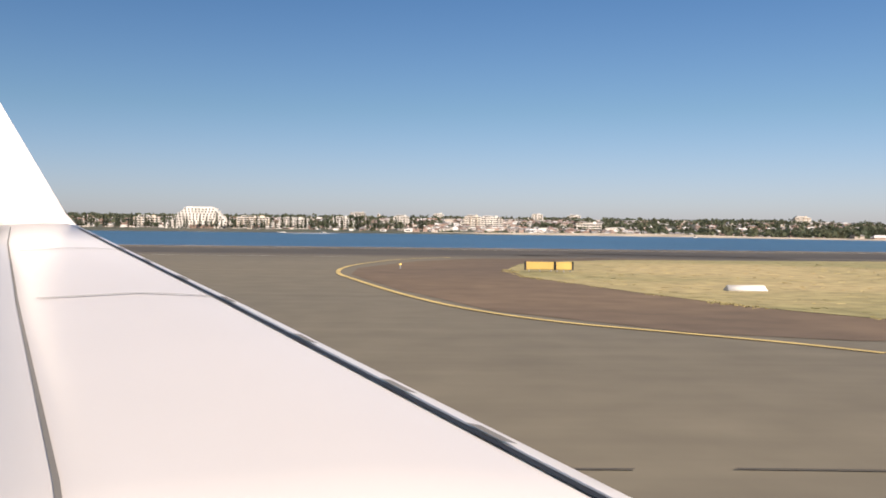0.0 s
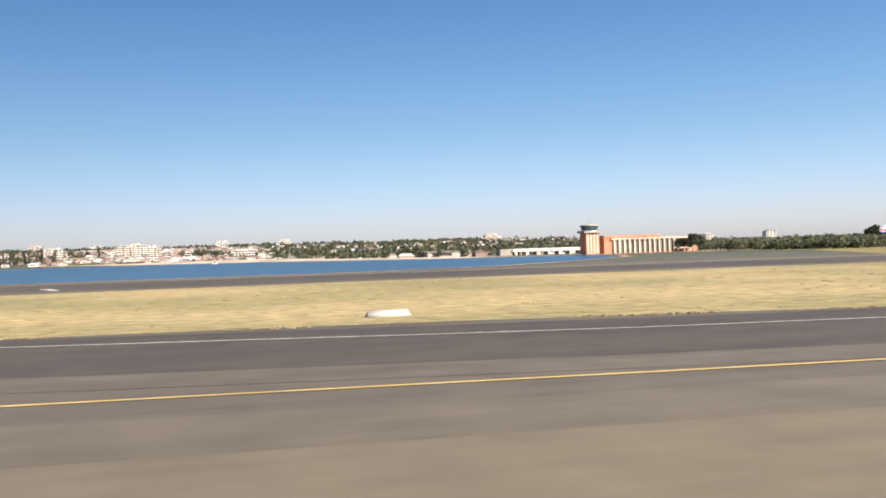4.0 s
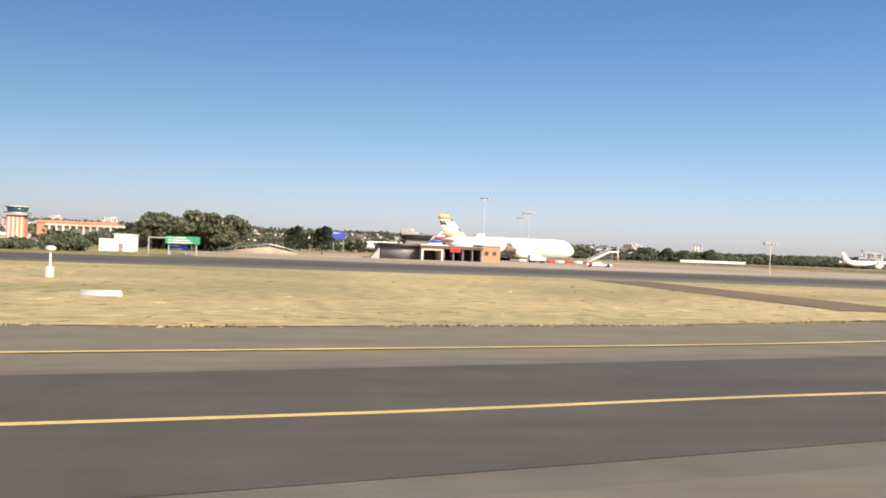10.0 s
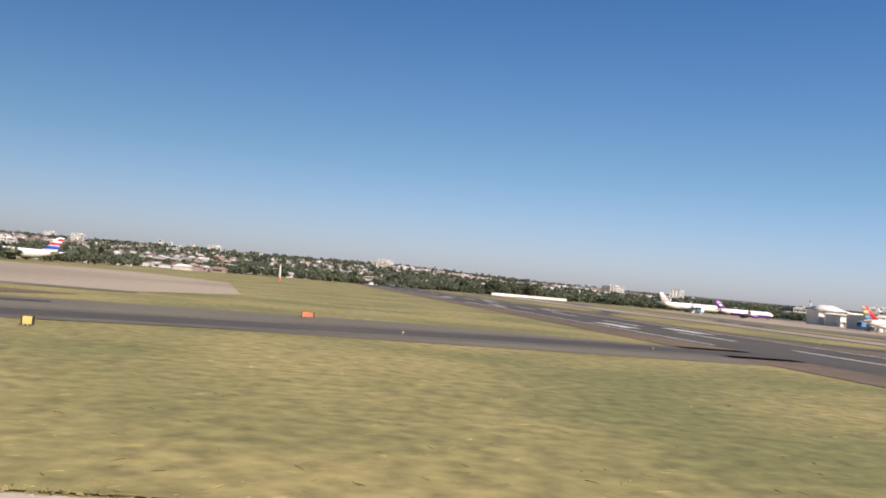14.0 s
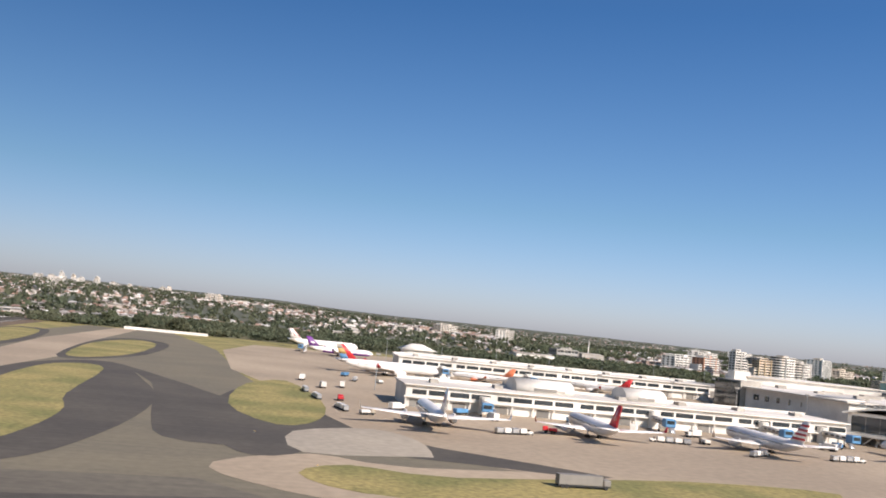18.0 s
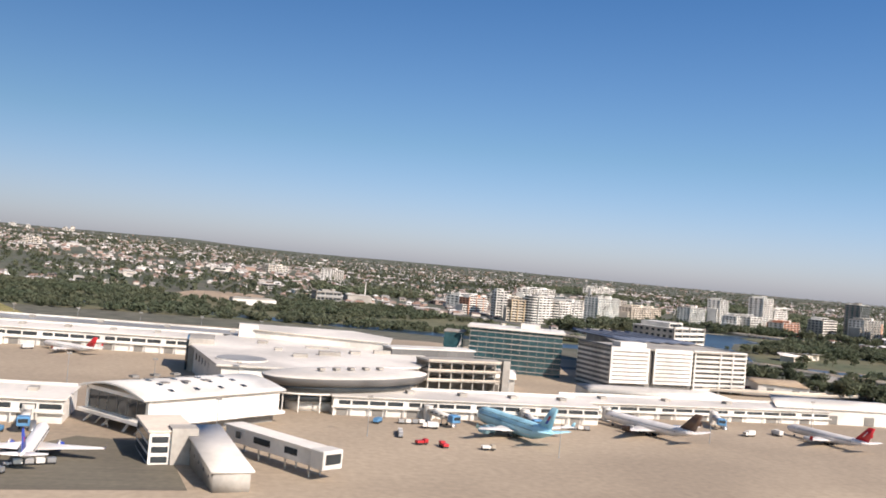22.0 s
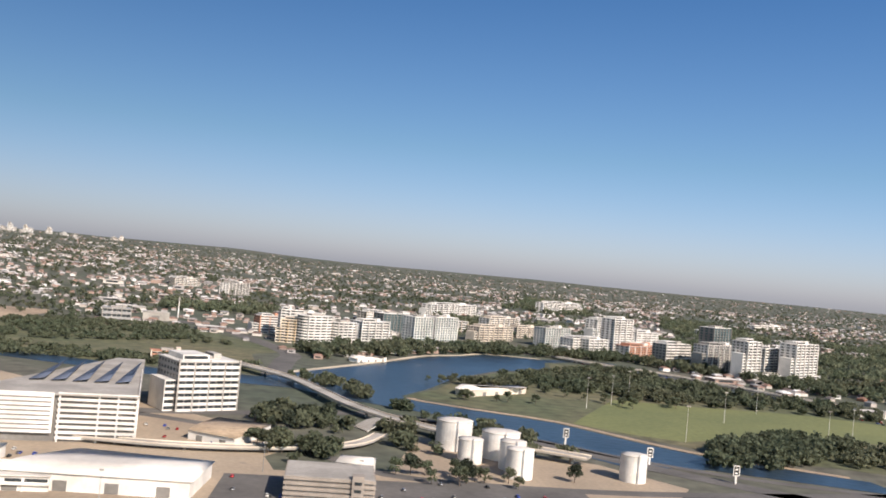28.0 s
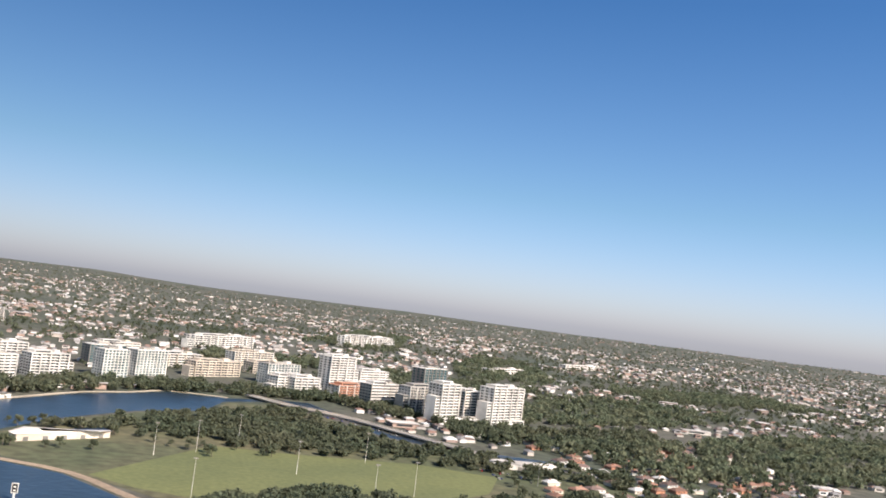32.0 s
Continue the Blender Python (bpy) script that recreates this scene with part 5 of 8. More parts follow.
hall = thing("main_terminal", "broad white-roofed main terminal hall", "terminal", (0, 0, 0))
HALL = [(794, 268), (801, 226), (818, 226), (852, 244), (862, 266), (858, 300), (848, 320), (812, 323)]
part("wall", prismm(HALL, 0, 7.4), M_WHITE, hall)
part("roof", prismm([(x + (1.2 if x > 830 else -1.2), y + (1 if y > 280 else -1)) for x, y in HALL], 7.4, 7.9), M_ROOFW, hall)
part("stair_tower", boxm(807, 300, 0, 813, 305, 11.8), M_WHITE, hall)
part("glass_front", boxm(792.0, 284, 0.3, 799.5, 284.4, 9.2), M_GLASS, hall, "tall dark glass end wall")
part("glass_front", boxm(791.7, 268.5, 0.4, 792.3, 284.2, 9.0), M_GLASS, hall, "tall dark glass end wall")
part("skylight", tubem((806, 237.5, 7.9), (806, 237.5, 8.3), 6.2, n=32), M_ROOFG, hall, "round grey skylight")
part("skylight_rim", tubem((806, 237.5, 7.9), (806, 237.5, 8.15), 6.6, n=32), M_WHITE, hall)
part("glass_hall", boxm(792.4, 268.7, 0, 799.3, 283.9, 9.4), M_GREYC, hall, "grey end hall behind dark glass")
part("upper_roof", prismm([(812, 300), (852, 282), (856, 300), (846, 318), (814, 320)], 7.9, 10.2), M_WHITE, hall, "raised white roof along the rear")
part("upper_roof_edge", prismm([(811.5, 299.4), (852.6, 281.2), (856.8, 300), (846.6, 318.8), (813.6, 320.8)], 10.2, 10.5), M_ROOFW, hall)
for x, y, a, b, h in ((820, 250, 4, 2, 0.9), (828, 258, 6, 2.4, 1.1), (838, 266, 3, 3, 0.8), (816, 264, 2.2, 2.2, 0.7), (846, 272, 5, 1.6, 1.0), (812, 280, 3, 2, 0.9), (826, 276, 7, 1.2, 0.6)):
    part("roof_plant", boxm(x, y, 7.9, x + a, y + b, 7.9 + h), M_GREYC, hall)
# grey roadside block and the two-level forecourt road beside the hall
forecourt = thing("forecourt_block", "long grey panelled block above the terminal forecourt", "building", (851.6, 273, 0), 13)
part("wall", boxm(0, 0, 0, 28.5, 7, 9.6), M_FASCIA, forecourt)
part("roof", boxm(-0.3, -0.3, 9.6, 28.8, 7.3, 10.1), M_WHITE, forecourt)
for k in range(1, 9):
    part("panel_joint", boxm(3.15 * k, -0.05, 4.8, 3.15 * k + 0.12, 0.03, 9.5), M_MID, forecourt)
part("window_band", boxm(0.3, -0.07, 3.0, 28.2, 0.05, 4.6), M_GLASS, forecourt)
ramp = thing("elevated_road", "two-level cream concrete forecourt road on columns", "road deck", (856, 243.5, 0), 10)
for z in (4.2, 6.8, 9.4):
    deck_part = part("deck", boxm(0, 0, z, 25, 9, z + 0.5), M_GREYC, ramp)
    part("parapet", boxm(0, -0.12, z + 0.4, 25, 0.1, z + 0.85), M_CREAM, deck_part)
for k in range(8):
    part("column", boxm(0.4 + 3.4 * k, 0.6, 0, 0.75 + 3.4 * k, 1.05, 9.4), M_GREYC, ramp)
part("lift_shaft", boxm(22.6, -0.9, 0, 24.8, 0.6, 10.6), M_GREYC, ramp)
part("rear_wall", boxm(0, 8.0, 0, 25, 8.6, 9.4), M_MID, ramp)
for k in range(8):
    part("window", boxm(794.6 + 0.85 * k, 262 - 4.6 * k, 4.2, 795.2 + 0.85 * k, 265.4 - 4.6 * k, 5.8), M_GLASS, hall)

oval = thing("oval_lounge", "oval lounge with grey metal fascia over dark glass", "lounge", (831, 221, 0), 28)


def ellipse(a, b, z, n=40):
    return [(a * math.cos(t), b * math.sin(t), z) for t in (2 * math.pi * i / n for i in range(n))]


part("base", loft([ellipse(17, 6.2, 0), ellipse(17, 6.2, 2.4)]), M_WHITE, oval)
part("lower_glass", loft([ellipse(19.5, 7.6, 2.4), ellipse(19.5, 7.6, 4.0)]), M_GLASS, oval, "dark glass under the fascia")
part("floor_ring", loft([ellipse(20.8, 8.6, 4.0), ellipse(20.8, 8.6, 4.4)]), M_WHITE, oval)
part("upper_glass", loft([ellipse(20.4, 8.2, 4.4), ellipse(21.8, 9.4, 6.1)]), M_GLASS, oval, "dark glass band")
part("fascia", loft([ellipse(22.4, 9.8, 6.1), ellipse(23.6, 10.6, 7.9), ellipse(23.6, 10.6, 7.95)]), M_FASCIA, oval, "slanted grey metal fascia")
part("roof", loft([ellipse(23.5, 10.5, 7.95), ellipse(23.2, 10.2, 8.1), ellipse(16, 6.6, 8.4), ellipse(5, 2, 8.6)]), M_ROOFW, oval, "pale shallow oval roof")
for k in range(9):
    a = math.pi * (1.08 + 0.105 * k)
    part("column", tubem((20.2 * math.cos(a), 8.3 * math.sin(a), 0), (20.2 * math.cos(a), 8.3 * math.sin(a), 4.1), 0.16), M_WHITE, oval)
for k in range(5):
    part("roof_vent", boxm(-9 + 4.4 * k, -0.8, 8.75, -7.6 + 4.4 * k, 0.6, 9.35), M_GREYC, oval)

annex = thing("glazed_annex", "three-storey annex with dark window strips beside the lounge", "building", (786.6, 166.5, 0), -78)
part("wall", boxm(0, 0, 0, 13.4, 7, 5.2), M_WHITE, annex)
for z in (0.3, 1.9, 3.5):
    part("window_strip", boxm(0.3, -0.06, z, 13.1, 0.06, z + 1.15), M_GLASS, annex)
    part("window_strip", boxm(13.34, 0.4, z, 13.46, 3.0, z + 1.0), M_GLASS, annex)
part("roof", boxm(-0.3, -0.3, 5.2, 13.7, 7.3, 5.5), M_CREAM, annex)
part("end_block", boxm(10.4, 3.4, 0, 14.0, 7.6, 5.9), M_GREYC, annex, "grey stair block at the end")
gangway = thing("gangway_building", "tan-walled gangway building with a white sloping roof", "building", (794.5, 160.5, 0), -78)
part("wall", loft([[(u * 24, 0, 0), (u * 24, 5.5, 0), (u * 24, 5.5, 5.0 - 2.2 * u), (u * 24, 0, 5.0 - 2.2 * u)] for u in (0, 1)]), M_GREYC, gangway)
part("roof", loft([[(u * 24.4 - 0.2, -0.4, 5.0 - 2.2 * u), (u * 24.4 - 0.2, 6.0, 5.0 - 2.2 * u), (u * 24.4 - 0.2, 6.0, 5.35 - 2.2 * u), (u * 24.4 - 0.2, -0.4, 5.35 - 2.2 * u)] for u in (0, 1)]), M_ROOFW, gangway)
for k in range(6):
    part("wall_light", boxm(2.5 + 3.6 * k, -0.06, 2.4 - 0.2 * k, 2.95 + 3.6 * k, 0.05, 2.9 - 0.2 * k), M_GLASS, gangway)
arm = thing("fixed_gangway", "white fixed gangway with dark window strips on steel posts", "gangway", (801.5, 166, 0), -55)
part("tunnel", boxm(0, 0, 2.0, 23, 3.4, 4.6, bevel=0.08), M_WHITE, arm)
part("tunnel_roof", boxm(-0.2, -0.3, 4.6, 23.3, 3.7, 4.85), M_ROOFW, arm)
for x0, x1 in ((3.0, 4.4), (8, 12.4), (16.2, 19.4)):
    part("tunnel_window", boxm(x0, -0.05, 2.9, x1, 0.06, 4.0), M_GLASS, arm)
part("cab", boxm(23.1, -0.4, 1.9, 26.2, 3.8, 5.0, bevel=0.15), M_WHITE, arm)
part("cab_glass", boxm(26.1, 0.1, 2.8, 26.3, 3.3, 4.4), M_GLASS, arm)
for x in (2, 9, 16, 22):
    for y in (0.5, 2.9):
        part("post", tubem((x, y, 0), (x, y, 2.1), 0.16), M_METAL, arm)

for at, turn, reach in (((690, 184, 0), -100, 9), ((727, 184.5, 0), -95, 8), ((752, 184, 0), -92, 8), ((766, 184, 0), -84, 8), ((848, 207, 0), -70, 9), ((872, 208, 0), -95, 10), ((898, 219, 0), -80, 12), ((930, 221, 0), -110, 9), ((705, 310, 0), -95, 9), ((735, 309, 0), -95, 9), ((684, 300, 0), -160, 8), ((662, 412, 0), -100, 10)):
    jet_bridge(at, turn, reach)
marquee = thing("white_marquee", "white pitched pavilion roof at the pier's end", "pavilion", (706, 374, 0))
part("wall", boxm(-6, -5, 0, 6, 5, 6.2), M_WHITE, marquee)
part("roof", loft([[(-7.5, -6.5, 6.2), (7.5, -6.5, 6.2), (7.5, 6.5, 6.2), (-7.5, 6.5, 6.2)], [(-2, -1.5, 8.6), (2, -1.5, 8.6), (2, 1.5, 8.6), (-2, 1.5, 8.6)]]), M_WHITE, marquee)

# offices and car parks
office = thing("glass_office", "teal glass office block with pale floor bands", "office", (887.8, 316, 0), -19.5)
part("wall", boxm(0, 0, 0, 33, 15, 15.2), M_TEAL, office)
for k in range(8):
    part("floor_band", boxm(-0.15, -0.15, 0.9 + 1.85 * k, 33.15, 15.15, 1.2 + 1.85 * k), M_GREYC, office)
part("roof", boxm(-0.8, -0.8, 15.2, 33.8, 15.8, 15.9), M_WHITE, office)
part("roof_plant", boxm(18, 5, 15.9, 25, 11, 17.6), M_WHITE, office)
for k in range(11):
    part("mullion", boxm(3 * k + 0.2, -0.12, 0.3, 3 * k + 0.34, 0, 15.0), M_MID, office)
wing_block = thing("glass_office", "teal glass side wing with white cable stays", "office", (880, 322, 0), -19.5)
part("wall", boxm(0, 0, 0, 7, 12, 12.5), M_TEAL, wing_block)
for k in range(4):
    part("stay", tubem((1 + k * 1.6, -2.5, 2), (6.5, -0.4, 9 + k), 0.10), M_WHITE, wing_block)
part("roof", boxm(-0.2, -0.2, 12.5, 7.2, 12.2, 12.9), M_GREYC, wing_block)

garage = thing("car_park", "white louvred multi-storey car park with open decks and grey-blue roof panels", "car park", (925.5, 278.5, 0), 8.8)
garage.scale = (1.035, 1, 1)
part("core", boxm(0.8, 1.0, 0, 53.5, 19.5, 13.6), M_MID, garage)
side_wall = part("side_glazing", boxm(0.35, 0.5, 0.2, 0.85, 21, 14.8), M_FASCIA, garage, "grey glazed side wall with pale floor bands")
for k in range(9):
    part("floor_band", boxm(0.2, 0.45, 0.7 + 1.6 * k, 0.36, 21.05, 1.4 + 1.6 * k), M_WHITE, side_wall)
part("rear_block", prismm([(16, 19.6), (53.5, 19.6), (54, 92), (46, 92)], 0, 13.6), M_GREYC, garage)
for x0, x1 in ((0, 14.6), (16.6, 31.6)):
    panel = part("louvre_panel", boxm(x0, -0.3, 2.6, x1, 0.4, 14.4), M_WHITE, garage)
    for k in range(8):
        part("louvre_slot", boxm(x0 + 0.6, -0.38, 3.5 + 1.32 * k, x1 - 0.6, -0.28, 3.9 + 1.32 * k), M_MID, panel)
for k in range(9):
    z = 0.8 + 1.62 * k
    part("deck", boxm(32.6, 0.2, z, 54.4, 60, z + 0.42), M_WHITE, garage)
    part("parapet", boxm(32.6, 0.1, z + 0.42, 54.4, 0.35, z + 0.80), M_WHITE, garage)
    part("parapet", boxm(54.2, 0.1, z + 0.42, 54.5, 60, z + 0.80), M_WHITE, garage)
for x in (32.9, 43.4, 48.6, 53.9):
    part("column", boxm(x, 0.02, 0, x + 0.45, 0.6, 14.6), M_WHITE, garage)
part("roof_slab", boxm(-0.2, -0.2, 13.7, 54.6, 20, 14.2), M_GREYC, garage)
part("roof_slab", prismm([(15, 20.05), (54.6, 20.05), (55, 93), (45, 93)], 13.7, 14.2), M_GREYC, garage)
for k in range(5):
    part("roof_panel", loft([[(22 + 6.2 * k + 0.12 * (y - 24), y, 14.4), (26.5 + 6.2 * k + 0.05 * (y - 24), y, 15.2), (26.5 + 6.2 * k + 0.05 * (y - 24), y, 15.4), (22 + 6.2 * k + 0.12 * (y - 24), y, 14.6)] for y in (24, 74)]), M_SLATE, garage)
part("lift_tower", boxm(6, 4, 14.2, 16, 9, 15.8), M_WHITE, garage)
block("grey banded office block behind the car park", (990, 362, 0), 30, 24, 20, 18.2, 8, M_GREYC, M_WHITE, 8, "band", group="", name="office_block")


def shed(label, poly, height, doors, group="sheds", roof=M_ROOFW, wall=M_WHITE):
    s = thing("shed", label, "shed", (0, 0, 0), 0, group)
    part("wall", prismm(poly, 0, height), wall, s)
    cx, cy = sum(p[0] for p in poly) / len(poly), sum(p[1] for p in poly) / len(poly)
    part("roof", loft([[(cx + (x - cx) * 1.03, cy + (y - cy) * 1.05, height) for x, y in poly], [(cx + (x - cx) * 0.8, cy + (y - cy) * 0.15, height + 0.9) for x, y in poly]]), roof, s)
    (x0, y0), (x1, y1) = poly[0], poly[1]
    for k in range(doors):
        a, b = (k + 0.35) / doors, (k + 0.62) / doors
        q = [(x0 + (x1 - x0) * a, y0 + (y1 - y0) * a - 0.1), (x0 + (x1 - x0) * b, y0 + (y1 - y0) * b - 0.1), (x0 + (x1 - x0) * b, y0 + (y1 - y0) * b + 0.2), (x0 + (x1 - x0) * a, y0 + (y1 - y0) * a + 0.2)]
        part("door", prismm(q, 0.05, height * 0.6), M_MID, s)
    return s


shed("long white freight shed with dark roller doors", [(956, 231), (1004, 229), (1007, 252), (972, 258)], 4.3, 4)
shed("white flat-roofed apron building with doors", [(905, 246), (950, 243), (952, 262), (908, 264)], 3.6, 4)
shed("white apron building with a stepped roof", [(862, 262), (884, 252), (892, 276), (868, 284)], 5.0, 2)
shed("grey-roofed low service building with doors", [(790, 340), (850, 332), (852, 350), (792, 358)], 4.0, 3, roof=M_ROOFG)
shed("tan-roofed building beside the access road", [(995, 300), (1010, 291), (1020, 317), (1002, 325)], 3.0, 2, roof=M_DIRT)
shed("small white flat-roofed plant building", [(1040, 262), (1050, 260), (1052, 270), (1042, 272)], 4.0, 1)
shed("long pinkish-white boathouse with a flat roof", [(1109, 441), (1146, 470), (1142, 477), (1105, 448)], 3.2, 5, wall=M_CREAM)
shed("white pavilion on the river promenade", [(1063, 556), (1082, 575), (1077, 580), (1058, 561)], 2.4, 4)
shed("white clubhouse roofs beside the field", [(1340, 478), (1376, 470), (1382, 484), (1346, 492)], 3.0, 3)
shed("pale green boxy hall among trees", [(906, 742), (926, 744), (924, 758), (904, 756)], 6.0, 1, wall=M_GREYC, roof=M_GREYC)
shed("grey-roofed maintenance shed beside trees", [(812, 606), (840, 610), (838, 622), (810, 618)], 4.0, 2, roof=M_GREYC)
brick = thing("car_park", "small brown-grey car park with dark deck openings", "car park", (1026, 233, 0), -2)
part("core", boxm(0.5, 0.5, 0, 22.5, 17.5, 6.0), M_MID, brick)
for k in range(5):
    part("deck_band", boxm(0, 0, 0.15 + 1.3 * k, 23, 18, 0.95 + 1.3 * k), M_TAUPE, brick)
part("roof", boxm(0.3, 0.3, 6.15, 22.7, 17.7, 6.25), M_GREYC, brick)
part("stair_block", boxm(17, -0.6, 0, 20, 2.4, 7.2), M_TAUPE, brick)
for k in range(3):
    part("stair_window", boxm(17.6, -0.66, 1.2 + 1.9 * k, 19.4, -0.56, 2.0 + 1.9 * k), M_GLASS, brick)


def tank(at, radius, height):
    t = thing("fuel_tank", "white cylindrical fuel storage tank", "tank", at, 0, "fuel tanks")
    part("shell", tubem((0, 0, 0), (0, 0, height), radius, n=36), M_WHITE, t)
    part("roof", loft([[(radius * k * math.cos(a), radius * k * math.sin(a), height + h) for a in (2 * math.pi * i / 36 for i in range(36))] for k, h in ((1.02, 0), (1.02, 0.2), (0.5, 0.5), (0.05, 0.6))]), M_ROOFW, t)
    for z in (0.33, 0.66):
        part("rim", tubem((0, 0, height * z), (0, 0, height * z + 0.12), radius * 1.01, n=36), M_WHITE, t)
    part("ladder", boxm(-0.25, -radius - 0.2, 0, 0.25, -radius - 0.05, height + 0.8), M_METAL, t)


for x, y, r, h in ((1082, 313, 6.2, 9.6), (1096, 302, 6.4, 8.6), (1096.5, 286, 4.2, 8.6), (1096, 274, 4.2, 8.6), (1134, 279, 4.2, 8.2), (1084, 292, 4.0, 7.4)):
    tank((x, y, 0), r, h)


def lead_in_sign(at):
    s = thing("gantry_sign", "black and white upright gantry sign on a white post", "sign", at, 0, "river gantry signs")
    part("post", boxm(-0.3, -0.3, 0, 0.3, 0.3, 3.6), M_WHITE, s)
    part("board", boxm(-1.1, -0.35, 2.6, 1.1, -0.1, 6.0), M_WHITE, s)
    part("face", boxm(-0.85, -0.42, 2.9, 0.85, -0.34, 5.7), M_BLACK, s)
    for z in (3.3, 4.5):
        part("bar", boxm(-0.45, -0.48, z, 0.4, -0.41, z + 0.5), M_WHITE, s)


for p in ((1128, 334, 0), (1150, 306, 0), (1171, 284, 0)):
    lead_in_sign(p)

# old control tower on the foreshore, its brick terminal and the low bridge-like deck
tower = thing("control_tower", "salmon brick control tower with cream stripes and a glazed cab", "tower", (274, 297, 0))
part("shaft", boxm(-2.5, -2.5, 0, 2.5, 2.5, 7.5), M_BRICK, tower)
for x in (-1.8, -0.6, 0.6, 1.8):
    part("stripe", boxm(x - 0.22, -2.58, 0.3, x + 0.22, -2.48, 7.2), M_CREAM, tower)
part("gallery", boxm(-3.3, -3.3, 7.5, 3.3, 3.3, 7.9), M_GREYC, tower)
part("railing", loft([[(x * 3.2, y * 3.2, z) for x, y in ((-1, -1), (1, -1), (1, 1), (-1, 1))] for z in (7.9, 8.4)], caps=False), M_METAL, tower)
part("cab", loft([[(x * k, y * k, z) for x, y in ((-1, -0.4), (-0.4, -1), (0.4, -1), (1, -0.4), (1, 0.4), (0.4, 1), (-0.4, 1), (-1, 0.4))] for k, z in ((2.4, 7.9), (2.9, 9.8))]), M_TEAL, tower, "glazed control cab")
part("cab_roof", loft([[(x * k, y * k, z) for x, y in ((-1, -0.4), (-0.4, -1), (0.4, -1), (1, -0.4), (1, 0.4), (0.4, 1), (-0.4, 1), (-1, 0.4))] for k, z in ((3.2, 9.8), (3.2, 10.15), (1.0, 10.5))]), M_GREYC, tower)
part("aerial", tubem((0, 0, 10.4), (0, 0, 12.0), 0.06), M_METAL, tower)
old = thing("brick_terminal", "long low salmon brick building with a white pillared front", "building", (279.5, 297, 0))
part("wall", boxm(0, 0, 0, 37, 12, 5.6), M_BRICK, old)
part("parapet", boxm(-0.2, -0.3, 5.6, 22, 12.2, 6.4), M_BRICK, old)
part("eaves_board", boxm(2.5, -0.9, 4.9, 37.4, 0.2, 5.4), M_CREAM, old)
# window wall flush with the front, its recess shade put into the dark grey
part("recess_shade", boxm(3.5, -0.08, 0.6, 27, 0.05, 4.7), M_MID, old, "dark grey window wall with its shade painted in")
for k in range(13):
    part("pillar", boxm(3.4 + 1.95 * k, -0.75, 0.2, 3.95 + 1.95 * k, -0.3, 4.9), M_CREAM, old)
part("porch", boxm(27.5, -2.2, 1.2, 33.5, 0, 1.6), M_CREAM, old)
for k in range(3):
    part("porch_post", boxm(27.8 + 2.5 * k, -2.0, 0, 28.1 + 2.5 * k, -1.7, 1.2), M_CREAM, old)
deck = thing("low_bridge", "long low white concrete deck on piers beside the water", "bridge", (284, 404, 0))
part("deck", boxm(0, 0, 1.7, 36, 6, 2.4), M_WHITE, deck)
part("parapet", boxm(0, -0.2, 2.4, 36, 0.05, 3.0), M_WHITE, deck)
for k in range(7):
    part("pier", boxm(1 + 5.5 * k, 0.2, 0, 2.2 + 5.5 * k, 5.8, 1.5), M_CREAM, deck)
part("hut", boxm(-6, 1, 0, 0, 5, 3.0), M_GREYC, deck)

# buildings by the parking bay
white = thing("white_hut", "small white two-part building with a flat roof", "building", (320.8, 135.5, 0))
part("wall", boxm(0, 0, 0, 2.0, 4, 1.7), M_WHITE, white)
part("wall", boxm(2.0, 0, 0, 4.8, 4, 2.3), M_WHITE, white)
part("door", boxm(2.6, -0.05, 0, 3.2, 0.05, 1.1), M_MID, white)
part("roof", boxm(1.9, -0.1, 2.3, 4.9, 4.1, 2.45), M_ROOFW, white)
station = thing("fire_station", "low dark station with open vehicle bays and red sign", "building", (366.3, 156.5, 0))
part("roof", boxm(4.0, -1, 2.3, 15.0, 9, 2.62), M_MID, station)
part("fascia", boxm(3.9, -1.08, 2.05, 15.1, -0.98, 2.5), M_BROWNP, station, "dark brown roof edge")
part("rear_wall", boxm(4.2, 6.5, 0, 15.0, 9, 2.3), M_MID, station)
for x in (8.2, 9.9, 11.6, 13.3, 14.9):
    part("bay_pier", boxm(x - 0.12, -0.7, 0, x + 0.12, 6.4, 2.3), M_FASCIA, station)
part("framed_bay_side", boxm(4.2, -0.9, 0, 4.55, 5, 2.0), M_CREAM, station)
part("framed_bay_side", boxm(7.7, -0.9, 0, 8.0, 5, 2.0), M_CREAM, station)
part("framed_bay_lintel", boxm(4.2, -0.95, 1.75, 8.0, 5, 2.05), M_CREAM, station, "pale lintel over the nearest bay")
part("sign_band", boxm(9.2, -1.2, 1.55, 11.0, -1.08, 2.25), M_RED, station)
part("left_wing", loft([[(-2.4, 3, z0), (4.0, 1.0, z0), (4.0, 9, z0), (-1.0, 20, z0)] for z0 in (0, 2.3)]), M_FASCIA, station, "grey wing with a lean-to side")
part("left_wing_roof", loft([[(-2.9, 2.4, z0), (4.2, 0.4, z0), (4.2, 9.4, z0), (-1.2, 20.6, z0)] for z0 in (2.3, 2.75)]), M_BROWNP, station)
part("buttress", loft([[(-4.2, 2.6, 0), (-2.6, 2.4, 0), (-2.6, 2.4, 1.9)], [(-3.6, 8, 0), (-2.2, 8, 0), (-2.2, 8, 1.9)]]), M_GREYC, station, "pale sloping end wall")
part("upper_floor", boxm(2.6, 6, 2.75, 6.6, 10.0, 3.5), M_MID, station)
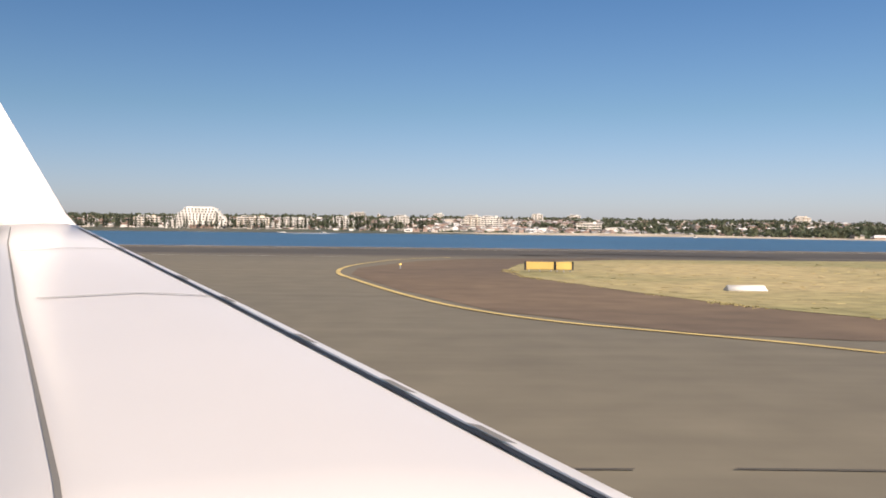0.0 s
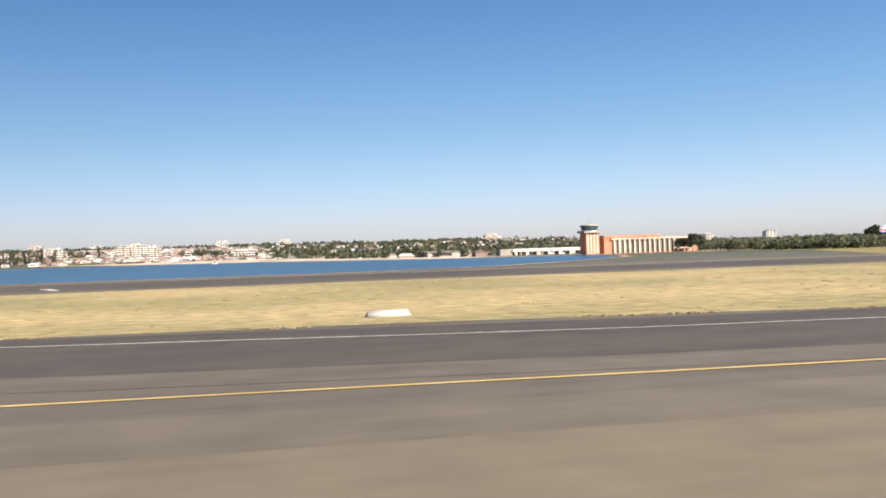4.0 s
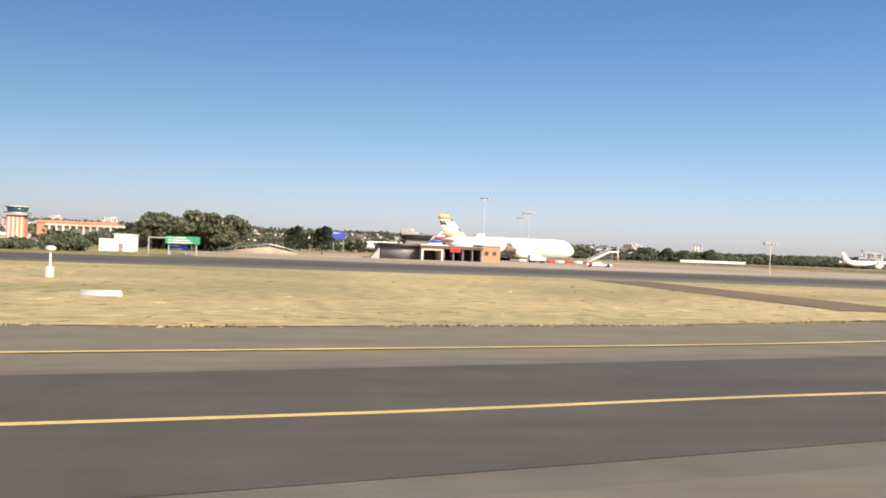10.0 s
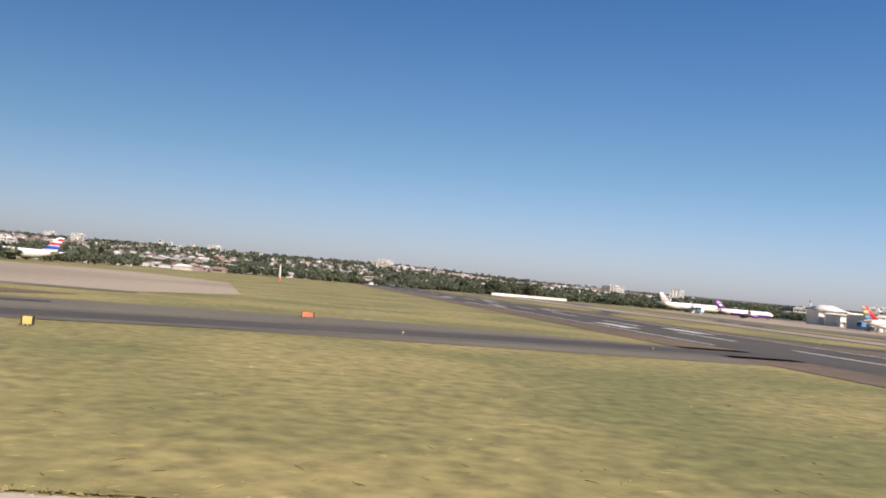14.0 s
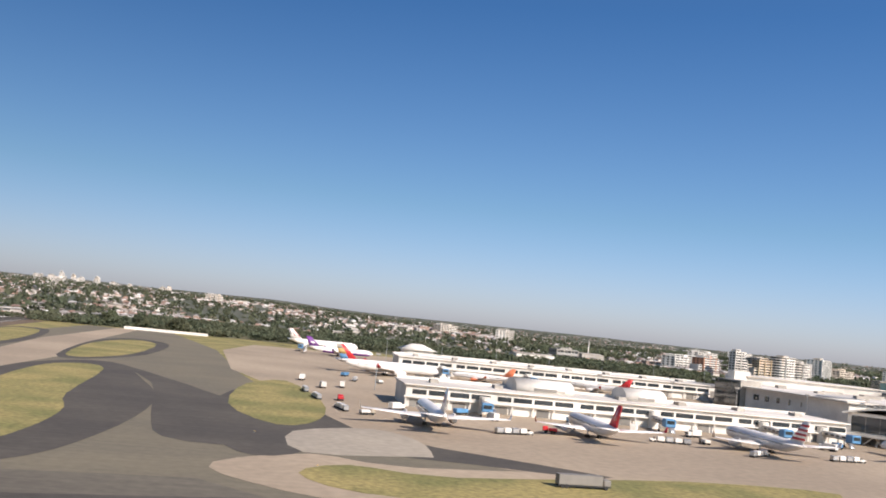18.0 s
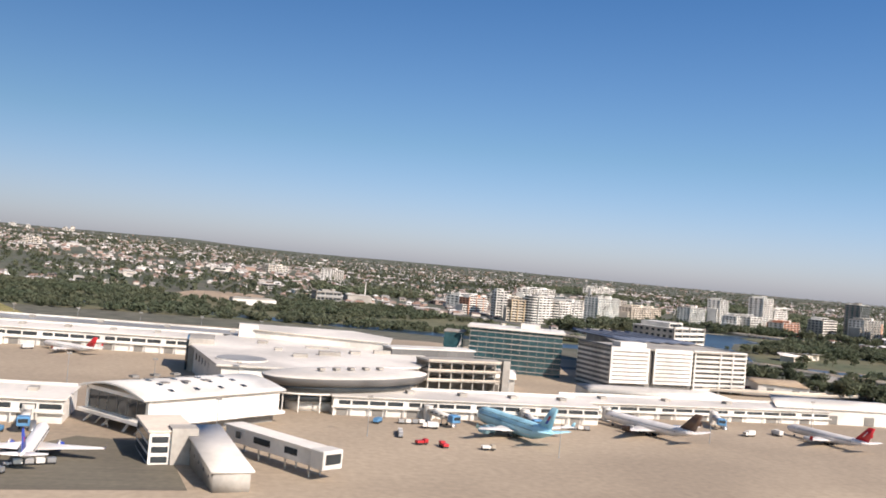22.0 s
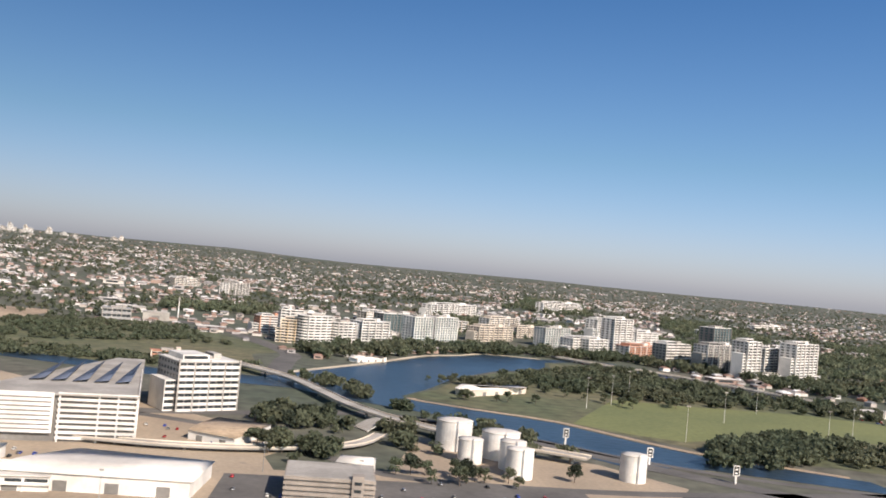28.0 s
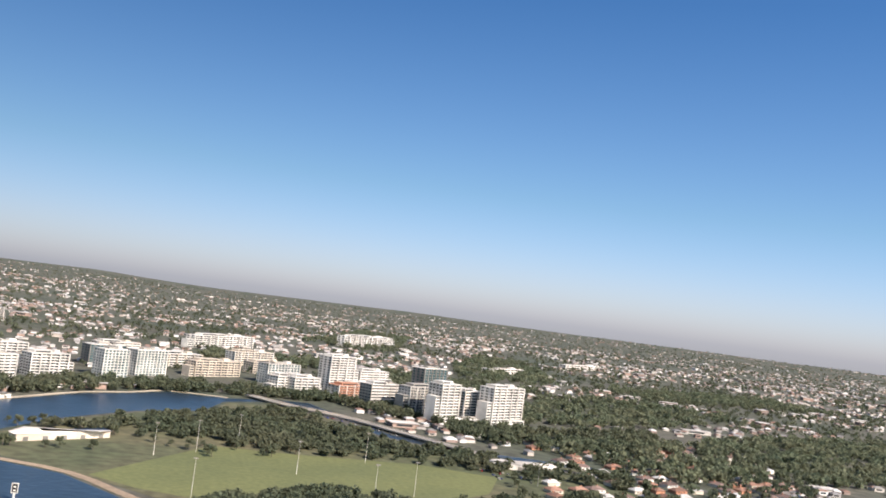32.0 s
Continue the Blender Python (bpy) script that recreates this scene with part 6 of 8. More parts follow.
part("upper_glazing", loft([[(2.3 - k, 5.7 - k, z0), (6.9 + k, 5.7 - k, z0), (6.9 + k, 10.3 + k, z0), (2.3 - k, 10.3 + k, z0)] for k, z0 in ((0, 3.5), (0.5, 4.35))]), M_GLASS, station, "overhanging dark watch room glazing")
part("upper_roof", boxm(1.6, 5.0, 4.35, 7.6, 11.0, 4.55), M_MID, station)
part("annex", boxm(15.0, -0.4, 0, 18.4, 6, 2.75), M_BRICK, station, "red brick end wing")
part("annex_roof", boxm(14.97, -0.6, 2.75, 18.6, 6.2, 2.92), M_GREYC, station)
for k in range(2):
    part("annex_window", boxm(15.6 + 1.4 * k, -0.46, 1.2, 16.3 + 1.4 * k, -0.36, 1.9), M_GLASS, station)

depot = thing("white_depot", "small white flat-roofed depot beside the ramp", "building", (338.5, 209, 0))
part("wall", boxm(0, 0, 0, 4.6, 5, 2.4), M_WHITE, depot)
part("roof", boxm(-0.2, -0.3, 2.4, 4.8, 5.2, 2.6), M_ROOFW, depot)
part("opening", boxm(0.5, -0.06, 0.2, 4.1, 0.05, 1.3), M_MID, depot)
bank = thing("road_ramp", "brown earth ramp with a pale road climbing beside trees", "ramp", (336, 168, 0))
part("fill", loft([[(0, -2.5, 0), (0, 2.5, 0), (0, 1.6, 0.1), (0, -1.6, 0.1)], [(9, -2.5, 0), (9, 2.5, 0), (9, 1.6, 1.3), (9, -1.6, 1.3)], [(14, -2.5, 0), (14, 2.5, 0), (14, 1.6, 0.2), (14, -1.6, 0.2)]]), M_DIRT, bank)
part("guard_rail", loft([[(0, -1.7, 0.5), (0, -1.6, 0.5), (0, -1.6, 0.66), (0, -1.7, 0.66)], [(9, -1.7, 1.7), (9, -1.6, 1.7), (9, -1.6, 1.86), (9, -1.7, 1.86)], [(14, -1.7, 0.6), (14, -1.6, 0.6), (14, -1.6, 0.76), (14, -1.7, 0.76)]]), M_METAL, bank)
for k in range(5):
    part("rail_post", boxm(1 + 2 * k, -1.72, 0.1 + 0.26 * k, 1.1 + 2 * k, -1.62, 0.6 + 0.27 * k), M_METAL, bank)


def flat_sign(name, label, at, w, h, z, face, bars=0, group="", bar=M_WHITE):
    s = thing(name, label, "sign", at, 0, group)
    for x in (-w * 0.4, w * 0.4):
        part("post", tubem((x, 0.12, 0), (x, 0.12, z + h), 0.09), M_METAL, s)
    b = part("board", boxm(-w / 2, -0.06, z, w / 2, 0.08, z + h), face, s)
    for k in range(bars):
        zz = z + h * (0.8 - 0.62 * k / max(1, bars - 1))
        part("bar", boxm(-w * 0.42, -0.09, zz - h * 0.05, w * (0.1 + 0.3 * ((k * 7) % 3) / 3), -0.055, zz + h * 0.05), bar, b)
    return s


flat_sign("road_sign", "green road direction sign with pale lettering bars on steel posts", (333, 120, 0), 4.2, 0.95, 1.4, M_GREENP, 3, "road signs")
flat_sign("road_sign", "blue road direction sign with pale lettering bars", (332.4, 121, 0), 2.4, 0.7, 0.6, M_BLUEP, 2, "road signs")
flat_sign("billboard", "blue billboard with a pale mark above low sheds", (362, 214, 0), 2.9, 1.7, 3.5, M_BLUEP, 1)
gantry = thing("sign_gantry", "pale steel sign gantry frame over the road", "gantry", (329, 119, 0))
part("post", tubem((0, 0, 0), (0, 0, 2.2), 0.1), M_METAL, gantry)
part("beam", tubem((0, 0, 2.1), (3.2, 0, 2.1), 0.08), M_METAL, gantry)


# ---- parked aircraft ----
jumbo = airliner("cream double-deck airliner with a gold and dark brown patterned fin", (399, 200, 0), 5, 32.4, M_PEARL, M_PEARL, ((0.78, 1.0, 0.0, 1.0, M_GOLD, "gold_fin_tip"), (0.70, 0.80, 0.0, 0.42, M_BROWNP, "brown_fin_patch"), (0.54, 0.72, 0.55, 1.0, M_BROWNP, "brown_fin_patch"), (0.42, 0.58, 0.22, 0.48, M_BROWNP, "brown_fin_patch"), (0.27, 0.42, 0.02, 0.24, M_BROWNP, "brown_fin_patch"), (0.06, 0.26, 0.66, 1.0, M_GOLD, "gold_fin_patch")), 4, 2, fat=1.25, group="")
STRIPES = tuple((0.15 + 0.2 * k, 0.25 + 0.2 * k, 0.0, 1.0, M_RED, "red_fin_stripe") for k in range(4))
airliner("white airliner with red and dark stripes on its fin", (672, 440, 0), 4, 33, M_AIRW, M_AIRW, ((0.2, 0.9, 0.05, 0.25, M_RED, "red_fin_stripe"), (0.3, 1.0, 0.45, 0.65, M_RED, "red_fin_stripe"), (0.4, 1.0, 0.75, 0.95, M_BLACK, "black_fin_stripe")), fat=1.1)
airliner("white airliner with a purple fin and purple belly line", (676, 388, 0), 4, 28, M_AIRW, M_PURPLE, ((0.3, 0.5, 0.1, 0.9, M_AIRW, "white_fin_curve"),), belly=M_PURPLE)
airliner("pale grey airliner with a red, gold and grey striped fin", (683, 284, 0), 2, 32, M_AIRW, M_RED, ((0.0, 0.35, 0.45, 1.0, M_BLUEG, "blue_fin_stripe"), (0.35, 0.7, 0.35, 1.0, M_GOLD, "gold_fin_stripe"), (0.7, 1.0, 0.3, 1.0, M_GREYC, "grey_fin_stripe")), fat=1.1)
airliner("white airliner with a bright red fin at the inner pier", (716, 296, 0), 150, 21, M_AIRW, M_ORANGE)
airliner("white airliner with a red and white fin at the inner pier", (757, 298, 0), 140, 22, M_AIRW, M_RED)
airliner("white airliner with a red disc on its white fin", (674, 155, 0), 88, 29, M_AIRW, M_AIRW, ((0.4, 0.75, 0.3, 0.7, M_RED, "red_fin_disc"),))
airliner("white airliner with a red fin and white chevron", (703.5, 157, 0), 88, 27, M_AIRW, M_RED, ((0.3, 0.75, 0.35, 0.55, M_AIRW, "white_fin_chevron"),))
airliner("white airliner with a red striped white fin", (736, 156, 0), 89, 28, M_AIRW, M_AIRW, STRIPES)
airliner("white airliner with a blue fin", (771.5, 158, 0), 92, 26, M_AIRW, M_BLUEP, ((0.35, 0.6, 0.3, 0.7, M_RED, "red_fin_mark"),))
airliner("light blue airliner with a round red and blue fin mark", (863.6, 191.3, 0), 106, 29, M_SKYBLUE, M_SKYBLUE, ((0.38, 0.58, 0.3, 0.75, M_RED, "red_fin_mark"), (0.2, 0.38, 0.3, 0.75, M_BLUEP, "blue_fin_mark")), 4, 2, belly=M_AIRW, fat=1.2)
airliner("white airliner with a dark brown patterned fin", (900.5, 200, 0), 112, 29, M_AIRW, M_BROWNP)
airliner("white airliner with a red fin beside the freight sheds", (948, 198, 0), 104, 25, M_AIRW, M_RED, ((0.3, 0.7, 0.35, 0.55, M_AIRW, "white_fin_chevron"),))
airliner("white airliner with a red fin mark behind the cream double-decker", (391, 242, 0), 180, 26, M_AIRW, M_AIRW, ((0.2, 0.8, 0.3, 0.7, M_RED, "red_fin_mark"),))
airliner("white airliner with a red, white and blue fin", (392, 306, 0), 180, 31, M_AIRW, M_AIRW, ((0.15, 0.4, 0.0, 1.0, M_BLUEP, "blue_fin_stripe"), (0.45, 0.65, 0.0, 1.0, M_RED, "red_fin_stripe"), (0.75, 0.95, 0.2, 1.0, M_RED, "red_fin_stripe")))


# ---- apartment blocks beyond the river and along the bay ----
def between(label, a, b, h, floors, wall, slab=None, bays=6, style="balcony", deep=0.6, accent=None, name="apartment_building", narrow=0.88):
    """A block whose front runs from plan corner a to plan corner b."""
    (x0, y0), (x1, y1) = a, b
    w = math.hypot(x1 - x0, y1 - y0) * narrow
    turn = math.atan2(y1 - y0, x1 - x0)
    d = max(5.0, min(13.0, w * deep))
    cx, cy = (x0 + x1) / 2 - math.sin(turn) * d / 2, (y0 + y1) / 2 + math.cos(turn) * d / 2
    return block(label, (cx, cy, terrain(cx, cy)), math.degrees(turn), w, d, h, floors, wall, slab, bays, style, accent=accent, name=name)


def rounded(label, centre, turn, w, d, h, floors):
    """A block with a bowed front and a white balcony ring round every storey."""
    b = thing("apartment_building", label, "building", (*centre, 0), turn, "apartment blocks")
    fh = h / floors

    def outline(grow):
        return [(math.copysign(abs(math.cos(a)) ** 0.6, math.cos(a)) * (w / 2 + grow), math.copysign(abs(math.sin(a)) ** 0.6, math.sin(a)) * (d / 2 + grow)) for a in (2 * math.pi * i / 28 for i in range(28))]

    part("core", prismm(outline(-0.7), 0, h), M_GLASS, b, "dark recessed glazing")
    for i in range(floors):
        part("balcony", prismm(outline(0), i * fh, i * fh + fh * 0.46), M_WHITE, b)
    part("roof", prismm(outline(0.25), h, h + 0.4), M_WHITE, b)
    part("roof_plant", boxm(-w * 0.2, -d * 0.2, h + 0.4, w * 0.15, d * 0.2, h + 1.6), M_GREYC, b)
    for k in range(5):
        x = -w * 0.4 + k * w * 0.2
        part("pier", boxm(x - 0.18, -d / 2 + 0.02, 0, x + 0.18, -d / 2 + 0.9, h), M_WHITE, b)
    return b


between("salmon and white apartment block", (996, 704), (1016, 714), 13, 7, M_BRICK, M_WHITE, 5, "band")
between("slim white apartment tower with balconies", (1012, 682), (1023, 686), 20.5, 10, M_WHITE, M_WHITE, 3)
between("warm cream apartment block with balconies", (1013, 648), (1033, 648), 15.8, 8, M_BUFF, M_CREAM, 7)
rounded("white round-fronted apartment tower with balcony rings", (1037, 654), 39, 28, 15, 19.6, 10)
rounded("lower white round-fronted apartment tower", (1057, 663), 39, 22, 13, 15.9, 8)
between("white apartment block with deep balconies", (1071, 686), (1096, 707), 16, 8, M_WHITE, M_WHITE, 8)
between("glass-fronted apartment block with white piers", (1115, 723), (1134, 739), 20.7, 10, M_WHITE, M_WHITE, 7, "glass")
between("glass-fronted apartment block with white piers", (1136, 756), (1161, 778), 20, 10, M_WHITE, M_WHITE, 9, "glass")
between("long cream apartment block", (1180, 795), (1223, 833), 12.6, 6, M_CREAM, M_CREAM, 14)
between("long low cream apartment block", (1232, 870), (1269, 903), 10, 5, M_CREAM, M_CREAM, 12)
between("grey-white apartment block with glazed bays", (1240, 793), (1273, 819), 16.7, 8, M_WHITE, M_GREYC, 10, "glass")
between("tall white apartment tower", (1286, 744), (1312, 766), 32, 16, M_WHITE, M_WHITE, 6, deep=0.6)
between("white apartment block with dark upper floors", (1315, 769), (1347, 792), 21, 10, M_WHITE, M_WHITE, 9, "band")
between("apartment block with a red brick base", (1301, 746), (1343, 775), 11, 5, M_BRICK, M_WHITE, 12)
between("apartment block with a white grid front", (1311, 692), (1343, 713), 18, 8, M_GREYC, M_WHITE, 10, "band")
between("dark grey apartment tower", (1352.7, 698), (1378, 716), 33.8, 16, M_MID, M_WHITE, 6, "glass")
between("stepped white and grey apartment block", (1336, 672), (1379, 698), 21, 10, M_WHITE, M_GREYC, 12, accent=M_BRICK)
between("large white apartment block with dark recesses", (1353, 639), (1372, 653), 28, 13, M_WHITE, M_WHITE, 6, narrow=0.9)
between("large white apartment block with dark recesses", (1375, 655), (1396, 671), 23, 11, M_WHITE, M_WHITE, 6, narrow=0.9)
between("large white apartment block at the park edge", (1391, 640), (1428, 668), 29, 14, M_WHITE, M_WHITE, 10, narrow=0.85)
between("white podium under the apartment blocks", (1352, 630), (1426, 662), 5, 2, M_WHITE, M_WHITE, 20, "band", 0.12, name="podium_building", narrow=1.0)
between("low white apartment block", (1243, 717), (1265, 733), 14.6, 7, M_WHITE, M_WHITE, 7)
between("long white apartment block on the far hill", (1174, 1079), (1254, 1178), 14, 6, M_WHITE, M_WHITE, 16)
between("long white apartment block on the far hill", (1391, 1387), (1504, 1531), 15, 6, M_WHITE, M_WHITE, 18)
between("white hospital block on the hill", (938, 1126), (962, 1172), 14, 7, M_WHITE, M_GREYC, 12, "band", name="hospital_block")
between("pale office block in the suburb", (1090, 930), (1130, 965), 9, 4, M_CREAM, M_WHITE, 10, "band", name="office_block")
between("white apartment block in the suburb", (1010, 790), (1050, 825), 11, 5, M_WHITE, M_WHITE, 10)
between("pale apartment block in the suburb", (866, 1193), (896, 1218), 9, 4, M_CREAM, M_WHITE, 12)
between("white warehouse among the far houses", (1560, 1180), (1640, 1250), 6, 2, M_WHITE, M_ROOFW, 10, "band", 0.5, name="warehouse")
between("white warehouse among the far houses", (1800, 1500), (1920, 1600), 7, 2, M_WHITE, M_ROOFW, 10, "band", 0.5, name="warehouse")
between("low white apartment block with wide balconies", (1256, 716), (1280, 734), 15, 7, M_WHITE, M_WHITE, 8)
between("white stepped apartment block over a brick base", (1290, 718), (1330, 748), 12, 6, M_WHITE, M_BRICK, 10, "band")
between("grey glass-fronted apartment block", (1096, 800), (1126, 822), 17, 8, M_MID, M_WHITE, 8, "glass")
between("cream apartment block behind the promenade trees", (1150, 850), (1190, 884), 11, 5, M_CREAM, M_WHITE, 10)
between("white apartment block with a pale grid front", (1306, 850), (1330, 872), 25, 12, M_WHITE, M_WHITE, 7)
between("long white apartment block with balconies", (1216, 930), (1262, 972), 13, 6, M_WHITE, M_CREAM, 12)
between("white terrace of low flats", (1056, 742), (1086, 766), 9, 4, M_WHITE, M_CREAM, 8)
# along the bay shore
for x, y, w, h, n, m, lab in ((-96, 884, 26, 9, 5, M_WHITE, "white stepped apartment block behind the beach"), (-135, 890, 30, 10, 5, M_CREAM, "cream apartment block behind the beach"), (-52, 905, 15, 10, 5, M_WHITE, "white apartment block behind the beach"), (5, 1020, 16, 9, 5, M_WHITE, "white apartment block behind the houses"), (80, 960, 16, 11, 5, M_CREAM, "cream apartment block near the bay"), (100, 968, 22, 10, 5, M_WHITE, "white apartment block near the bay"), (190, 900, 24, 7, 3, M_WHITE, "white flats above the beach"), (-240, 905, 22, 9, 4, M_CREAM, "cream flats behind the pines"), (570, 1290, 22, 9, 4, M_CREAM, "cream tower block on the skyline"), (60, 1500, 16, 11, 6, M_WHITE, "white tower block on the far skyline"), (300, 1600, 20, 10, 5, M_WHITE, "white tower block on the far skyline"), (-60, 1350, 18, 9, 5, M_GREYC, "grey tower block on the far skyline"), (180, 1200, 14, 9, 5, M_WHITE, "white tower block on the skyline")):
    block(lab, (x, y, terrain(x, y)), 0, w, 9, h, n, m, M_WHITE, max(4, int(w / 3)), "balcony")
hotel = thing("hotel", "white stepped pyramid-shaped hotel behind tall pines", "hotel", (-183, 872, 0), 0)
for i in range(9):
    half = 36 - 2.6 * i
    part("storey", boxm(-half, 0.5 * i, i * 2.45, half * 0.92, 20, i * 2.45 + 2.45), M_WHITE, hotel)
    bm = bmesh.new()
    n = int(half / 1.6)
    for k in range(n):
        x = -half + (k + 0.2) * 1.92 * half / n
        box(bm, x, 0.5 * i - 0.05, i * 2.45 + 0.4, x + 1.0 * half / n, 0.5 * i + 0.05, i * 2.45 + 1.9)
    tagged(part("glazing", bm, M_GLASS, hotel), kind="stuff")
    part("balcony", boxm(-half - 0.4, 0.5 * i - 0.9, i * 2.45 - 0.1, half * 0.92 + 0.4, 0.5 * i, i * 2.45 + 0.5), M_WHITE, hotel)
part("roof", boxm(-13, 5, 22.05, 11, 18, 23), M_WHITE, hotel)

# towers of the distant town centre on the skyline
rng = random.Random(31)
for k in range(16):
    x, y = rng.uniform(-330, 190), rng.uniform(4050, 4450)
    block("pale tower of the distant town centre", (x, y, terrain(x, y)), rng.uniform(-20, 20), rng.uniform(14, 26), 14, rng.uniform(14, 34), 4, rng.choice((M_WHITE, M_GREYC, M_CREAM)), M_WHITE, 4, "band", group="distant towers")
between("wide grey-green flat-roofed hall beside the park", (879, 727), (899, 732), 8.0, 2, M_GREYC, M_ROOFG, 6, "band", 0.6, name="hall_building", narrow=1.0)
between("white villa with a red roof among trees", (951, 503), (969, 507), 3.6, 2, M_CREAM, M_BRICK, 6, "band", 0.5, name="villa", narrow=1.0)

# ---- signs, markers, vehicles and masts ----
def board(label, x, y, w, h, face, turn=0.0, group="airfield signs"):
    """A long low box sign on short legs, with a black end cap."""
    s = thing("airfield_sign", label, "sign", (x, y, 0), turn, group)
    panel = part("panel", boxm(0, -0.09, 0.12, w, 0.09, 0.12 + h, bevel=0.02), face, s)
    part("end_cap", boxm(-0.05, -0.11, 0.10, 0.03, 0.11, 0.14 + h), M_BLACK, panel)
    part("end_cap", boxm(w - 0.03, -0.11, 0.10, w + 0.05, 0.11, 0.14 + h), M_BLACK, panel)
    for k in (0.12, 0.5, 0.88):
        part("leg", tubem((w * k, 0, 0), (w * k, 0, 0.14), 0.03, n=6), M_METAL, s)
    return s


for x, y, w in ((22.0, 43.0, 1.35), (23.4, 43.0, 0.8), (267.0, 40.4, 1.7), (268.8, 40.4, 0.8), (238.0, 58.0, 2.0)):
    board("yellow box sign standing in the grass", x, y, w, 0.36, M_SIGNY)
board("orange-yellow box sign on the grass beside the taxiway", 566.4, 48.8, 1.35, 0.42, M_SIGNY)
board("orange-yellow box sign on the grass beside the taxiway", 581.7, 65.0, 2.2, 0.36, M_SIGNY, -70)
board("small black and yellow box sign in the grass", 455.0, 44.4, 0.5, 0.34, M_SIGNY)
board("small orange-red box sign beside the taxiway", 490.0, 83.6, 1.05, 0.42, M_ORANGE)
for x, y in ((469.6, 50.0), (476.0, 51.8)):
    board("small pale orange box on the grass beside the taxiway", x, y, 0.55, 0.42, M_SIGNY)
board("small yellow board beside the runway", 67.7, 19.5, 0.45, 0.3, M_SIGNY)
board("orange box beside the runway lights", 69.4, 18.0, 0.5, 0.25, M_ORANGE)


def lettered_sign():
    s = thing("direction_sign", "yellow taxiway sign with black letters and arrow", "sign", (278.42, 18.7, 0), 0)
    panel = part("panel", boxm(0, -0.05, 0.06, 0.52, 0.05, 0.42, bevel=0.012), M_SIGNY, s)
    part("frame", boxm(-0.02, -0.04, 0.04, 0.54, 0.045, 0.064), M_BLACK, panel)
    part("frame", boxm(-0.02, -0.04, 0.416, 0.54, 0.045, 0.44), M_BLACK, panel)
    cu = bpy.data.curves.new("lettering", "FONT")
    cu.body, cu.size, cu.extrude = "B8", 0.24, 0.004
    dg = new("lettering_shape", cu)
    me = bpy.data.meshes.new_from_object(dg)
    bpy.data.objects.remove(dg)
    me.materials.append(M_BLACK)
    txt = new("lettering", me)
    txt.parent = panel
    txt.matrix_basis = pose(0.05, -0.056, 0.15, 90, 0, 0)
    part("arrow", boxm(0.36, -0.060, 0.225, 0.44, -0.052, 0.245), M_BLACK, panel)
    part("arrow_head", prismm([(0.43, -0.058), (0.475, -0.058), (0.475, -0.045), (0.43, -0.045)], 0.215, 0.255), M_BLACK, panel)
    for x in (0.10, 0.42):
        part("leg", tubem((x, 0, 0), (x, 0, 0.08), 0.025, n=6), M_METAL, s)


lettered_sign()


def marker(x, y):
    """A white gable-shaped marker lying in the grass."""
    m = thing("gable_marker", "low white gable marker slab in the grass", "marker", (x, y, 0), 0, "white markers in the grass")
    part("slab", loft([[(0.65 * sx, -0.3, 0.02) , (0.62 * sx, 0.0, 0.20), (0.65 * sx, 0.3, 0.02)] for sx in (-1, 1)]), M_WHITE, m)
    part("stake", tubem((0, 0, -0.1), (0, 0, 0.1), 0.04, n=6), M_METAL, m)
    return m


for x, y in ((27.6, 29.8), (58.7, 29.5), (144.3, 27.2), (267.3, 30.8), (336.0, 31.3), (433.0, 32.3), (473.9, 31.8)):
    marker(x, y)


def sensor(x, y, h=1.4):
    s = thing("sensor_post", "white sensor post with a round head", "sensor post", (x, y, 0), 0, "sensor posts")
    part("base", boxm(-0.16, -0.16, 0, 0.16, 0.16, 0.5, bevel=0.03), M_WHITE, s)
    part("pole", tubem((0, 0, 0.5), (0, 0, h - 0.2), 0.055), M_WHITE, s)
    part("head", loft([[(0.24 * k * math.cos(a), 0.24 * k * math.sin(a), h - 0.2 + dz) for a in (math.tau * i / 10 for i in range(10))] for k, dz in ((0.5, 0), (1, 0.06), (1, 0.16), (0.6, 0.24))]), M_WHITE, s)


for x, y in ((298.8, 41.2), (332.0, 44.0)):
    sensor(x, y)
cone = thing("orange_marker", "orange cone-shaped marker at the runway edge", "marker", (313.6, 19.4, 0))
part("plate", boxm(-0.2, -0.2, 0, 0.2, 0.2, 0.04), M_BLACK, cone)
part("cone", tubem((0, 0, 0.04), (0, 0, 0.42), 0.11, 0.03, 10), M_ORANGE, cone)
for x, y in ((229.9, 26.2), (230.3, 23.3), (230.5, 19.7), (230.7, 16.9)):
    p = thing("approach_light_box", "white approach light box on three thin legs", "approach light", (x, y, 0), 0, "approach light boxes")
    part("housing", boxm(-0.3, -0.45, 0.25, 0.3, 0.45, 0.5, bevel=0.03), M_WHITE, p)
    part("lens", boxm(-0.33, -0.35, 0.3, -0.29, 0.35, 0.45), M_GLASS, p)
    for a, b in ((-0.2, -0.35), (0.2, -0.35), (0, 0.35)):
        part("leg", tubem((a, b, 0), (a, b, 0.26), 0.025, n=6), M_METAL, p)


def taxi_light(x, y, colour, label):
    t = thing("taxiway_light", label, "light", (x, y, 0), 0, "taxiway edge lights")
    part("stem", tubem((0, 0, 0), (0, 0, 0.18), 0.03, n=8), M_METAL, t)
    part("cap", tubem((0, 0, 0.18), (0, 0, 0.27), 0.085, 0.06, 8), colour, t)


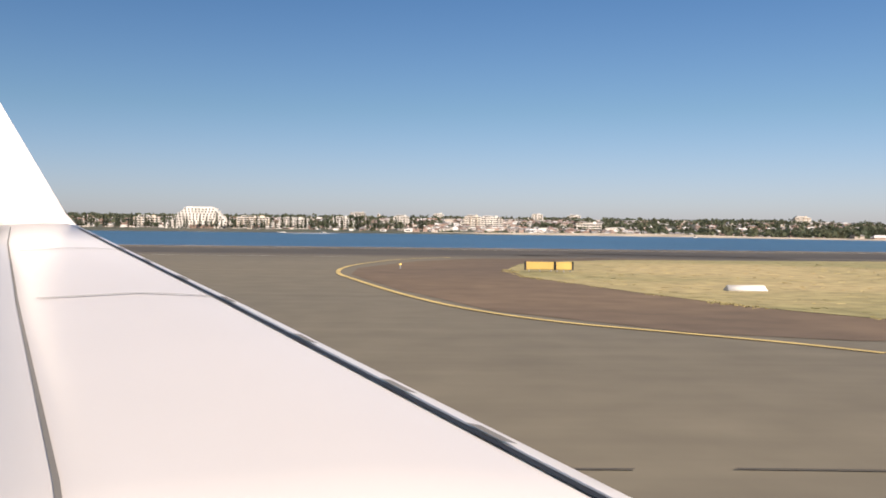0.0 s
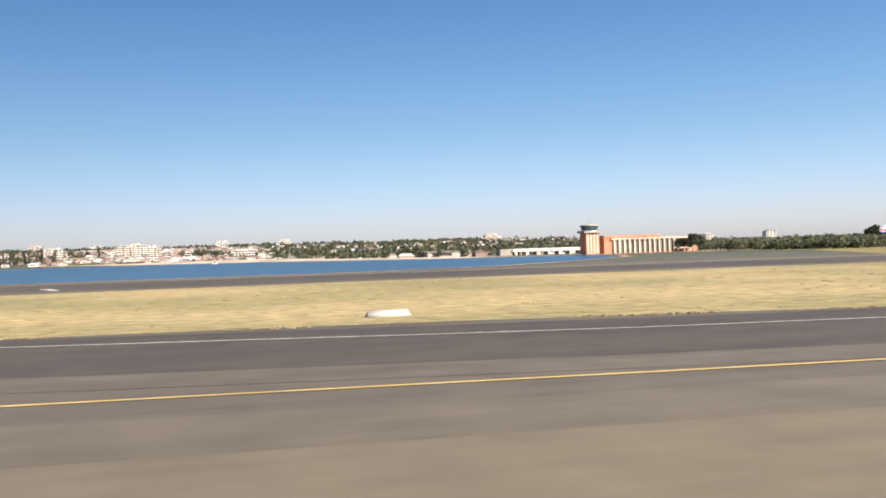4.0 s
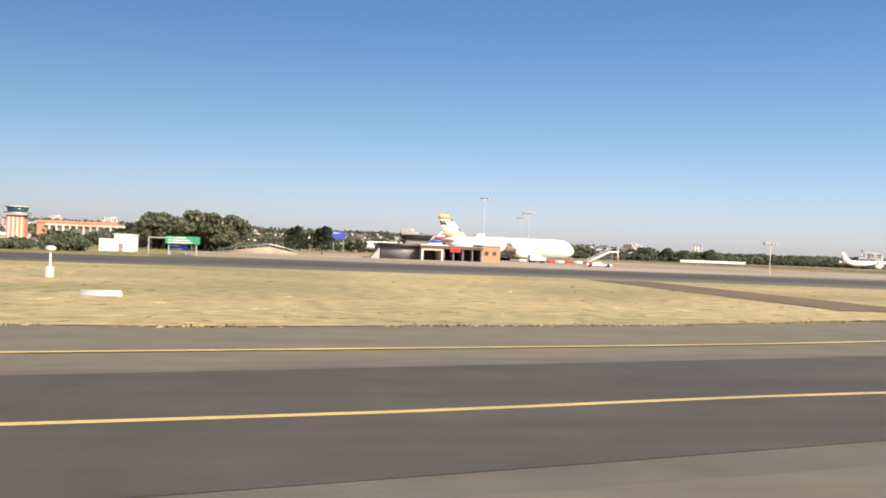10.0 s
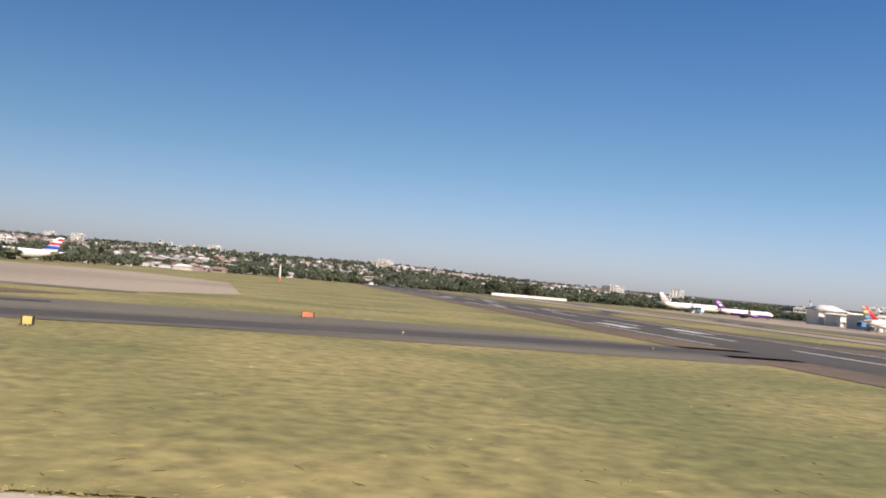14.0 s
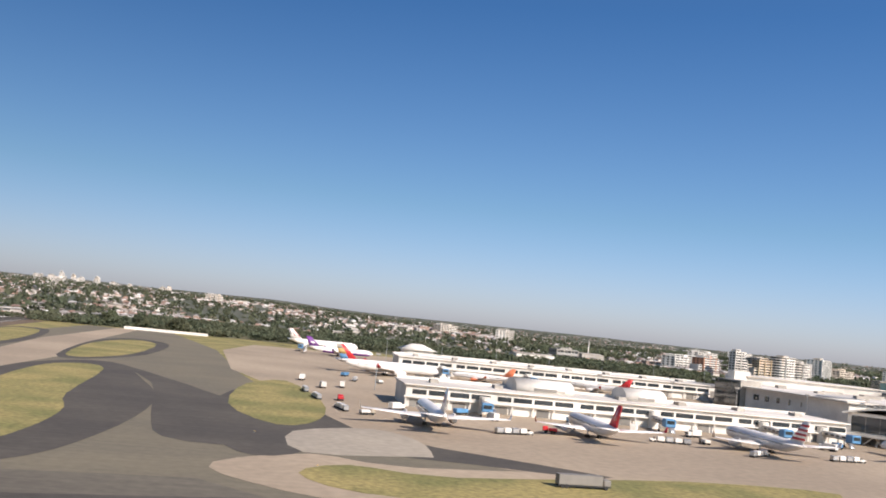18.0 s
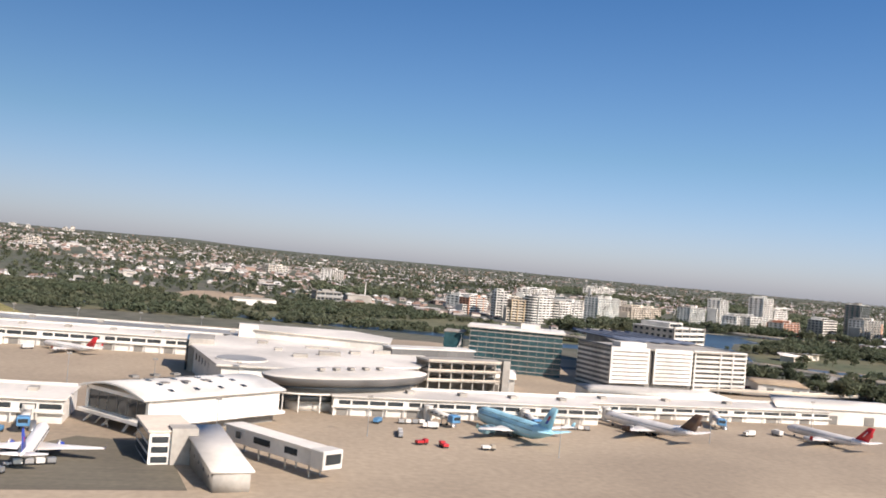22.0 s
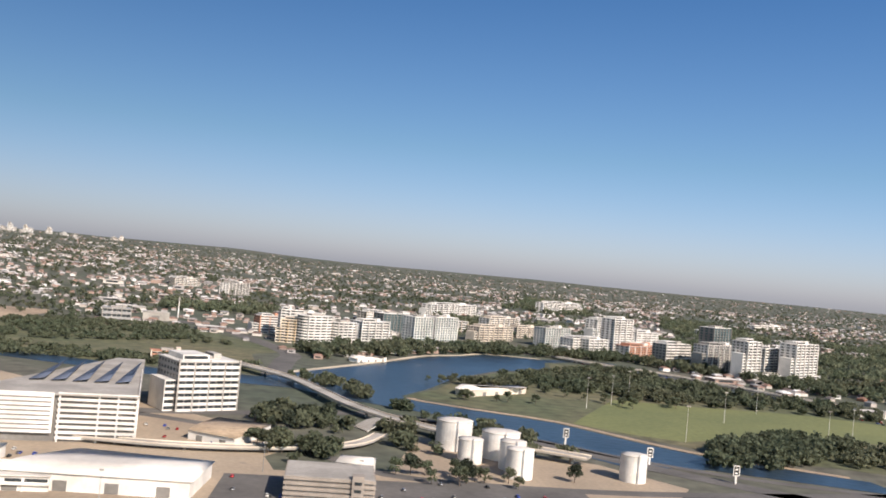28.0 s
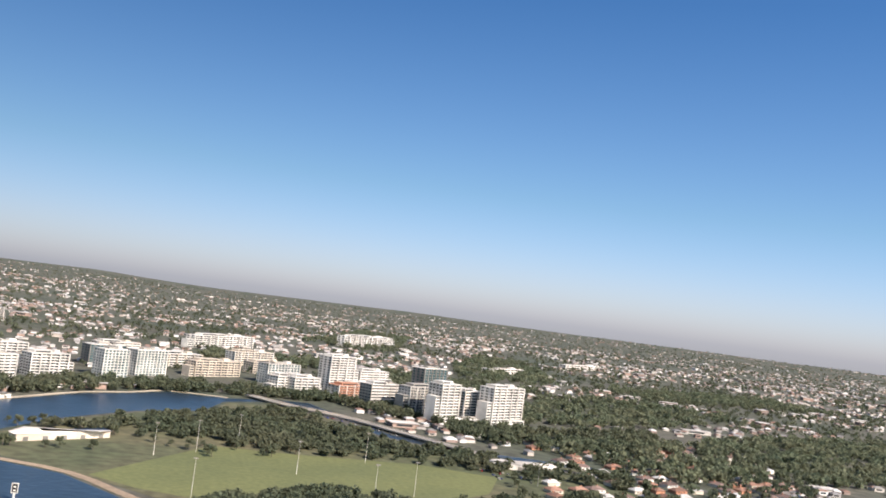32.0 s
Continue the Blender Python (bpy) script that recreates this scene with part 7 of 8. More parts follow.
for x, y in ((452.9, 26.0), (16.1, 45.4), (615.9, 101.5), (652.2, 103.3), (645.0, 128.0), (498, 70), (520, 76), (560, 120), (575, 150), (566, 190), (400, 104), (380, 106), (360, 110)):
    taxi_light(x, y, M_SIGNY, "small yellow taxiway marker light")


# paved yards behind the freight sheds
sheet("paved_yard", [(1008, 226), (1130, 240), (1150, 272), (1130, 300), (1072, 330), (1056, 268), (1012, 264)], 0.02, M_CONC, "dusty tan paved yard round the fuel tanks", "yard")
sheet("car_park_surface", [(1008, 228), (1112, 238), (1112, 262), (1010, 258)], 0.03, M_ROAD, "grey asphalt car park surface", "car park")
sheet("paved_yard", [(960, 262), (1006, 258), (1030, 300), (1000, 340), (960, 330)], 0.02, M_CONC, "dusty tan paved yard beside the hotel", "yard")
band("access_road", [(960, 345), (1010, 320), (1040, 285), (1064, 264), (1130, 262), (1230, 280)], 6, 0.04, M_ROAD, "grey asphalt access road", "road", 4)
band("riverside_road", [(1060, 372), (1110, 345), (1150, 310), (1200, 285), (1300, 262)], 5, 0.04, M_ROAD, "grey asphalt road beside the river", "road", 4)


# vehicles on the apron and roads
def wheels(parent, xs, w, r):
    for x in xs:
        for s in (-1, 1):
            part("wheel", tubem((x, s * w - 0.08 * s, r), (x, s * w + 0.06 * s, r), r, n=10), M_RUBBER, parent)


def car(label, body, length=2.2, group="parked cars"):
    c = thing("car", label, "car", (0, 0, 0), 0, group)
    s = length / 2.2
    shell = [(-1.1, 0.2), (-1.1, 0.46), (-0.95, 0.5), (1.02, 0.44), (1.1, 0.38), (1.1, 0.2)]
    part("body", loft([[(x * s, y, z) for x, z in shell] for y in (-0.42, 0.42)]), body, c)
    part("cabin", loft([[(-0.85 * s, y, 0.48), (-0.65 * s, y * 0.85, 0.74), (0.2 * s, y * 0.85, 0.74), (0.55 * s, y, 0.46)] for y in (-0.39, 0.39)]), M_GLASS, c)
    part("roof", boxm(-0.62 * s, -0.33, 0.735, 0.18 * s, 0.33, 0.765), body, c)
    wheels(c, (-0.68 * s, 0.68 * s), 0.4, 0.17)
    return c


def truck(label, cab, load, length=3.6, high=1.5, name="truck", group="apron vehicles"):
    t = thing(name, label, "vehicle", (0, 0, 0), 0, group)
    part("chassis", boxm(-length / 2, -0.5, 0.25, length / 2, 0.5, 0.4), M_BLACK, t)
    part("cab", boxm(length / 2 - 0.95, -0.55, 0.38, length / 2, 0.55, 1.15, bevel=0.1), cab, t)
    part("windscreen", boxm(length / 2 - 0.06, -0.45, 0.72, length / 2 + 0.02, 0.45, 1.05), M_GLASS, t)
    part("load_box", boxm(-length / 2, -0.58, 0.42, length / 2 - 1.05, 0.58, high, bevel=0.04), load, t)
    wheels(t, (-length / 2 + 0.5, -length / 2 + 1.0, length / 2 - 0.6), 0.52, 0.25)
    return t


def bag_train():
    t = thing("baggage_train", "tow tractor with silver baggage containers in a row", "baggage train", (0, 0, 0), 0, "baggage trains")
    tug = part("tractor", boxm(0, -0.4, 0.15, 1.2, 0.4, 0.6, bevel=0.08), M_WHITE, t)
    part("seat", boxm(0.2, -0.3, 0.6, 0.5, 0.3, 0.85), M_BLACK, tug)
    wheels(t, (0.25, 0.95), 0.38, 0.18)
    for k in range(4):
        x = -1.5 - 1.6 * k
        part("container", boxm(x, -0.45, 0.3, x + 1.3, 0.45, 1.05, bevel=0.05), M_METAL if k % 2 else M_WHITE, t, "silver baggage container")
        part("dolly", boxm(x - 0.05, -0.45, 0.14, x + 1.5, 0.45, 0.29), M_BLACK, t)
        wheels(t, (x + 0.25, x + 1.05), 0.38, 0.14)
    return t


def put(proto, places):
    """The prototype goes to the first place, copies to the rest."""
    first = True
    for x, y, turn in places:
        if first:
            proto.matrix_basis = pose(x, y, 0.02, 0, 0, turn)
            first = False
        else:
            copy_thing(proto, pose(x, y, 0.02, 0, 0, turn))


rng = random.Random(4)
put(bag_train(), [(659.4, 171.5, 100), (656, 190, 96), (654.5, 204.5, 92), (690, 152, 20), (716, 158, 170), (733, 150, 40), (752, 151, 10), (764, 147, 160), (770, 150, 200), (698, 286, 10), (846, 201, 5), (838, 190, 80), (880, 203, 170), (905, 204, 20), (670, 250, 80)])
put(truck("white catering truck with a high box", M_WHITE, M_WHITE), [(671, 176, 40), (689, 172, 100), (718, 173, 60), (730, 172, 200), (757, 168, 120), (790, 167, 60), (664, 220, 85), (655, 233, 80), (659, 214, 95), (846, 196, 180), (870, 200, 90), (899, 207, 10), (930, 204, 200), (940, 207, 90), (700, 280, 20), (722, 288, 110), (745, 300, 40), (398, 176, 10), (388, 196, 90), (395, 214, 20)])
put(truck("blue service truck beside the pier", M_BLUEG, M_BLUEG, 3.2, 1.2), [(684, 178, 30), (708, 180, 10), (763, 174, 80), (835, 200, 60), (865, 204, 0), (912, 208, 180), (668, 262, 60)])
put(truck("cream service truck on the apron", M_SLAB, M_WHITE, 2.8, 0.9), [(664, 163, 20), (727, 161, 90), (770, 163, 10), (853, 175, 0), (676, 246, 100), (383, 180, 0)])
put(truck("red service truck on the apron", M_RED, M_RED, 2.6, 0.9), [(696, 158, 160), (840, 178, 20), (844, 176, 100), (661, 186, 90)])
put(truck("dark airport bus with tall windows", M_MID, M_MID, 6.5, 1.55, "airport_bus"), [(682.5, 102, 5), (800, 150, 40)])
steps = thing("passenger_stairs", "white mobile passenger stairs on wheels", "stairs vehicle", (396, 144, 0))
part("chassis", boxm(0, -0.6, 0.25, 4.5, 0.6, 0.5), M_WHITE, steps)
part("flight", loft([[(u * 4.2, w * 0.5, 0.5 + 2.0 * u + h) for w, h in ((-1, 0), (1, 0), (1, 0.25), (-1, 0.25))] for u in (0, 1)]), M_WHITE, steps)
part("platform", boxm(4.1, -0.6, 2.5, 5.4, 0.6, 2.7), M_WHITE, steps)
for s in (-0.5, 0.5):
    part("handrail", tubem((0, s, 1.0), (4.2, s, 3.1), 0.05), M_METAL, steps)
    part("strut", tubem((4.3, s, 0.4), (4.6, s, 2.5), 0.06), M_METAL, steps)
wheels(steps, (0.7, 3.8), 0.55, 0.28)
for k in range(9):
    b = thing("safety_barrier", "red and white plastic barrier on the apron", "barrier", (398 + 2.1 * k, 186 + 0.3 * (k % 2), 0), 0, "barriers")
    part("block", loft([[(1.8 * u - 0.9, w * 0.22, z) for w, z in ((-1, 0), (1, 0), (0.5, 0.5), (-0.5, 0.5))] for u in (0, 1)]), M_RED if k % 2 else M_WHITE, b)
    part("foot", boxm(-0.8, -0.26, -0.02, 0.8, 0.26, 0.05), M_BLACK, b)

paints = (("white parked car on the tarmac", M_WHITE), ("dark grey parked car on the tarmac", M_MID), ("black parked car on the tarmac", M_BLACK), ("red parked car on the tarmac", M_RED), ("silver parked car on the tarmac", M_METAL), ("blue parked car on the tarmac", M_BLUEP))
LOTS = ((1010, 1062, 236, 256), (1062, 1110, 236, 262), (968, 1004, 296, 322), (1330, 1352, 440, 470), (905, 960, 262, 275), (800, 822, 300, 330))
for n, (label, m) in enumerate(paints):
    spots = []
    for x0, x1, y0, y1 in LOTS:
        for k in range(3):
            spots.append((x0 + (x1 - x0) * rng.random(), y0 + 4.5 * rng.randrange(int((y1 - y0) / 4.5) + 1), 90 + rng.uniform(-4, 4)))
    for k in range(4):
        u = rng.random()
        spots.append((1226 + 115 * u, 680.5 - 167 * u + rng.choice((-1.2, 1.2)), -56))
    put(car(label, m), spots)


# masts, poles, boats
def light_mast(x, y, h, label, heads=2, group="light masts", z=0.0):
    t = thing("light_mast", label, "light mast", (x, y, z), 0, group)
    part("pole", tubem((0, 0, 0), (0, 0, h), 0.05 if heads == 4 else 0.12, 0.04), M_WHITE if heads > 2 else M_METAL, t)
    part("crossbar", boxm(-0.3 * heads, -0.08, h - 0.1, 0.3 * heads, 0.08, h + 0.08), M_METAL, t)
    for k in range(heads):
        part("lamp_head", boxm(-0.3 * heads + 0.6 * k + 0.06, -0.3, h + 0.08, -0.3 * heads + 0.6 * k + 0.54, 0.2, h + 0.34), M_GREYC, t)


for x, y, h in ((401, 230, 15.4), (411, 230, 10.7), (391, 160, 9.0), (421.2, 130, 4.6)):
    light_mast(x, y, h, "tall grey apron floodlight mast", 4, "apron floodlight masts")
for k in range(9):
    light_mast(672 + 19 * k, 222 + (k % 2) * 2, 8.5, "slim grey light pole behind the pier", 2, "light poles by the terminal")
for k in range(8):
    light_mast(690 + 21 * k, 346 - 0.9 * k, 10, "slim grey light pole by the inner pier", 2, "light poles by the terminal")
for x, y in ((800, 172), (866, 170), (830, 184), (912, 192), (955, 214), (985, 220), (1046, 246), (1020, 262)):
    light_mast(x, y, 8.0, "grey apron light pole", 2, "apron light poles")
for x, y in ((1167.9, 434.9), (1186.5, 452.5), (1207.2, 484.4), (1185.3, 356.6), (1230.5, 416.6), (1269.4, 459.9), (1258.0, 373.4), (1277.9, 386.6)):
    light_mast(x, y, 14.5, "tall white sports field floodlight mast", 3, "field floodlight masts")
light_mast(1352, 433, 8.7, "pale concrete pole beside the houses", 1, "")
tower = thing("monopole_tower", "white telecom monopole with antenna rings", "mast", (927, 786, 0))
part("pole", tubem((0, 0, 0), (0, 0, 17.0), 0.6, 0.35, 10), M_WHITE, tower)
part("antenna_ring", tubem((0, 0, 14.6), (0, 0, 16.6), 0.9, n=10), M_GREYC, tower)
part("spike", tubem((0, 0, 17), (0, 0, 18.6), 0.06), M_METAL, tower)
beacon = thing("marker_mast", "slim white marker mast with a faded orange base", "mast", (476, 319, 0))
part("base_band", tubem((0, 0, 0), (0, 0, 1.3), 0.42, 0.36, 8), M_ORANGE, beacon, "faded orange lower band")
part("pole", tubem((0, 0, 1.3), (0, 0, 5.4), 0.34, 0.22, 8), M_WHITE, beacon)
part("platform", boxm(-0.55, -0.4, 5.4, 0.55, 0.4, 5.52), M_GREYC, beacon)
part("lamp", tubem((0, 0, 5.52), (0, 0, 5.9), 0.14, 0.1, 8), M_METAL, beacon)


def boat(x, y, length, turn, wake):
    b = thing("speedboat", "small white speedboat on the bay", "boat", (x, y, 0.0), turn, "boats")
    part("hull", loft([[(u * length, w * k, z) for w, z in ((0, -0.1), (1, 0.7), (0.9, 0.8), (-0.9, 0.8), (-1, 0.7))] for u, k in ((-0.5, 0.9), (0.1, 1.0), (0.35, 0.6), (0.5, 0.05))]), M_WHITE, b)
    part("windscreen", boxm(-0.05 * length, -0.5, 0.8, 0.1 * length, 0.5, 1.3), M_GLASS, b)
    if wake:
        part("wake", loft([[(-0.5 * length - u * wake, w * (0.5 + 0.8 * u), h) for w, h in ((-1, 0.02), (0, 0.35 * (1 - u)), (1, 0.02))] for u in (0, 0.5, 1)]), M_WHITE, b, "white foaming wake")


boat(-62, 560, 5, 180, 34)
boat(-50, 700, 4, 170, 0)
boat(150, 430, 3.5, 40, 0)
jet = airliner("small dark grey jet on the crossing runway", (525, 448, 0), -70, 13, M_MID, M_MID, group="")

blast = thing("blast_wall", "long low white concrete wall across the airfield", "wall", (577, 470, 0), 0)
for k in range(10):
    part("wall_panel", boxm(4 * k, -0.2, 0, 4 * k + 3.9, 0.2, 1.3), M_WHITE, blast)
    part("buttress", boxm(4 * k + 1.8, 0.2, 0, 4 * k + 2.1, 0.8, 1.0), M_GREYC, blast)
for row in range(4):
    for col in range(5):
        u = (col + 0.9) / 5.8
        ob = part("skylight", boxm(-0.6, -0.45, 0, 0.6, 0.45, 0.16), M_GLASS, lounge, "small dark roof light")
        ob.matrix_basis = pose(-0.6 + 20.8 * u, 7 + 6 * row, 7.0 + 1.7 * math.sin(math.pi * u) - 0.03, 0, math.degrees(math.atan(-1.7 * math.pi * math.cos(math.pi * u) / 20.8)), 0)

for x, y, h in ((811, 1200, 16), (834, 1200, 15)):
    light_mast(x, y, h, "tall slim mast among the houses", 1, "far masts", terrain(x, y))

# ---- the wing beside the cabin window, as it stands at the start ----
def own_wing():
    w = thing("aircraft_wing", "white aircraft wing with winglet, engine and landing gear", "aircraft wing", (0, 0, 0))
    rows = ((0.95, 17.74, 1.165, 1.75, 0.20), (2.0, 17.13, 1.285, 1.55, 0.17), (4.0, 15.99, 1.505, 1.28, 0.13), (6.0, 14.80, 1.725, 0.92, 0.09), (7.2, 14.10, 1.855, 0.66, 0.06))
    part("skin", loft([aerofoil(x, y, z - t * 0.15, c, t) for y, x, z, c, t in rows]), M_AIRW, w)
    top = ((0.0, 0.0), (0.04, 0.45), (0.15, 0.85), (0.38, 1.0), (0.7, 0.6), (1.0, 0.06))

    def on_top(y, u, lift=0.004):
        for a, b in zip(rows, rows[1:]):
            if y <= b[0] or b is rows[-1]:
                k = (y - a[0]) / (b[0] - a[0])
                x, z, c, t = (a[i] + k * (b[i] - a[i]) for i in (1, 2, 3, 4))
                break
        for p, q in zip(top, top[1:]):
            if u <= q[0]:
                h = p[1] + (u - p[0]) / (q[0] - p[0]) * (q[1] - p[1])
                break
        return (x - u * c, y, z - t * 0.15 + h * t / 2 + lift)

    def strip(name, u0, u1, y0, y1, material, n=12, lift=0.004, label=""):
        bm = bmesh.new()
        pairs = [(bm.verts.new(on_top(y0 + (y1 - y0) * i / n, u0, lift)), bm.verts.new(on_top(y0 + (y1 - y0) * i / n, u1, lift))) for i in range(n + 1)]
        for (a, b), (c, d) in zip(pairs, pairs[1:]):
            bm.faces.new((a, b, d, c))
        bmesh.ops.recalc_face_normals(bm, faces=bm.faces)
        part(name, bm, material, w, label)

    strip("slat", 0.012, 0.10, 0.95, 6.9, M_METAL, 12, 0.004, "bare metal leading edge slat")
    strip("slat_gap", 0.105, 0.128, 0.95, 6.9, M_BLACK, 12, 0.006, "dark gap behind the slat")
    strip("spoiler_gap", 0.79, 0.80, 1.0, 7.0, M_MID, 12, 0.006, "dark gap ahead of the flap")
    for y in (4.05, 5.6):
        bm = bmesh.new()
        pts = [(Vector(on_top(y, 0.13 + 0.1 * i, 0.007)), Vector(on_top(y + 0.015, 0.13 + 0.1 * i, 0.007))) for i in range(7)]
        vs = [(bm.verts.new(a), bm.verts.new(b)) for a, b in pts]
        for (a, b), (c, d) in zip(vs, vs[1:]):
            bm.faces.new((a, c, d, b))
        part("panel_seam", bm, M_GREYC, w, "thin dark panel seam")
    rng = random.Random(2)
    for k in range(9):
        y = 1.4 + 0.6 * k + rng.random() * 0.2
        strip("scuff", 0.075, 0.10, y, y + 0.14, M_MID, 2, 0.009, "dark oily scuff behind the slat edge")
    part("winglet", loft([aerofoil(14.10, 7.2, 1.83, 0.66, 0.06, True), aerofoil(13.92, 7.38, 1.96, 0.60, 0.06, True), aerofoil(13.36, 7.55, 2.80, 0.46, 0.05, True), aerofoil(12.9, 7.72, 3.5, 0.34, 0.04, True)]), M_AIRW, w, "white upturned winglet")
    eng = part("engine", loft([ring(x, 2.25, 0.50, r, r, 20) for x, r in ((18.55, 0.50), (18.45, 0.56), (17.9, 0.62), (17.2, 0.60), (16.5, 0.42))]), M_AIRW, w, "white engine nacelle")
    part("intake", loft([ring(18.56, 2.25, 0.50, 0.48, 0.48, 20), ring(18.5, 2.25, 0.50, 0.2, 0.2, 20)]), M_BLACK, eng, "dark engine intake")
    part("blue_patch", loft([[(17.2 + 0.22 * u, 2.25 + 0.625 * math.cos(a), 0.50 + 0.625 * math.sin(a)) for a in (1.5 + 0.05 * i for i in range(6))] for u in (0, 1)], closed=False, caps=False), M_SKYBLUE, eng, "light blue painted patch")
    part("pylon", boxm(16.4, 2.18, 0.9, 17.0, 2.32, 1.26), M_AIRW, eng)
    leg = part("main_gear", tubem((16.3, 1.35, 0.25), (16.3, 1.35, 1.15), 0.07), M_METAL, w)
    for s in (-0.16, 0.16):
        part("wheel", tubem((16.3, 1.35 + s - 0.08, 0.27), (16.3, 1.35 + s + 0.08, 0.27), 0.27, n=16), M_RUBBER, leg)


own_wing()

# ---- single trees, single houses, viaducts ----
rng = random.Random(12)


def plant(proto, places, seed):
    r = random.Random(seed)
    for n, (x, y) in enumerate(places):
        k = r.uniform(0.75, 1.25)
        m = pose(x, y, terrain(x, y) - 0.05, 0, 0, r.uniform(0, 360))
        if n == 0:
            proto.matrix_basis = m
        else:
            ob = copy_thing(proto, m)
            ob.scale = (k, k, k * r.uniform(0.9, 1.1))


def spots(count, x0, x1, y0, y1):
    return [(rng.uniform(x0, x1), rng.uniform(y0, y1)) for _ in range(count)]


plant(tree(1, 6.6, 3.6, "broad dark green fig tree with a dense crown", M_LEAF, leaves=1500, group="large trees"), spots(15, 323, 338.5, 179, 195) + spots(14, 560, 620, 480, 520) + spots(5, 1016, 1036, 276, 300), 1)
plant(tree(2, 5.7, 2.5, "round-crowned dark green tree", M_PINE, leaves=1100, group="round trees"), [(355.7, 183), (304, 288), (308, 286.5), (311, 288.5), (306, 287)] + spots(3, 352, 372, 240, 262) + spots(8, 1012, 1050, 320, 350) + spots(3, 1062, 1128, 262, 290) + spots(10, 1240, 1290, 480, 520), 2)
plant(tree(3, 4.6, 2.2, "small olive gum tree with an open crown", M_LEAF, leaves=700, group="gum trees"), spots(9, 1050, 1110, 255, 270) + spots(18, 1165, 1240, 436, 480) + spots(10, 1095, 1150, 478, 500) + spots(7, 1095, 1150, 424, 436) + spots(14, 1330, 1360, 420, 500) , 3)
plant(tree(4, 11, 1.7, "tall dark shoreline pine with tiered branches", M_PINE, conifer=True, leaves=700, group="shoreline pines"), [(-300 + 5.2 * i + rng.uniform(-2, 2), 862 + rng.uniform(-3, 5) - 0.02 * i) for i in range(64)] + [(-330, 862), (-345, 864)], 4)


def house(label, wall, roof, w, d):
    h = thing("house", label, "house", (0, 0, 0), 0, "houses by the river")
    part("wall", boxm(-w, -d, -0.3, w, d, 1.7), wall, h)
    e, r = 1.12, w * 0.5
    bm = bmesh.new()
    v = [bm.verts.new(p) for p in ((-w * e, -d * e, 1.65), (w * e, -d * e, 1.65), (w * e, d * e, 1.65), (-w * e, d * e, 1.65), (-r, 0, 3.0), (r, 0, 3.0))]
    for f in ((0, 1, 5, 4), (2, 3, 4, 5), (1, 2, 5), (3, 0, 4), (3, 2, 1, 0)):
        bm.faces.new([v[i] for i in f])
    part("roof", bm, roof, h)
    part("chimney", boxm(w * 0.3, d * 0.2, 2.0, w * 0.3 + 0.5, d * 0.2 + 0.5, 3.5), M_BRICK, h)
    for x in (-0.6, 0.35):
        part("window", boxm(w * x, -d - 0.04, 0.6, w * x + w * 0.28, -d + 0.05, 1.25), M_GLASS, h)
    part("door", boxm(-w * 0.12, -d - 0.04, 0, w * 0.1, -d + 0.05, 1.1), M_BROWNP, h)
    return h


M_TILE = mat("terracotta_roof_tiles", (0.28, 0.155, 0.11), 0.85, 0.2, 3.0, 0.15, 0.3, per_object=0.25)
M_TILE_DARK = mat("brown_roof_tiles", (0.18, 0.12, 0.10), 0.85, 0.2, 3.0, 0.15, 0.3, per_object=0.25)
M_TIN = mat("pale_tin_roof", (0.55, 0.53, 0.50), 0.5, 0.1, 1.0, 0.15, per_object=0.2)
kinds = [house("brick house with a terracotta tiled roof", M_BRICK, M_TILE, 4.2, 3.0), house("rendered house with a terracotta tiled roof", M_CREAM, M_TILE, 3.6, 3.2), house("white house with a brown tiled roof", M_WHITE, M_TILE_DARK, 4.4, 3.0), house("cream cottage with a pale tin roof", M_CREAM, M_TIN, 3.8, 2.6)]
placed_kinds = set()
for row in range(11):
    for col in range(15):
        x, y = 1352 + col * 13 + row * 5 + rng.uniform(-1.5, 1.5), 405 + row * 17 + col * 4 + rng.uniform(-1.5, 1.5)
        if rng.random() < 0.28 or (x < 1385 and y > 470):
            continue
        k = rng.randrange(4)
        m = pose(x, y, 0, 0, 0, 17 + rng.choice((0, 90, 180)) + rng.uniform(-5, 5))
        if k in placed_kinds:
            copy_thing(kinds[k], m)
        else:
            kinds[k].matrix_basis = m
            placed_kinds.add(k)


def viaduct(label, pts, width, z, name="viaduct"):
    """A road on piers: deck, parapets each side, crossheads."""
    v = thing(name, label, "bridge", (0, 0, 0))
    pts = smooth_line([(x, y, 0) for x, y in pts], 5)
    left, right = [], []
    for i, p in enumerate(pts):
        a, b = Vector(pts[max(0, i - 1)][:2]), Vector(pts[min(len(pts) - 1, i + 1)][:2])
        n = (b - a).normalized().orthogonal() * width / 2
        left.append((p[0] + n.x, p[1] + n.y))
        right.append((p[0] - n.x, p[1] - n.y))
    part("deck", loft([[(*l, z - 0.6), (*r, z - 0.6), (*r, z), (*l, z)] for l, r in zip(left, right)]), M_GREYC, v)
    part("road_surface", loft([[(*l, z + 0.01), (*r, z + 0.01)] for l, r in zip(left, right)], closed=False, caps=False), M_GREYC, v)
    for side in (left, right):
        part("parapet", loft([[(x, y, z), (x + 0.12, y + 0.12, z), (x + 0.12, y + 0.12, z + 0.5), (x, y, z + 0.5)] for x, y in side]), M_CREAM, v)
    for l, r in list(zip(left, right))[2:-1:4]:
        part("pier", boxm((l[0] + r[0]) / 2 - 0.5, (l[1] + r[1]) / 2 - 0.8, -0.8, (l[0] + r[0]) / 2 + 0.5, (l[1] + r[1]) / 2 + 0.8, z - 0.58), M_GREYC, v)
    return v


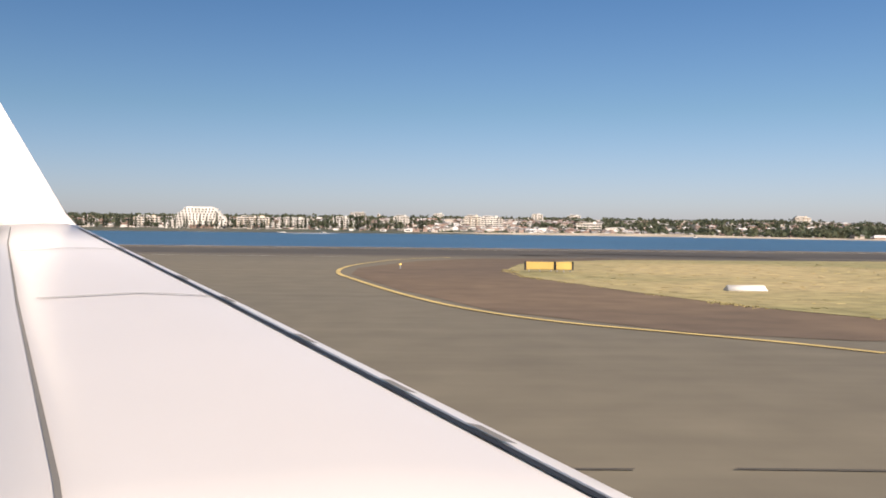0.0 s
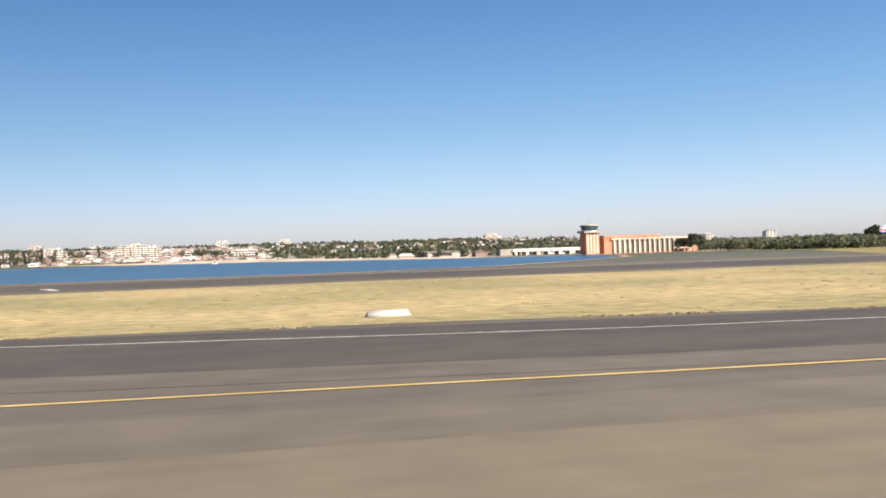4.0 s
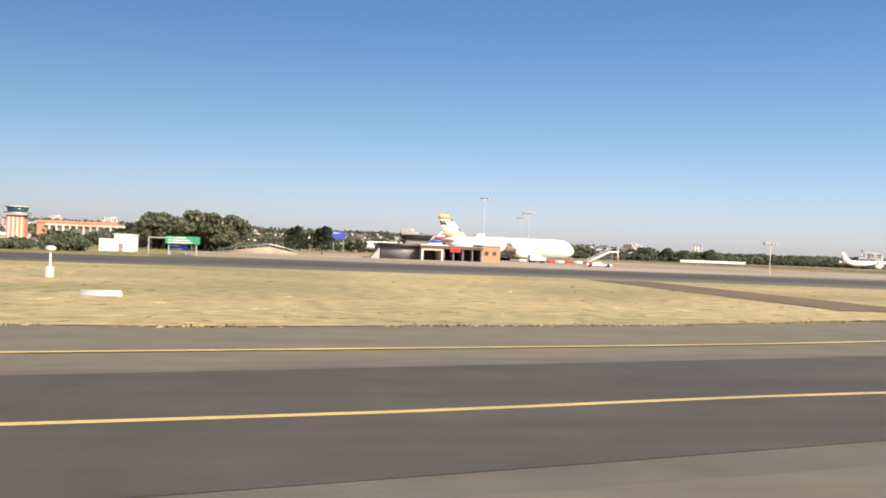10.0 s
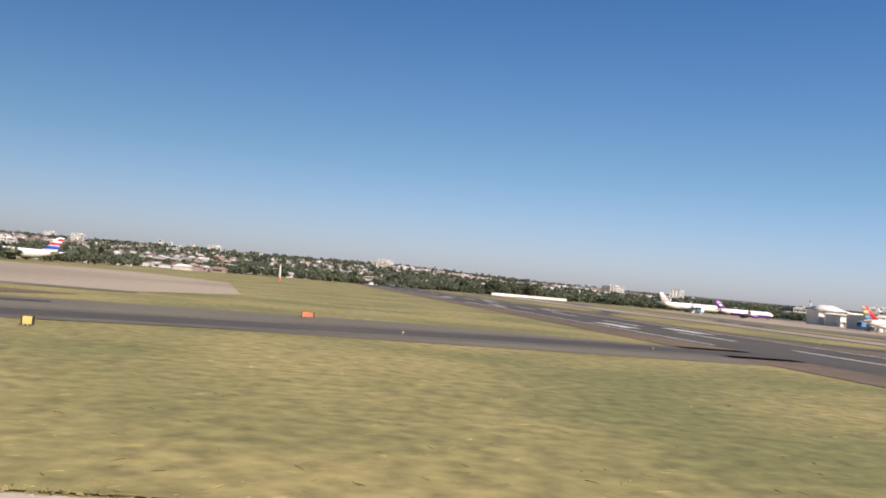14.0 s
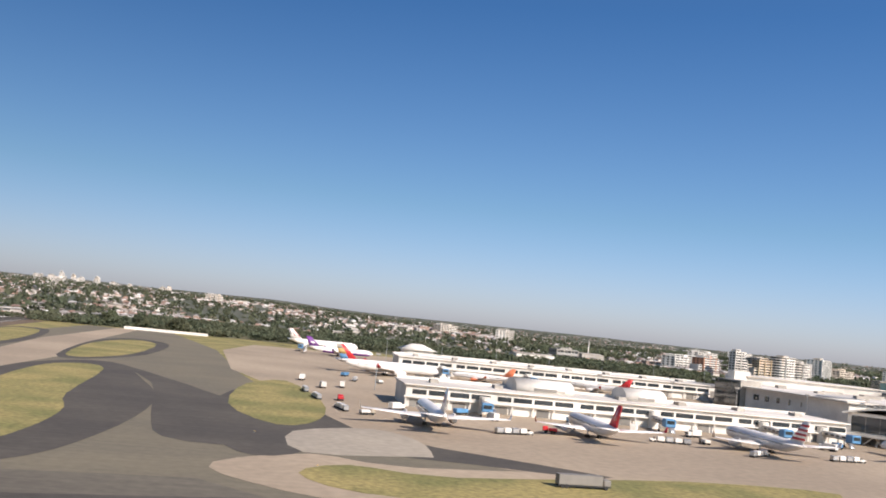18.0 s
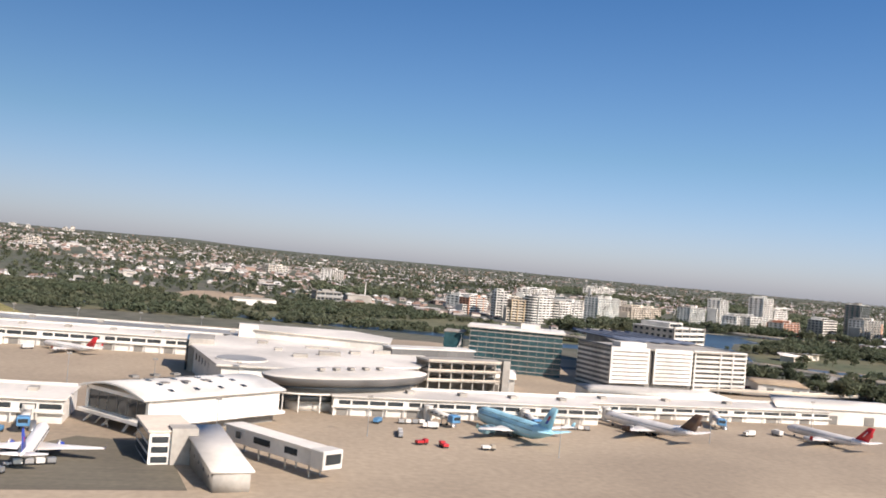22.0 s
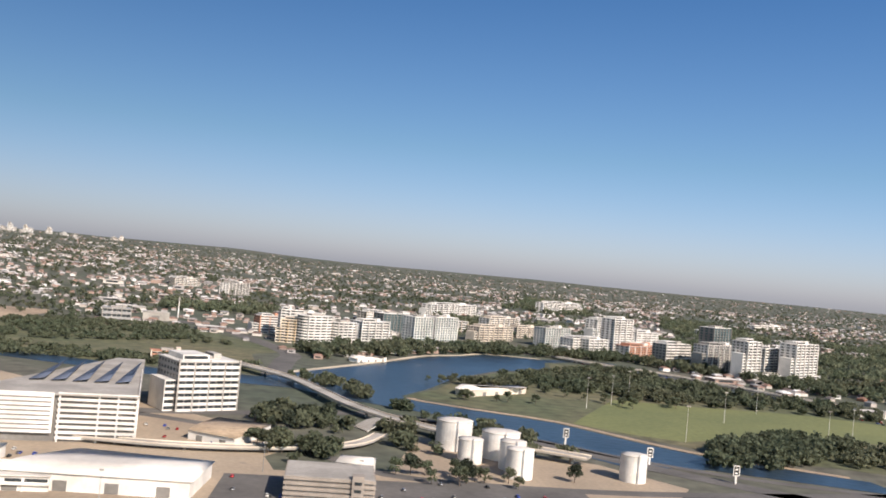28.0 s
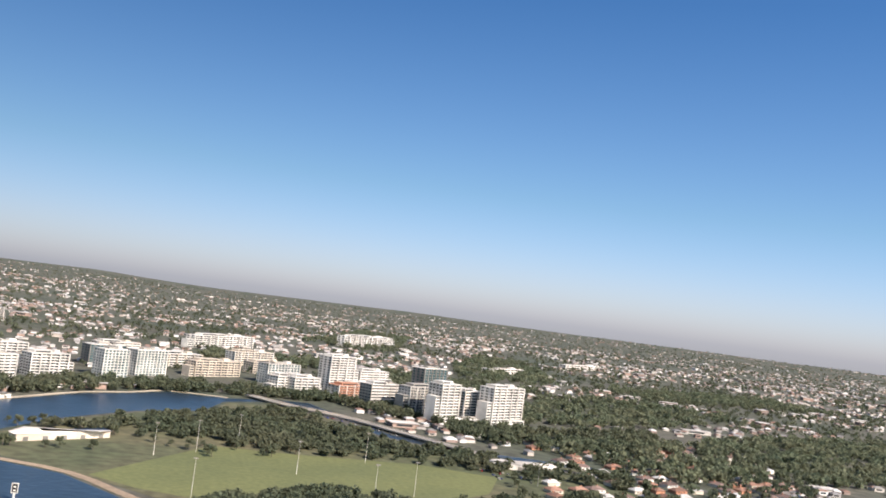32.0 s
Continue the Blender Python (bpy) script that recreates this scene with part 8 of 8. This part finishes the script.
viaduct("pale concrete road viaduct along the river", [(985, 500), (1008, 470), (1026, 441), (1040, 402), (1050, 374), (1066, 346), (1090, 320), (1125, 296)], 6, 3.0)
viaduct("concrete road bridge over the river with dark openings", [(1222, 690), (1250, 648), (1283, 614), (1307, 574), (1326, 540), (1345, 505)], 7, 1.8, "road_bridge")
viaduct("concrete access ramp beside the freight sheds", [(960, 288), (990, 284), (1020, 288), (1046, 300), (1058, 322)], 4, 1.6)
canopy = thing("arched_canopy", "pale arched rib canopy beside the road", "canopy", (1062, 336, 0), 25)
for k in range(7):
    part("rib", loft([[(-9 + 18 * i / 10 + dx, 1.5 * k, 3.0 * math.sin(math.pi * i / 10) + dz) for dx, dz in ((-0.2, 0), (0.2, 0), (0.2, 0.3), (-0.2, 0.3))] for i in range(11)]), M_WHITE, canopy)
part("vault", loft([[(-9 + 18 * i / 10, y, 3.0 * math.sin(math.pi * i / 10) + 0.31) for i in range(11)] for y in (0, 10)], closed=False, caps=False), M_GREYC, canopy)

# ---- pieces: kerb blocks along the runway edge, grass tufts ----
def kerb_strips():
    rng = random.Random(8)
    meshes = []
    for k in range(4):
        bm = boxm(0, 0, -0.02, 0.262 - 0.008 * k, 0.44 - 0.02 * k, 0.025 + 0.006 * k, bevel=0.012)
        meshes.append(mesh_from(bm, "kerb_block", M_KERB))
    strip = tagged(new("kerb_strip"), "pale worn concrete block strip along the runway edge", "kerb", kind="structure")
    verts, faces = [], []
    made = 0
    for x0, x1 in ((277, 309.5), (219.5, 230.5), (423.6, 520), (34, 107)):
        band("kerb_bed", [(x0, 16.22), (x1, 16.22)], 0.84, 0.0165, M_KERB, "pale worn concrete bed under the block strip", "kerb")
        x = x0
        while x < x1:
            for row in range(2):
                y = 15.78 + 0.49 * row + rng.uniform(-0.02, 0.02)
                if row == 0 and made < 300:
                    ob = new("kerb_block", meshes[rng.randrange(4)])
                    ob.matrix_basis = pose(x, y, 0, rng.uniform(-0.6, 0.6), rng.uniform(-0.6, 0.6), rng.uniform(-1.5, 1.5))
                    ob.parent = strip
                    made += 1
                elif rng.random() < (0.97 if row == 0 else 0.8):
                    i, w, h = len(verts), 0.22 + 0.05 * rng.random(), 0.01 + 0.03 * rng.random()
                    verts += [(x + a * w, y + b * 0.36, c) for c in (-0.02, h) for a, b in ((0, 0), (1, 0), (1, 1), (0, 1))]
                    faces += [tuple(i + j for j in q) for q in ((4, 5, 6, 7), (0, 1, 5, 4), (1, 2, 6, 5), (2, 3, 7, 6), (3, 0, 4, 7))]
            x += 0.27
    me = bpy.data.meshes.new("kerb_rubble")
    me.from_pydata(verts, [], faces)
    me.materials.append(M_KERB)
    rest = tagged(new("kerb_rubble", me), "pale broken concrete blocks in the second row", kind="stuff")
    rest.parent = strip


def grass_tufts():
    """Loose blades standing on the grass islands beside the runway, densest near it."""
    rng = np.random.default_rng(3)
    for island, count, material, name in ((ISLAND_1, 7000, M_GRASS, "dry yellow grass tufts"), (ISLAND_2, 11000, M_GRASS, "dry yellow grass tufts"), (ISLAND_3, 11000, M_GRASS, "dry yellow grass tufts"), (ISLAND_4, 6000, M_GREEN, "green grass tufts")):
        p = np.array(island)
        lo, hi = p.min(0), p.max(0)
        x, y = lo[0] + (hi[0] - lo[0]) * rng.random(count), lo[1] + (hi[1] - lo[1]) * rng.random(count) ** 1.9
        ok = inside(x, y, island)
        x, y = x[ok], y[ok]
        n = len(x)
        clump = 0.6 + 0.8 * np.sin(x * 0.9 + 2 * np.sin(y * 0.7)) ** 2
        h, s, a = rng.uniform(0.008, 0.022, n) * clump, rng.uniform(0.08, 0.3, n), rng.uniform(0, 3.1, n)
        dx, dy, bend = np.cos(a) * s, np.sin(a) * s, rng.uniform(-0.06, 0.1, n)
        z = np.full(n, 0.008)
        v = np.stack([x - dx, y - dy, z, x + dx, y + dy, z, x + dx * 0.6 + bend, y + dy * 0.6, z + h, x - dx * 0.5 + bend, y - dy * 0.5, z + h * 0.85], 1).reshape(-1, 3)
        me = bpy.data.meshes.new("grass_tufts")
        me.from_pydata(v.tolist(), [], [tuple(range(4 * i, 4 * i + 4)) for i in range(n)])
        me.materials.append(material)
        tagged(new("grass_tufts", me), name + " on the island beside the runway", "grass", kind="stuff")


def edge_weeds():
    """A ragged dark fringe of weeds where the grass meets the pavement."""
    rng = np.random.default_rng(17)
    v, f = [], []
    for island in (ISLAND_1, ISLAND_2, ISLAND_3, ISLAND_4):
        for (x0, y0), (x1, y1) in zip(island, island[1:] + island[:1]):
            if min(y0, y1) > 38:
                continue
            length = math.hypot(x1 - x0, y1 - y0)
            for _ in range(int(length * 26)):
                u = rng.random()
                x, y = x0 + (x1 - x0) * u, y0 + (y1 - y0) * u
                clump = max(0.0, noise.noise(Vector((x * 0.45, y * 0.45, 1.7))) + 0.25)
                if clump < 0.12:
                    continue
                x, y = x + rng.normal() * 0.15, y + rng.normal() * 0.15
                h, w, a = (0.006 + 0.05 * clump) * rng.uniform(0.4, 1.2), rng.uniform(0.02, 0.09), rng.uniform(0, 3.1)
                dx, dy, i = math.cos(a) * w, math.sin(a) * w, len(v)
                v += [(x - dx, y - dy, 0.0), (x + dx, y + dy, 0.0), (x + dx * 0.7, y + dy * 0.7, 0.006 + h), (x - dx * 0.4, y - dy * 0.4, 0.006 + h * 0.8)]
                f.append((i, i + 1, i + 2, i + 3))
    me = bpy.data.meshes.new("edge_weeds")
    me.from_pydata(v, [], f)
    me.materials.append(M_WEED)
    tagged(new("edge_weeds", me), "ragged dark weeds along the edge of the grass", "weeds", kind="stuff")


grass_tufts()
edge_weeds()
kerb_strips()
